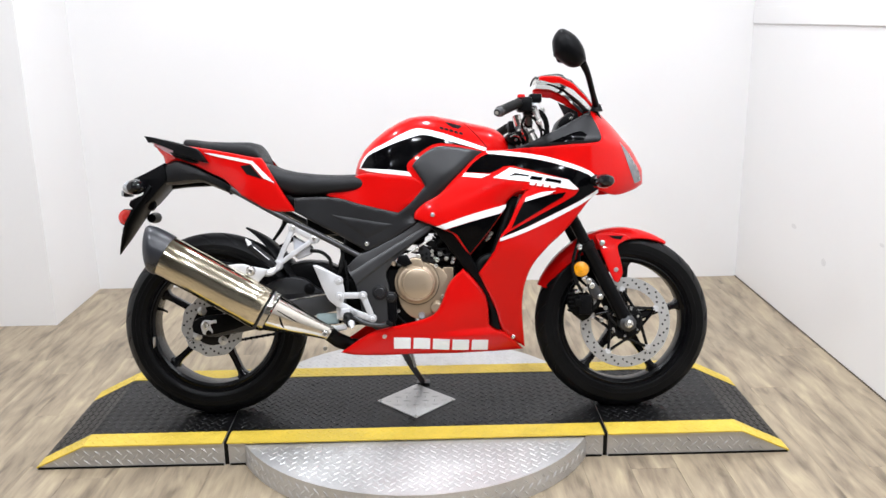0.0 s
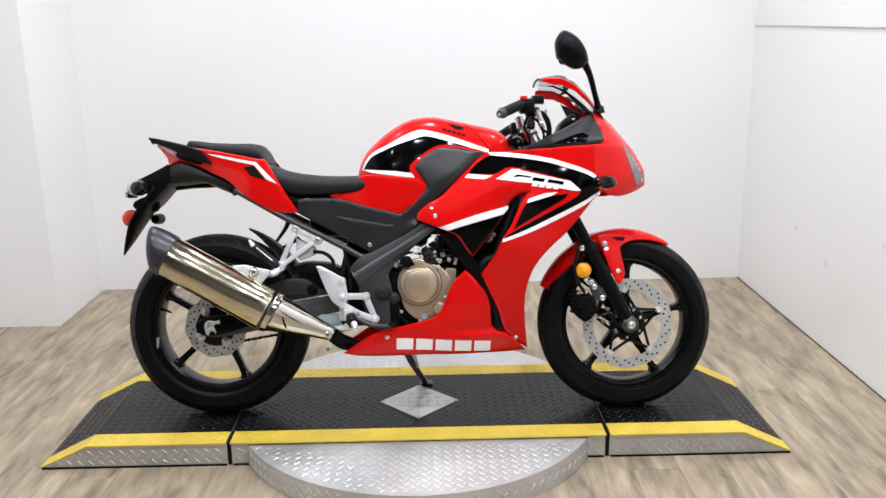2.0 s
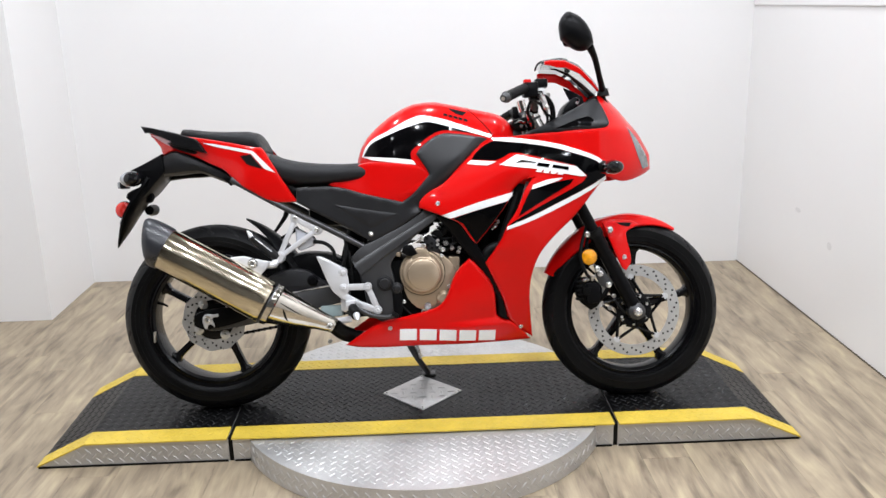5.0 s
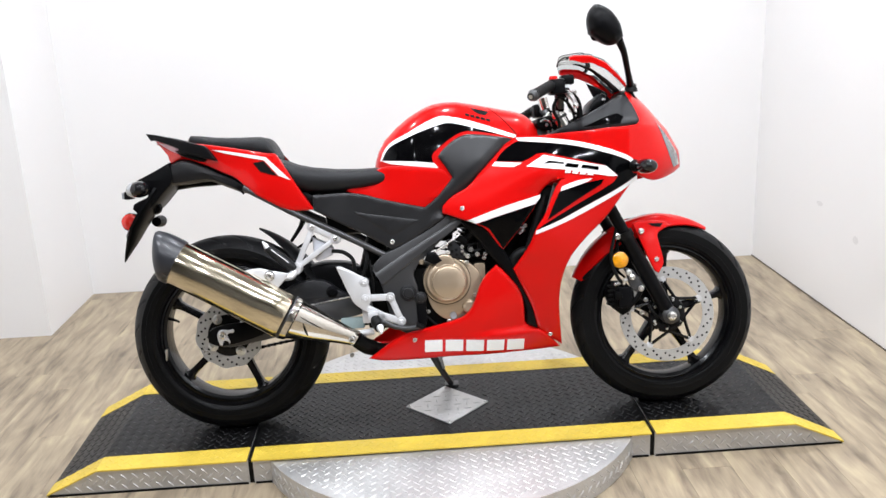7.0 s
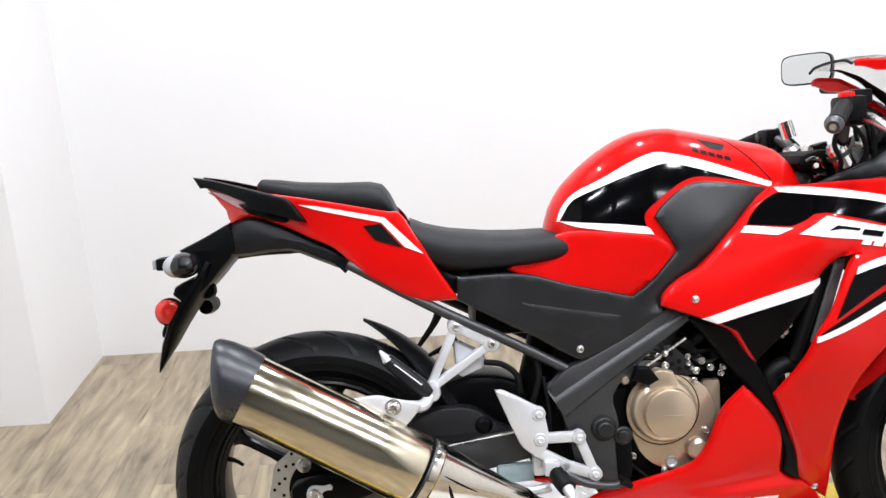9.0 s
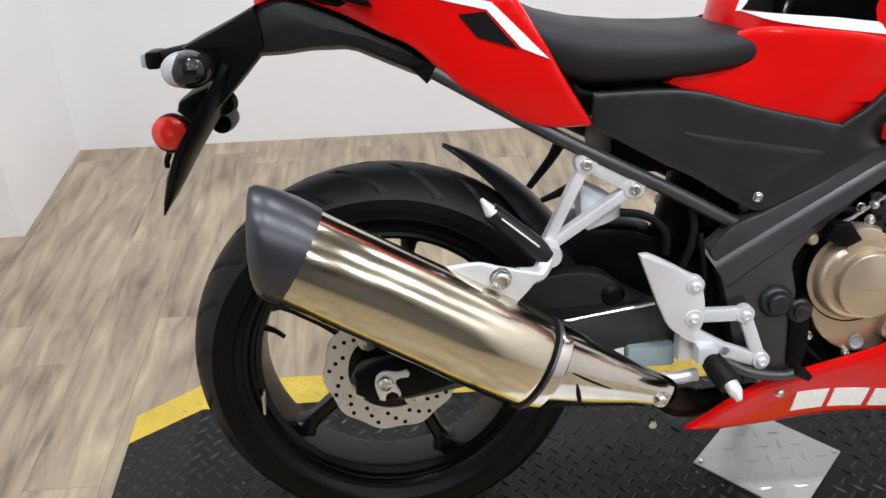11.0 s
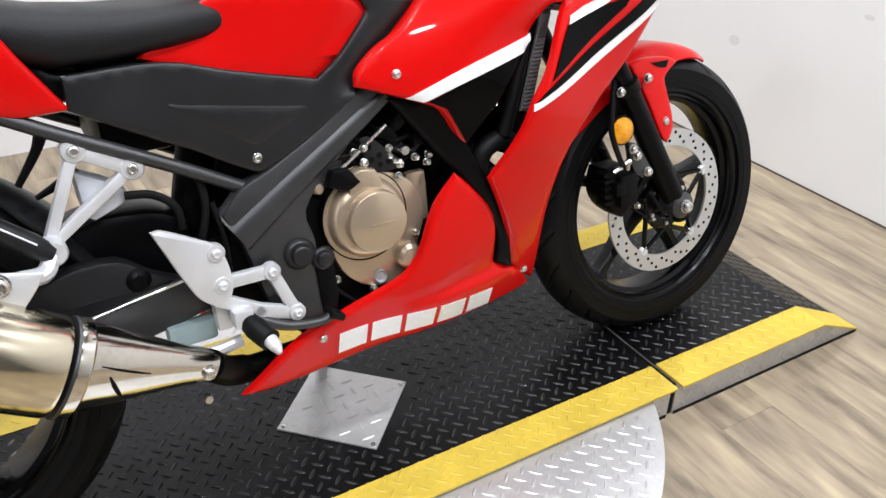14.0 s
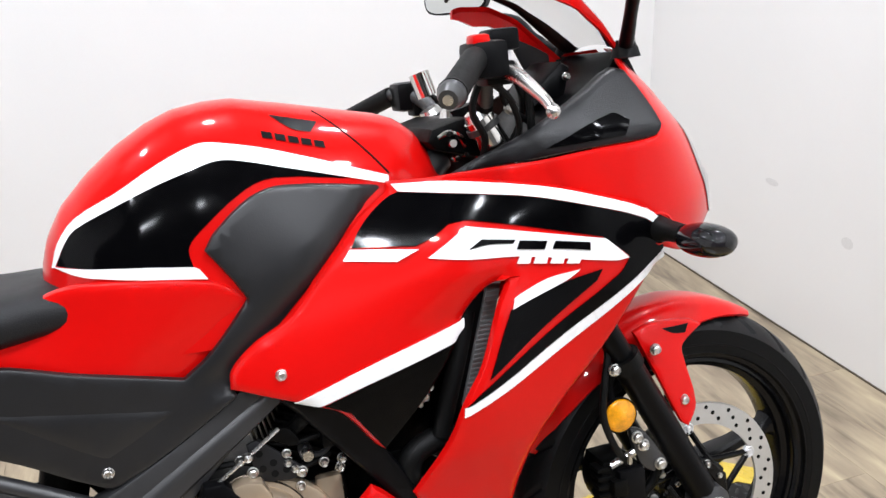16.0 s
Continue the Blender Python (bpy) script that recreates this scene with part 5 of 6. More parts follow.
part("hanger", plate([(0.555, 0.450), (0.580, 0.44), (0.615, 0.385), (0.60, 0.365), (0.57, 0.39)], -0.112, -0.098, 0.003), FRAME_PAINT, caliper)
P("brake_hose", tube([(0.545, -0.112, 0.40), (0.525, -0.12, 0.43), (0.510, -0.118, 0.48), (0.520, -0.11, 0.53), (0.535, -0.095, 0.58), (0.50, -0.08, 0.68)], 0.0055, 10), RUBBER, "black brake hose")
for x, z in ((0.614, 0.300), (0.655, 0.262), (0.713, 0.335), (0.628, 0.34)):
    P("hub_bolt", bolt(x, -0.072, z, 0.006), STEEL)

# tail fittings
P("undertail", plate([(-0.885, 0.830), (-0.826, 0.857), (-0.783, 0.873), (-0.72, 0.850), (-0.662, 0.818), (-0.615, 0.792), (-0.57, 0.745), (-0.604, 0.750), (-0.652, 0.772), (-0.711, 0.797), (-0.829, 0.794), (-0.865, 0.815)], -0.078, 0.100, 0.024), PLASTIC_DARK, "black plastic undertail")
P("undertail_skirt", plate([(-0.862, 0.806), (-0.72, 0.806), (-0.665, 0.790), (-0.700, 0.783), (-0.78, 0.784), (-0.842, 0.780)], 0.040, 0.098, 0.008), PLASTIC_BLACK, "black plastic undertail skirt")
P("tail_light", plate([(-0.868, 0.930), (-0.838, 0.902), (-0.829, 0.870), (-0.815, 0.872), (-0.82, 0.925)], -0.045, 0.045, 0.006), RED_LENS, "red tail light lens")
P("seat_base", plate([(-0.80, 0.90), (-0.50, 0.85), (-0.40, 0.73), (-0.28, 0.72), (-0.28, 0.70), (-0.42, 0.69), (-0.56, 0.76), (-0.66, 0.83), (-0.78, 0.88)], -0.09, 0.09, 0.01), PLASTIC_BLACK, "black seat base")
for side in (-1, 1):
    bm, _ = sheet([(-0.892, 0.962), (-0.8476, 0.9515), (-0.775, 0.928), (-0.724, 0.911), (-0.699, 0.900), (-0.667, 0.855), (-0.680, 0.857), (-0.728, 0.873), (-0.780, 0.889), (-0.788, 0.895), (-0.785, 0.903), (-0.836, 0.927), (-0.866, 0.938), (-0.877, 0.938)], spread([(-0.886, 0.95, -0.062), (-0.78, 0.91, -0.098), (-0.70, 0.89, -0.113), (-0.67, 0.86, -0.119)]), 0.016, 0.006, 0.012, side)
    P("grab_rail", bm, PLASTIC_BLACK, "black grab rail")
bracket = P("plate_bracket", plate([(-0.835, 0.850), (-0.828, 0.795), (-0.862, 0.752), (-0.900, 0.712), (-0.935, 0.690), (-0.957, 0.712), (-0.950, 0.728), (-0.905, 0.748), (-0.915, 0.775), (-0.938, 0.800), (-0.890, 0.822)], -0.030, 0.135, 0.008), PLASTIC_BLACK, "black plate bracket")
flap_line = [(Vector((-0.880, 0.025, 0.775)), 0.060), (Vector((-0.930, 0.027, 0.700)), 0.085), (Vector((-0.960, 0.028, 0.655)), 0.075), (Vector((-0.985, 0.030, 0.606)), 0.040), (Vector((-1.003, 0.031, 0.565)), 0.014), (Vector((-1.011, 0.032, 0.545)), 0.003)]
across = Vector((0.85, 0, -0.53))
rings = []
for c, w in flap_line:
    rings.append([tuple(c + Vector((0, w * u, 0)) + across * (v * (0.010 if abs(u) < 0.9 else 0.004) * min(1, w / 0.03) + 0.012 * (1 - u * u) * w / 0.08)) for u, v in ((-1, -1), (-0.8, -1), (-0.4, -1), (0, -1), (0.4, -1), (0.8, -1), (1, -1), (1, 1), (0.8, 1), (0.4, 1), (0, 1), (-0.4, 1), (-0.8, 1), (-1, 1))])
part("mud_flap", loft(rings), PLASTIC_BLACK, bracket, "black tapering mud flap")
for side in (-1, 1):
    base = new("rear_signal")
    base.parent = bike
    if side > 0:
        part("stalk", tube([(-0.862, 0.03, 0.803), (-0.93, 0.075, 0.794), (-0.99, 0.11, 0.783), (-1.008, 0.12, 0.780)], [0.014, 0.013, 0.012, 0.012], 12), PLASTIC_BLACK, base, "black signal arm")
        part("housing", box(-1.024, -1.002, 0.098, 0.150, 0.764, 0.792, 0.005), PLASTIC_BLACK, base, "black signal housing")
        part("lens", box(-1.033, -1.0245, 0.102, 0.146, 0.767, 0.789, 0.003), CLEAR_LENS, base, "clear signal lens")
        continue
    part("stalk", tube([(-0.862, -0.03, 0.800), (-0.885, -0.065, 0.797), (-0.902, -0.085, 0.793)], [0.019, 0.015, 0.013], 12), RUBBER, base, "black rubber signal stalk")
    prof = [(0.024 * math.sin(math.pi * k / 12) ** 0.75 + 1e-5, -0.042 * math.cos(math.pi * k / 12)) for k in range(13)]
    for name, material, x, size, label in (("housing", SMOKE_LENS, -0.908, (1.35, 1, 1.08, 1), "glossy black signal housing"), ("lens", CLEAR_LENS, -0.920, (1.16, 0.9, 1.0, 1), "clear signal lens")):
        body = lathe(prof, (0, 0, 0), 24)
        bmesh.ops.transform(body, matrix=Matrix.Translation((x, -0.112, 0.791)) @ Matrix.Diagonal(size), verts=body.verts)
        part(name, body, material, base, label, 60)
red_reflector = P("rear_reflector", lathe([(0.0001, -0.009), (0.006, -0.0105), (0.018, -0.010), (0.025, -0.006), (0.0265, 0.0)], (-0.964, -0.052, 0.693), 32), RED_LENS, "round red side reflector")
part("rim", lathe([(0.0265, -0.004), (0.0285, -0.006), (0.029, 0.004), (0.0001, 0.004)], (-0.960, -0.052, 0.692), 32), PLASTIC_BLACK, red_reflector)
P("reflector_arm", tube([(-0.960, -0.045, 0.692), (-0.945, -0.035, 0.70), (-0.93, -0.02, 0.70)], 0.008, 8), PLASTIC_BLACK)
P("flap_hook", tube([(-0.970, -0.048, 0.662), (-0.976, -0.046, 0.650), (-0.978, -0.04, 0.640)], 0.0045, 8), PLASTIC_BLACK)
P("bracket_boss", lathe([(0.0001, -0.014), (0.016, -0.012), (0.020, 0.0)], (-0.885, -0.03, 0.728), 20), PLASTIC_BLACK)
for x, z, r in ((-0.905, 0.684, 0.019),):
    P("bracket_boss", lathe([(0.0001, -0.03), (r * 0.8, -0.028), (r, 0.0), (r, 0.03)], (x, 0.06, z), 20), PLASTIC_BLACK)

# rear mudguard close over the tyre
sections = []
for a in np.linspace(radians(73), radians(18), 26):
    d = math.degrees(a)
    half = float(np.interp(d, [18, 30, 48, 60, 73], [0.074, 0.074, 0.066, 0.038, 0.003]))
    R = 0.338
    off = float(np.interp(d, [18, 45, 73], [0.0, 0.010, 0.050]))
    outer = [(REAR[0] + (R - 0.42 * half * abs(u) ** 2.5) * math.cos(a), half * u + off, REAR[1] + (R - 0.42 * half * abs(u) ** 2.5) * math.sin(a)) for u in np.linspace(-1, 1, 13)]
    inner = [(REAR[0] + (R - 0.005 - 0.42 * half * abs(u) ** 2.5) * math.cos(a), half * u * 0.96 + off, REAR[1] + (R - 0.005 - 0.42 * half * abs(u) ** 2.5) * math.sin(a)) for u in np.linspace(1, -1, 13)]
    sections.append(outer + inner)
P("rear_mudguard", loft(sections), PLASTIC_DARK, "black plastic rear mudguard", smooth=50)


# frame and engine
def strut(points, width, y0, y1, bevel=0.003):
    """A flat bar along a line of (x, z) points with round ends."""
    bm = bmesh.new()
    for (xa, za), (xb, zb) in zip(points, points[1:]):
        a = math.atan2(zb - za, xb - xa)
        ring = []
        for k in range(9):
            t = a + math.pi / 2 + math.pi * k / 8
            ring.append((xa + width / 2 * math.cos(t), za + width / 2 * math.sin(t)))
        for k in range(9):
            t = a - math.pi / 2 + math.pi * k / 8
            ring.append((xb + width / 2 * math.cos(t), zb + width / 2 * math.sin(t)))
        f = bm.faces.new([bm.verts.new((x, y0, z)) for x, z in ring])
        made = bmesh.ops.extrude_face_region(bm, geom=[f])["geom"]
        vs = [v for v in made if isinstance(v, bmesh.types.BMVert)]
        bmesh.ops.translate(bm, vec=(0, y1 - y0, 0), verts=vs)
        rim = [e for e in bm.edges if abs(e.verts[0].co.y - y0) < 1e-6 and abs(e.verts[1].co.y - y0) < 1e-6 and len(e.link_faces) == 2 and e.calc_face_angle(0) > 1]
        bmesh.ops.bevel(bm, geom=rim, offset=bevel, segments=2, profile=0.5, affect="EDGES")
    return bm


for side in (-1, 1):
    y = lambda v: side * v
    P("frame_plate", plate([(0.045, 0.638), (0.02, 0.650), (-0.06, 0.598), (-0.149, 0.552), (-0.19, 0.535), (-0.224, 0.50), (-0.198, 0.437), (-0.166, 0.318), (-0.12, 0.285), (-0.060, 0.277), (-0.082, 0.33), (-0.090, 0.43), (-0.098, 0.478), (-0.058, 0.525), (0.0, 0.578), (0.035, 0.612)], y(0.132), y(0.10), 0.005), FRAME_PAINT, "satin black frame plate")
    sections = []
    spine = [(0.05, 0.634, 0.016), (0.0, 0.603, 0.020), (-0.06, 0.566, 0.023), (-0.125, 0.526, 0.027), (-0.175, 0.494, 0.031), (-0.212, 0.470, 0.034)]
    for x, z, w in spine:
        nx, nz = -0.532, 0.847
        profile = ((0.098, w), (0.112, w), (0.116, w * 0.94), (0.1345, w * 0.22), (0.1370, w * 0.02), (0.1375, -w * 0.25), (0.1375, -w * 0.85), (0.134, -w), (0.098, -w))
        sections.append([(x + nx * n, y(v), z + nz * n) for v, n in profile])
    spar = loft(sections)
    P("frame_spar", spar, FRAME_PAINT, "satin black frame spar")
    P("frame_spar", tube([(0.06, y(0.110), 0.68), (0.20, y(0.085), 0.79), (0.33, y(0.03), 0.88)], 0.020, 14), FRAME_PAINT)
    P("subframe_rail", tube([(-0.60, y(0.085), 0.76), (-0.437, y(0.108), 0.668), (-0.276, y(0.114), 0.584), (-0.180, y(0.116), 0.530)], 0.010, 12), FRAME_PAINT, "black subframe rail")
    if side < 0:
        P("subframe_strut", tube([(-0.425, -0.080, 0.660), (-0.438, -0.075, 0.632), (-0.470, -0.070, 0.588)], [0.010, 0.007, 0.005], 10), PLASTIC_BLACK, "black subframe strut")
        P("subframe_strut", tube([(-0.395, -0.080, 0.598), (-0.425, -0.075, 0.580), (-0.452, -0.070, 0.567)], [0.007, 0.006, 0.004], 10), PLASTIC_BLACK, "black subframe strut")
    P("swingarm", plate([(-0.30, 0.415), (-0.262, 0.40), (-0.258, 0.355), (-0.35, 0.336), (-0.66, 0.276), (-0.725, 0.288), (-0.742, 0.311), (-0.725, 0.336), (-0.66, 0.345), (-0.45, 0.384)], y(0.105), y(0.080), 0.005), FRAME_PAINT, "satin black swingarm")
# Thin bright tube drawn as the highlight along the swingarm's edge
P("swingarm_edge", tube([(-0.455, -0.106, 0.386), (-0.290, -0.106, 0.411)], 0.0022, 6), STEEL)
P("chain_case", plate([(-0.448, 0.463), (-0.374, 0.463), (-0.330, 0.432), (-0.292, 0.412), (-0.445, 0.390), (-0.515, 0.400), (-0.520, 0.430)], -0.104, -0.070, 0.006), PLASTIC_DARK, "matte black inner guard")
P("case_pivot", lathe([(0.0001, -0.008), (0.010, -0.008), (0.015, -0.004), (0.018, 0.0)], (-0.352, -0.104, 0.428), 20), PLASTIC_BLACK)
P("swingarm_pivot", lathe([(0.0001, -0.010), (0.012, -0.010), (0.013, -0.004), (0.020, 0.0)], (-0.250, -0.125, 0.385), 20), FRAME_PAINT)
P("battery_box", box(-0.36, 0.24, -0.085, 0.085, 0.60, 0.76, 0.02), ENGINE_BLACK, "black airbox and electrics under the seat")
P("shock", tube([(-0.26, 0, 0.40), (-0.20, 0, 0.62)], 0.032, 16), ENGINE_BLACK, "black rear shock")
for x, z, r, dr in ((-0.120, 0.415, 0.021, 0.015), (-0.083, 0.398, 0.016, 0.010)):
    P("frame_plug", lathe([(0.0001, -dr), (r * 0.62, -dr), (r * 0.72, -dr * 0.9), (r * 0.78, -dr * 0.5), (r * 0.95, -dr * 0.5), (r * 1.05, -dr * 0.4), (r * 1.2, 0)], (x, -0.134, z), 28), PLASTIC, "black rubber frame plug")
P("pedal_shield", plate([(-0.098, 0.392), (-0.068, 0.396), (-0.066, 0.33), (-0.075, 0.30), (-0.095, 0.31)], -0.136, -0.12, 0.003), PLASTIC_BLACK)

P("crankcase", box(-0.13, 0.13, -0.105, 0.11, 0.262, 0.492, 0.02), ENGINE_BLACK, "black engine crankcase")
P("gearbox", box(-0.25, -0.10, -0.085, 0.09, 0.30, 0.46, 0.02), ENGINE_BLACK, "black gearbox casing")
lean = Matrix.Rotation(radians(28), 4, "Y")
rise = Vector((math.sin(radians(28)), 0, math.cos(radians(28))))
c = Vector((0.075, 0, 0.49)) + rise * 0.05
cylinder = P("cylinder", box(c.x - 0.052, c.x + 0.052, -0.066, 0.066, c.z - 0.06, c.z + 0.06, 0.008, lean), ENGINE_BLACK, "black finned cylinder")
for k in range(9):
    c = Vector((0.075, 0, 0.49)) + rise * (0.012 * k)
    part("fin", box(c.x - 0.062, c.x + 0.062, -0.075, 0.075, c.z - 0.0025, c.z + 0.0025, 0.001, lean), ENGINE_BLACK, cylinder)
c = Vector((0.075, 0, 0.49)) + Vector((math.sin(radians(28)), 0, math.cos(radians(28)))) * 0.145
P("cylinder_head", box(c.x - 0.058, c.x + 0.058, -0.095, 0.095, c.z - 0.035, c.z + 0.035, 0.012, lean), ENGINE_BLACK, "black cylinder head")
P("throttle_body", tube([(0.03, -0.03, 0.585), (-0.06, -0.03, 0.60)], 0.03, 18), ENGINE_BLACK)
P("side_case", plate([(-0.050, 0.362), (-0.066, 0.43), (-0.060, 0.475), (-0.030, 0.510), (0.036, 0.510), (0.088, 0.482), (0.108, 0.43), (0.085, 0.365), (0.052, 0.318), (-0.005, 0.322)], -0.122, -0.100, 0.006), BRONZE, "bronze painted crankcase cover")
clutch = P("clutch_cover", lathe([(0.0001, -0.150), (0.050, -0.149), (0.058, -0.146), (0.0635, -0.138), (0.0655, -0.124), (0.072, -0.1225), (0.072, -0.108)], (0.000, 0, 0.444), 56), BRONZE, "bronze painted clutch cover")
part("raised_disc", lathe([(0.0001, -0.1655), (0.046, -0.1655), (0.0485, -0.164), (0.0500, -0.159), (0.0510, -0.146)], (0.004, 0, 0.443), 48), BRONZE, clutch, "satin bronze raised cover disc")
part("name_mark", box(-0.012, 0.030, -0.1664, -0.165, 0.4385, 0.4415, 0.0004), BRONZE, clutch)
part("cover_lug", plate([(-0.034, 0.486), (-0.026, 0.518), (-0.008, 0.527), (0.016, 0.522), (0.026, 0.500), (0.022, 0.484)], -0.148, -0.116, 0.005), BRONZE, clutch)
part("cable_arm", plate([(-0.065, 0.512), (-0.035, 0.498), (-0.010, 0.508), (-0.03, 0.535), (-0.055, 0.535)], -0.150, -0.125, 0.005), PLASTIC_BLACK, clutch, "black cable arm cover")
P("water_pump", lathe([(0.0001, -0.140), (0.015, -0.139), (0.021, -0.134), (0.024, -0.120), (0.028, -0.118), (0.028, -0.105)], (0.066, 0, 0.360), 28), BRONZE, "bronze painted pump cover")
P("sight_glass", lathe([(0.0001, -0.1235), (0.007, -0.1235), (0.0105, -0.1265), (0.012, -0.120)], (0.0145, 0, 0.336), 20), CLEAR_LENS, "round oil sight glass")
P("crank_flange", box(0.085, 0.122, -0.110, -0.09, 0.405, 0.492, 0.008), BRONZE, "bronze painted cylinder base")
for k, (x, z) in enumerate(((-0.100, 0.435), (-0.075, 0.525), (-0.006, 0.548), (0.052, 0.532), (0.060, 0.522), (0.098, 0.520), (0.118, 0.508), (0.122, 0.52), (0.050, 0.358), (0.000, 0.318), (-0.062, 0.352), (0.085, 0.395))):
    P("engine_bolt", bolt(x, -0.124, z, 0.0056, 0.008), STEEL, "bright engine bolt")
P("cover_gasket", lathe([(0.0715, -0.1225), (0.0735, -0.1240), (0.0735, -0.106), (0.0715, -0.106)], (0.000, 0, 0.444), 56, closed=True), ENGINE_BLACK, "black cover gasket")
P("plug_cap", tube([(0.062, -0.098, 0.560), (0.085, -0.112, 0.585), (0.10, -0.106, 0.612)], [0.009, 0.011, 0.008], 12), RUBBER, "black spark plug cap")
P("connector", box(-0.062, -0.030, -0.128, -0.108, 0.545, 0.566, 0.003), PLASTIC_BLACK, "black wiring connector")
P("connector", box(0.100, 0.128, -0.120, -0.100, 0.536, 0.556, 0.003), PLASTIC_BLACK, "black wiring connector")
P("sensor", lathe([(0.0001, -0.132), (0.007, -0.132), (0.009, -0.128), (0.009, -0.10)], (0.078, 0, 0.536), 14), STEEL, "bright engine sensor")
P("case_boss", lathe([(0.0001, -0.134), (0.006, -0.134), (0.009, -0.130), (0.011, -0.11)], (-0.074, 0, 0.506), 18), BRONZE, "bronze painted case boss")
P("engine_hanger", plate([(0.030, 0.566), (0.036, 0.580), (0.060, 0.576), (0.072, 0.556), (0.058, 0.552), (0.046, 0.560)], -0.124, -0.118, 0.002), ENGINE_BLACK, "black engine hanger plate")
P("throttle_rod", tube([(-0.051, -0.140, 0.524), (0.003, -0.138, 0.557), (0.046, -0.136, 0.584)], 0.0026, 8), STEEL, "thin bright throttle linkage rod")
P("rod_ball", lathe([(0.0001, -0.007), (0.005, -0.005), (0.007, 0), (0.005, 0.005), (0.0001, 0.007)], (0.003, -0.140, 0.557), 14), STEEL)
head_bracket = P("head_bracket", plate([(0.004, 0.568), (0.018, 0.570), (0.040, 0.552), (0.070, 0.522), (0.066, 0.510), (0.050, 0.508), (0.012, 0.516)], -0.127, -0.121, 0.002), PLASTIC_DARK, "black perforated head bracket")
for x, z in ((0.018, 0.553), (0.020, 0.532), (0.034, 0.537), (0.034, 0.522), (0.049, 0.524)):
    part("perforation", lathe([(0.0001, -0.1278), (0.0048, -0.1278), (0.0048, -0.126), (0.0001, -0.126)], (x, 0, z), 12), HOLE, head_bracket)
for x, z, r in ((0.007, 0.530, 0.0062), (0.052, 0.545, 0.0050), (0.068, 0.516, 0.0062), (0.064, 0.497, 0.0050)):
    part("bolt", bolt(x, -0.128, z, r, 0.006), STEEL, head_bracket)
# Black sheet added to block the view through, for the bay's deep shade
P("inner_liner", plate([(0.09, 0.54), (0.17, 0.565), (0.20, 0.70), (0.305, 0.70), (0.283, 0.54), (0.290, 0.46), (0.302, 0.36), (0.27, 0.27), (0.12, 0.27)], -0.032, -0.018, 0.004), ENGINE_BLACK, "black sheet blocking the view through the engine bay")
P("wiring_loom", tube([(0.075, -0.118, 0.545), (0.090, -0.122, 0.532), (0.108, -0.116, 0.536), (0.122, -0.112, 0.556), (0.112, -0.108, 0.585)], 0.0038, 8), PLASTIC_DARK, "black wiring loop")
for pts, r, m in (([(-0.06, -0.11, 0.53), (-0.03, -0.118, 0.545), (0.02, -0.115, 0.535), (0.07, -0.11, 0.515), (0.11, -0.10, 0.52)], 0.0045, RUBBER),
                  ([(-0.08, -0.10, 0.56), (-0.04, -0.11, 0.565), (0.0, -0.10, 0.58), (0.04, -0.09, 0.60)], 0.006, RUBBER),
                  ([(0.02, -0.10, 0.56), (0.06, -0.11, 0.55), (0.11, -0.105, 0.55), (0.15, -0.10, 0.53)], 0.004, RUBBER),
                  ([(-0.09, -0.118, 0.40), (-0.082, -0.122, 0.36), (-0.06, -0.12, 0.33), (-0.03, -0.118, 0.30)], 0.004, RUBBER),
                  ([(-0.28, -0.10, 0.42), (-0.255, -0.112, 0.47), (-0.24, -0.11, 0.52), (-0.245, -0.10, 0.57)], 0.006, RUBBER),
                  ([(-0.225, -0.12, 0.40), (-0.225, -0.122, 0.46), (-0.232, -0.115, 0.52)], 0.004, RUBBER)):
    P("hose", tube(pts, r, 8), m, "black rubber hose")

# radiator, hoses, inner covers
P("radiator", box(0.285, 0.318, -0.150, 0.150, 0.485, 0.72, 0.005, Matrix.Rotation(radians(8), 4, "Y")), ENGINE_BLACK, "black radiator")
core = P("radiator_core", plate([(0.285, 0.565), (0.306, 0.560), (0.356, 0.722), (0.336, 0.724)], -0.155, -0.148, 0.002), RADIATOR_ALLOY, "dull grey radiator core edge")
for k in range(24):
    z = 0.568 + k * 0.0062
    x = 0.288 + (z - 0.568) * 0.317
    part("fin", box(x, x + 0.018, -0.157, -0.154, z, z + 0.0022), RADIATOR_ALLOY, core, smooth=0)
P("coolant_hose", tube([(0.285, -0.135, 0.515), (0.245, -0.142, 0.522), (0.212, -0.145, 0.508), (0.205, -0.14, 0.475), (0.215, -0.12, 0.445)], 0.0165, 16), RUBBER, "black coolant hose")
P("coolant_hose", tube([(0.308, -0.142, 0.69), (0.288, -0.150, 0.635), (0.268, -0.152, 0.58), (0.252, -0.150, 0.53)], 0.0125, 14), RUBBER, "black coolant hose")
P("hose_clip", lathe([(0.0001, -0.010), (0.007, -0.010), (0.008, 0)], (0.222, -0.158, 0.476), 12), STEEL)
for x, z, r in ((0.236, 0.588, 0.007), (0.244, 0.600, 0.0055), (0.228, 0.580, 0.005)):
    P("hose_bolt", bolt(x, -0.150, z, r), STEEL)
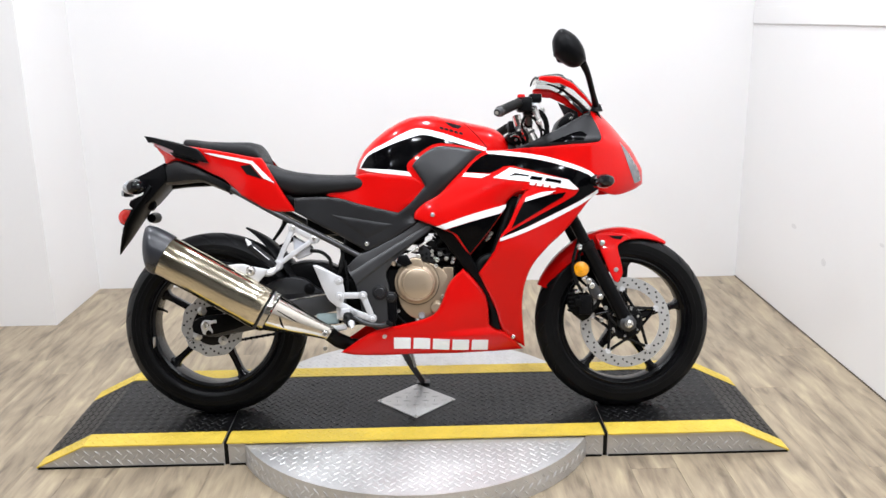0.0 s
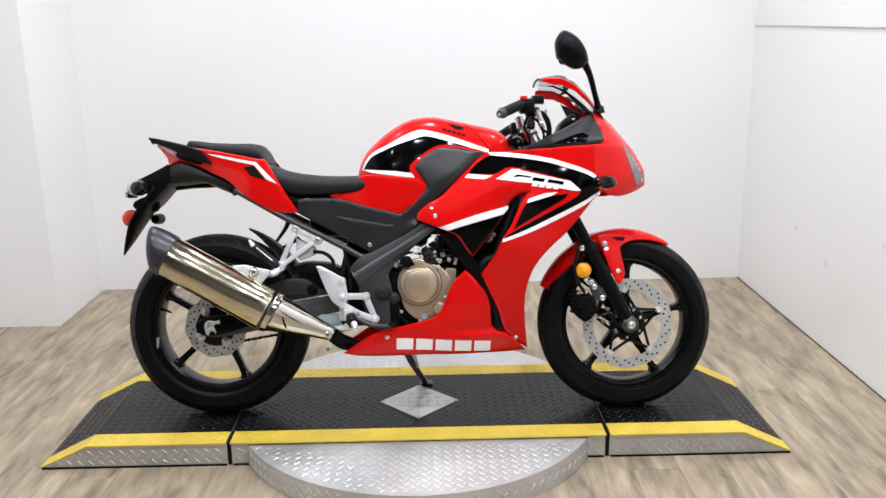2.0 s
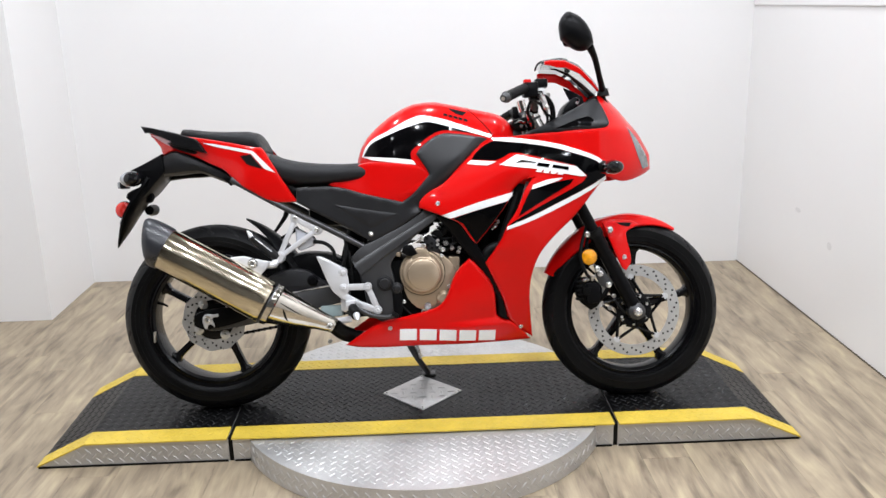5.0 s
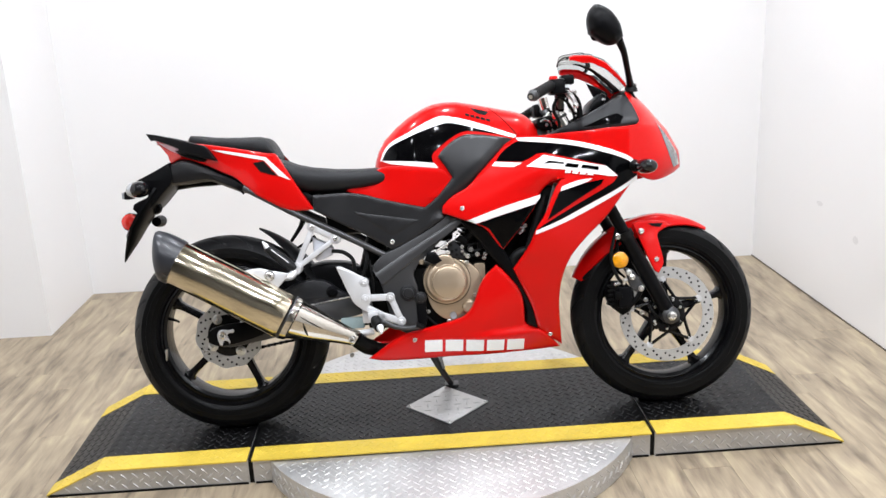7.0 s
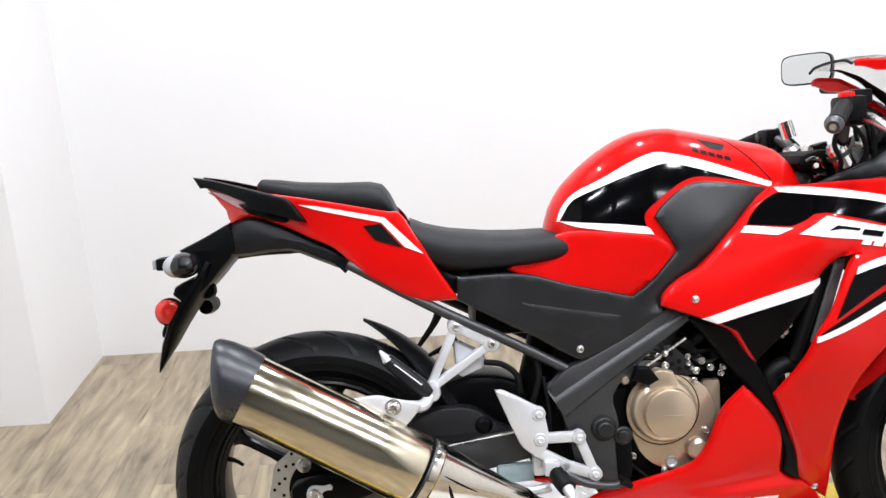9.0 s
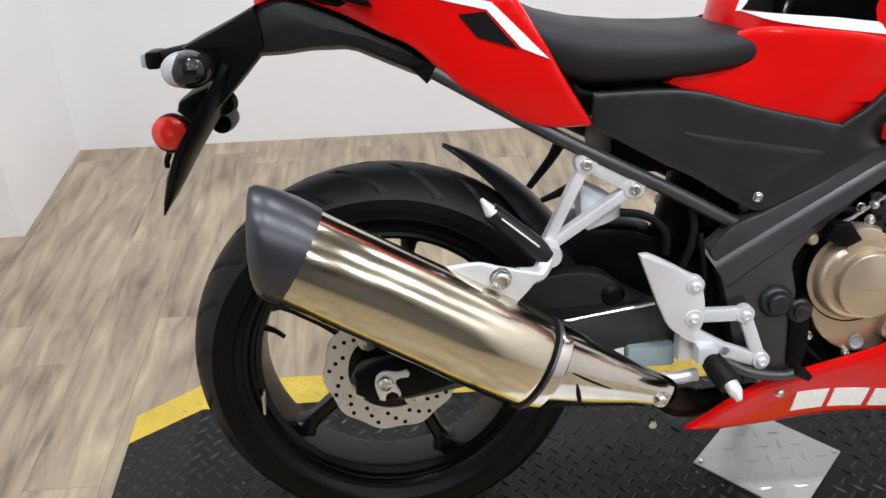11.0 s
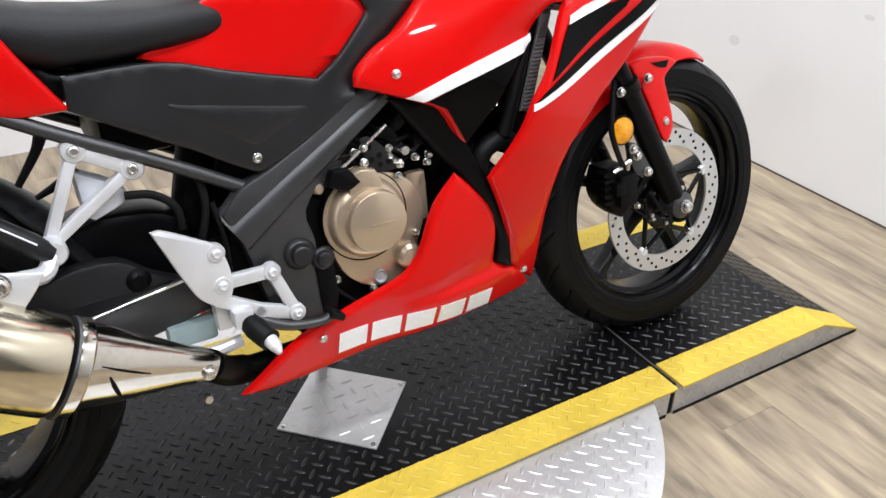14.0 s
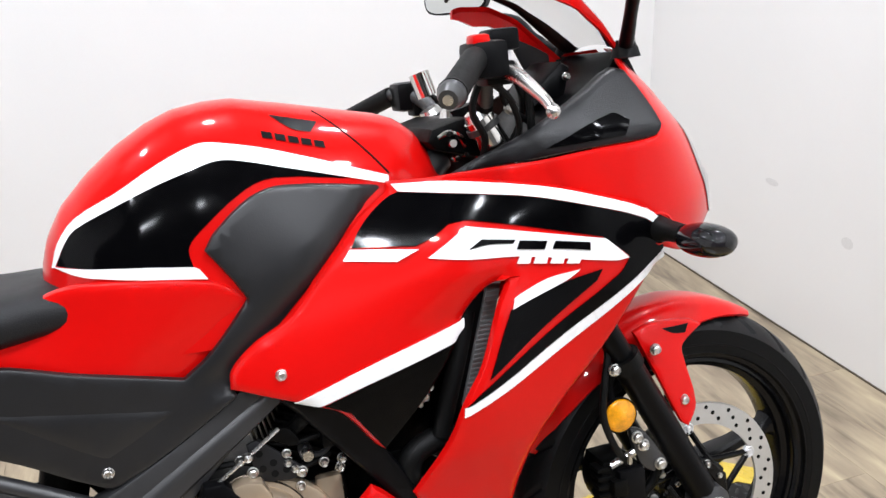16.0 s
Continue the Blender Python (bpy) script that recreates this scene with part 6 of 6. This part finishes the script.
for side in (-1, 1):
    bm, _ = sheet([(0.045, 0.627), (0.071, 0.598), (0.129, 0.524), (0.17, 0.468), (0.218, 0.395), (0.238, 0.348), (0.239, 0.295), (0.272, 0.280), (0.259, 0.341), (0.237, 0.40), (0.211, 0.465), (0.181, 0.522), (0.135, 0.600)], spread([(0.045, 0.626, -0.142), (0.13, 0.56, -0.150), (0.19, 0.47, -0.156), (0.225, 0.40, -0.148), (0.25, 0.30, -0.128)]), 0.006, 0.007, 0.011, side)
    P("duct_cover", bm, PLASTIC_BLACK, "matte black duct cover")
# Black sheet added so the gap by the duct cover reads dark
P("inner_panel", plate([(0.165, 0.50), (0.235, 0.49), (0.300, 0.42), (0.318, 0.30), (0.28, 0.262), (0.235, 0.28), (0.21, 0.40)], -0.095, -0.085, 0.002), ENGINE_BLACK, "black sheet backing the gap behind the fairing")
P("header_pipe", tube([(0.14, 0.0, 0.50), (0.22, 0.0, 0.42), (0.235, -0.02, 0.32), (0.18, -0.05, 0.245), (0.0, -0.07, 0.228), (-0.15, -0.09, 0.232), (-0.25, -0.125, 0.252), (-0.29, -0.146, 0.285)], 0.021, 18), ENGINE_BLACK, "dark exhaust header pipe")

# exhaust
back, front = Vector((-0.796, -0.200, 0.557)), Vector((-0.482, -0.188, 0.371))
axis = (front - back).normalized()
sideways = axis.cross(Vector((0, 1, 0))).normalized()
inward = axis.cross(sideways).normalized()


def ring_at(p, r, squash=1.0, tilt=0.0, n=40):
    return [tuple(p + sideways * (r * math.cos(2 * math.pi * k / n)) + inward * (r * squash * math.sin(2 * math.pi * k / n)) + axis * (tilt * math.cos(2 * math.pi * k / n))) for k in range(n)]


muffler = P("muffler", loft([ring_at(back + axis * u, r, 0.94) for u, r in ((0.0, 0.0640), (0.004, 0.0655), (0.12, 0.0675), (0.25, 0.0690), (0.352, 0.0690), (0.358, 0.0665))]), MUFFLER, "warm-tinted polished stainless muffler can", smooth=50)
part("end_cap", loft([ring_at(back + axis * u, r, 0.96, t) for u, r, t in ((0.010, 0.0680, 0), (0.0, 0.0690, 0), (-0.018, 0.0690, -0.008), (-0.036, 0.0665, -0.020), (-0.050, 0.0610, -0.028), (-0.056, 0.0540, -0.028), (-0.058, 0.0430, -0.022), (-0.050, 0.0380, -0.020), (-0.02, 0.0350, -0.01))]), CAP_PAINT, muffler, "dark blue-grey end cap", 50)
part("band", loft([ring_at(front - axis * 0.001, 0.0685, 0.94), ring_at(front, 0.0692, 0.94), ring_at(front + axis * 0.003, 0.0692, 0.94), ring_at(front + axis * 0.004, 0.060, 0.94)]), FRAME_PAINT, muffler, "dark clamp band")
tip = Vector((-0.283, -0.150, 0.287))
cone_axis = (tip - front).normalized()
part("cone", loft([ring_at(front + axis * 0.003, 0.0685, 0.94), ring_at(front + cone_axis * 0.006, 0.0690, 0.94), ring_at(front + cone_axis * 0.020, 0.0680, 0.94), ring_at(front + cone_axis * 0.024, 0.0625, 0.94), ring_at(front + cone_axis * 0.10, 0.0460, 0.94), ring_at(front + cone_axis * 0.17, 0.0310, 0.94), ring_at(tip, 0.0240, 0.94)]), CONE_STEEL, muffler, "polished steel cone shield", 35)
part("cone_bolt", bolt(-0.296, -0.178, 0.291, 0.010), STEEL, muffler)
toward = inward if inward.y < 0 else -inward
under = sideways if sideways.z < 0 else -sideways


def on_cone(u, turn, lift=0.0):
    r = float(np.interp(u, [0.003, 0.024, 0.10, 0.17], [0.0685, 0.0625, 0.046, 0.031])) + lift
    return tuple(front + cone_axis * u + r * (0.94 * math.cos(radians(turn)) * toward + math.sin(radians(turn)) * under))


part("slot", tube([on_cone(0.050 + 0.030 * k, -8 + 40 * k, -0.0012) for k in (0, 0.33, 0.66, 1)], [0.0018, 0.0036, 0.0036, 0.002], 8), HOLE, muffler, "dark vent slot")
part("slot", tube([on_cone(0.035 + 0.075 * k, -22 + 14 * k, -0.0008) for k in (0, 0.33, 0.66, 1)], [0.001, 0.002, 0.002, 0.001], 8), HOLE, muffler, "dark vent slot")
part("seam", tube([tuple(back + axis * u + sideways * -0.045 + inward * -0.046) for u in (0.01, 0.18, 0.35)], 0.0014, 6), STEEL, muffler)
part("link_pipe", tube([tuple(tip), (-0.262, -0.138, 0.268), (-0.232, -0.120, 0.252)], [0.022, 0.021, 0.020], 18), ENGINE_BLACK, muffler)
P("drain_bolt", lathe([(0.0001, -0.010), (0.006, -0.010), (0.007, 0)], (-0.300, -0.150, 0.238), 12), STEEL)
tab = P("muffler_tab", plate([(-0.604, 0.516), (-0.555, 0.520), (-0.529, 0.513), (-0.470, 0.500), (-0.486, 0.478), (-0.508, 0.455), (-0.549, 0.478)], -0.182, -0.172, 0.003), CAST_SILVER, "bright muffler hanger tab")
part("bolt", bolt(-0.526, -0.184, 0.497, 0.013, 0.010), STEEL, tab)

# footrests
pil = P("pillion_bracket", strut([(-0.398, 0.630), (-0.330, 0.592)], 0.020, -0.116, -0.100), CAST_SILVER, "cast alloy pillion footrest bracket")
part("arm", strut([(-0.398, 0.630), (-0.452, 0.515)], 0.016, -0.1165, -0.1005), CAST_SILVER, pil)
part("arm", strut([(-0.330, 0.592), (-0.448, 0.512)], 0.016, -0.1155, -0.0995), CAST_SILVER, pil)
part("foot", lathe([(0.0001, -0.146), (0.015, -0.146), (0.018, -0.140), (0.018, -0.11)], (-0.452, 0, 0.508), 20), CAST_SILVER, pil)
for x, z in ((-0.398, 0.630), (-0.330, 0.592)):
    part("boss", lathe([(0.0001, -0.118), (0.0145, -0.118), (0.0165, -0.115), (0.0165, -0.098)], (x, 0, z), 24), CAST_SILVER, pil)
    part("bolt", bolt(x, -0.118, z, 0.0085, 0.006), STEEL, pil)
peg = P("pillion_peg", tube([(-0.455, -0.140, 0.508), (-0.475, -0.142, 0.525), (-0.535, -0.142, 0.580)], [0.012, 0.017, 0.013], 12), PLASTIC_DARK, "folded pillion footpeg")
part("tip", tube([(-0.532, -0.146, 0.578), (-0.546, -0.146, 0.598)], [0.0105, 0.0025], 12), CAST_SILVER, peg, "bright alloy tip")
part("edge", tube([(-0.470, -0.158, 0.530), (-0.520, -0.156, 0.572)], 0.0014, 6), CAST_SILVER, peg)
P("hanger_link", tube([(-0.455, -0.135, 0.505), (-0.470, -0.150, 0.488), (-0.500, -0.165, 0.492)], 0.012, 10), CAST_SILVER)
P("rear_reservoir", plate([(-0.404, 0.600), (-0.345, 0.566), (-0.338, 0.548), (-0.350, 0.538), (-0.388, 0.524), (-0.398, 0.532)], -0.096, -0.050, 0.008), GREY_RESERVOIR, "translucent rear brake fluid reservoir")
P("inner_fender", plate([(-0.425, 0.505), (-0.383, 0.514), (-0.338, 0.512), (-0.303, 0.507), (-0.267, 0.490), (-0.246, 0.458), (-0.244, 0.400), (-0.284, 0.380), (-0.384, 0.400), (-0.455, 0.415)], -0.050, 0.060, 0.015), PLASTIC_BLACK, "black plastic inner fender")
P("reservoir_hose", tube([(-0.345, -0.10, 0.553), (-0.310, -0.108, 0.548), (-0.283, -0.112, 0.525), (-0.278, -0.11, 0.49)], 0.006, 10), RUBBER, "black rubber hose")

heel = P("rider_bracket", plate([(-0.332, 0.509), (-0.317, 0.509), (-0.262, 0.479), (-0.243, 0.466), (-0.232, 0.418), (-0.236, 0.392), (-0.250, 0.374), (-0.266, 0.380), (-0.288, 0.402)], -0.158, -0.146, 0.004), CAST_SILVER, "cast alloy rider footrest bracket with heel guard")
for pts, w in (([(-0.246, 0.409), (-0.174, 0.408)], 0.020), ([(-0.174, 0.408), (-0.145, 0.333)], 0.019), ([(-0.258, 0.386), (-0.200, 0.352), (-0.145, 0.331)], 0.021)):
    part("arm", strut(pts, w, -0.157, -0.1455), CAST_SILVER, heel)
for x, z in ((-0.250, 0.458), (-0.249, 0.408), (-0.174, 0.408), (-0.145, 0.333)):
    part("boss", lathe([(0.0001, -0.160), (0.012, -0.160), (0.014, -0.157), (0.014, -0.146)], (x, 0, z), 20), CAST_SILVER, heel)
    part("bolt", bolt(x, -0.160, z, 0.0075, 0.005), CAST_SILVER, heel)
footpeg = P("rider_peg", tube([(-0.226, -0.158, 0.350), (-0.218, -0.182, 0.338), (-0.209, -0.210, 0.328)], [0.014, 0.018, 0.017], 14), RUBBER, "rider footpeg with black rubber")
part("tip", tube([(-0.209, -0.210, 0.328), (-0.206, -0.222, 0.322), (-0.204, -0.232, 0.314)], [0.011, 0.010, 0.004], 14), CAST_SILVER, footpeg, "bright alloy peg tip")
part("hinge", box(-0.245, -0.215, -0.175, -0.148, 0.340, 0.368, 0.005), CAST_SILVER, footpeg)
pedal = P("brake_pedal", tube([(-0.205, -0.150, 0.338), (-0.165, -0.160, 0.318), (-0.115, -0.168, 0.312), (-0.092, -0.170, 0.318)], [0.009, 0.008, 0.007, 0.008], 12), FRAME_PAINT, "black brake pedal")
part("pad", box(-0.102, -0.078, -0.185, -0.155, 0.312, 0.324, 0.004, Matrix.Rotation(radians(30), 4, "Y")), RUBBER, pedal)
TEAL = surface("weathered_grey_green_plastic", (0.26, 0.33, 0.33), 0.5, vary=0.15)
P("master_cylinder", box(-0.330, -0.258, -0.118, -0.090, 0.312, 0.346, 0.006), TEAL, "grey-green linkage cover behind the footrest")
P("linkage", tube([(-0.335, -0.13, 0.312), (-0.28, -0.135, 0.300), (-0.23, -0.135, 0.305)], 0.010, 10), CAST_SILVER, "alloy linkage arm")
P("linkage_block", box(-0.262, -0.238, -0.140, -0.115, 0.33, 0.385, 0.005), CAST_SILVER)

# rear hub fittings
hub = P("axle_plate", plate([(-0.735, 0.296), (-0.70, 0.282), (-0.60, 0.300), (-0.52, 0.330), (-0.52, 0.352), (-0.62, 0.352), (-0.70, 0.345), (-0.735, 0.328)], -0.116, -0.098, 0.004), PLASTIC_BLACK, "black axle plate")
part("adjuster", plate([(-0.706, 0.312), (-0.700, 0.288), (-0.692, 0.286), (-0.690, 0.296), (-0.682, 0.301), (-0.674, 0.297), (-0.671, 0.290), (-0.668, 0.296), (-0.674, 0.310), (-0.676, 0.318), (-0.668, 0.323), (-0.657, 0.323), (-0.654, 0.329), (-0.658, 0.335), (-0.672, 0.332), (-0.683, 0.334), (-0.694, 0.334), (-0.703, 0.327)], -0.122, -0.115, 0.002), CAST_SILVER, hub, "bright chain adjuster plate")
part("axle_nut", bolt(-0.690, -0.122, 0.318, 0.012, 0.010), STEEL, hub)
P("rear_caliper", box(-0.672, -0.612, -0.112, -0.066, 0.365, 0.432, 0.010), ENGINE_BLACK, "black rear brake caliper")
P("wheel_weight", box(-0.885, -0.881, -0.052, -0.030, 0.236, 0.270, 0.001), STEEL, "small wheel balance weight")

chain = bmesh.new()
for k in range(60):
    x = -0.66 + 0.0098 * k
    for z, s in ((0.345, 0.060), (0.228, 0.16)):
        zz = z + (x + 0.66) * s
        if x < -0.10:
            add_box(chain, x, x + 0.0085, 0.086, 0.098, zz - (0.005 if k % 2 else 0.0035), zz + (0.005 if k % 2 else 0.0035))
tagged(P("drive_chain", chain, ENGINE_BLACK, "dark drive chain", smooth=0), kind="stuff")
P("sprocket", lathe([(0.03, 0.088), (0.078, 0.088), (0.082, 0.092), (0.078, 0.096), (0.03, 0.096)], (REAR[0], 0, REAR[1]), 44, closed=True), ENGINE_BLACK, "dark rear sprocket")
stand = P("side_stand", tube([(-0.055, 0.085, 0.185), (-0.03, 0.13, 0.125), (0.010, 0.196, 0.048)], [0.013, 0.011, 0.010], 12), FRAME_PAINT, "black side stand")
part("foot", box(-0.010, 0.036, 0.186, 0.222, 0.0405, 0.0485, 0.003, Matrix.Rotation(radians(11.5), 4, "X")), FRAME_PAINT, stand)
part("spring", tube([(-0.03, 0.080, 0.19), (-0.015, 0.12, 0.12)], 0.006, 8), STEEL, stand)

# the tail sits a little to the bike's left of its middle line
for ob in bike.children_recursive:
    name = ob.name.split(".")[0]
    owner = ob.parent.name.split(".")[0]
    if ob.type == "MESH" and ({name, owner} & {"tail_cowl", "undertail", "undertail_skirt", "tail_light", "grab_rail", "rear_signal", "rear_reflector", "reflector_arm", "flap_hook", "bracket_boss", "pillion_seat", "seat_base"}):
        for v in ob.data.vertices:
            d = 0.15 * max(0.0, -0.45 - v.co.x) + (0.035 if name == "pillion_seat" else 0.0)
            v.co += Vector((-0.25 * d, d, -0.27 * d))

# ---- floor planks ----
PLANK_W, PLANK_L = 0.148, 0.92
plank_bm = bmesh.new()
add_box(plank_bm, -PLANK_W / 2 + 0.0003, PLANK_W / 2 - 0.0003, -PLANK_L / 2 + 0.0003, PLANK_L / 2 - 0.0003, -0.0035, 0.0, 0.0004)
plank_mesh = None
count = 0
far_bm = bmesh.new()
for i, x in enumerate(np.arange(RIGHT - PLANK_W / 2, LEFT, -PLANK_W)):
    shift = random.random() * PLANK_L
    for y in np.arange(BACK - PLANK_L / 2 + shift, FRONT - PLANK_L / 2, -PLANK_L):
        lo, hi = max(y - PLANK_L / 2, FRONT), min(y + PLANK_L / 2, BACK if x > -1.80 else COLUMN if x > SIDE_X else SIDE_Y)
        if hi - lo < 0.005:
            continue
        near = x > -2.4 and y > -1.6
        if not near:
            add_box(far_bm, x - PLANK_W / 2 + 0.0003, x + PLANK_W / 2 - 0.0003, lo + 0.0003, hi - 0.0003, -0.0035, 0)
            continue
        if hi - lo > PLANK_L - 0.01:
            if plank_mesh is None:
                ob = part("plank", plank_bm, PLANK, floor, smooth=0)
                plank_mesh = ob.data
            else:
                ob = new("plank", plank_mesh)
                ob.parent = floor
            ob.location = (x, y, 0)
        else:
            ob = part("plank", box(-PLANK_W / 2 + 0.0003, PLANK_W / 2 - 0.0003, lo - y + 0.0003, hi - y - 0.0003, -0.0035, 0.0), PLANK, floor, smooth=0)
            ob.location = (x, y, 0)
tagged(part("planks", far_bm, PLANK, floor, smooth=0), kind="stuff")
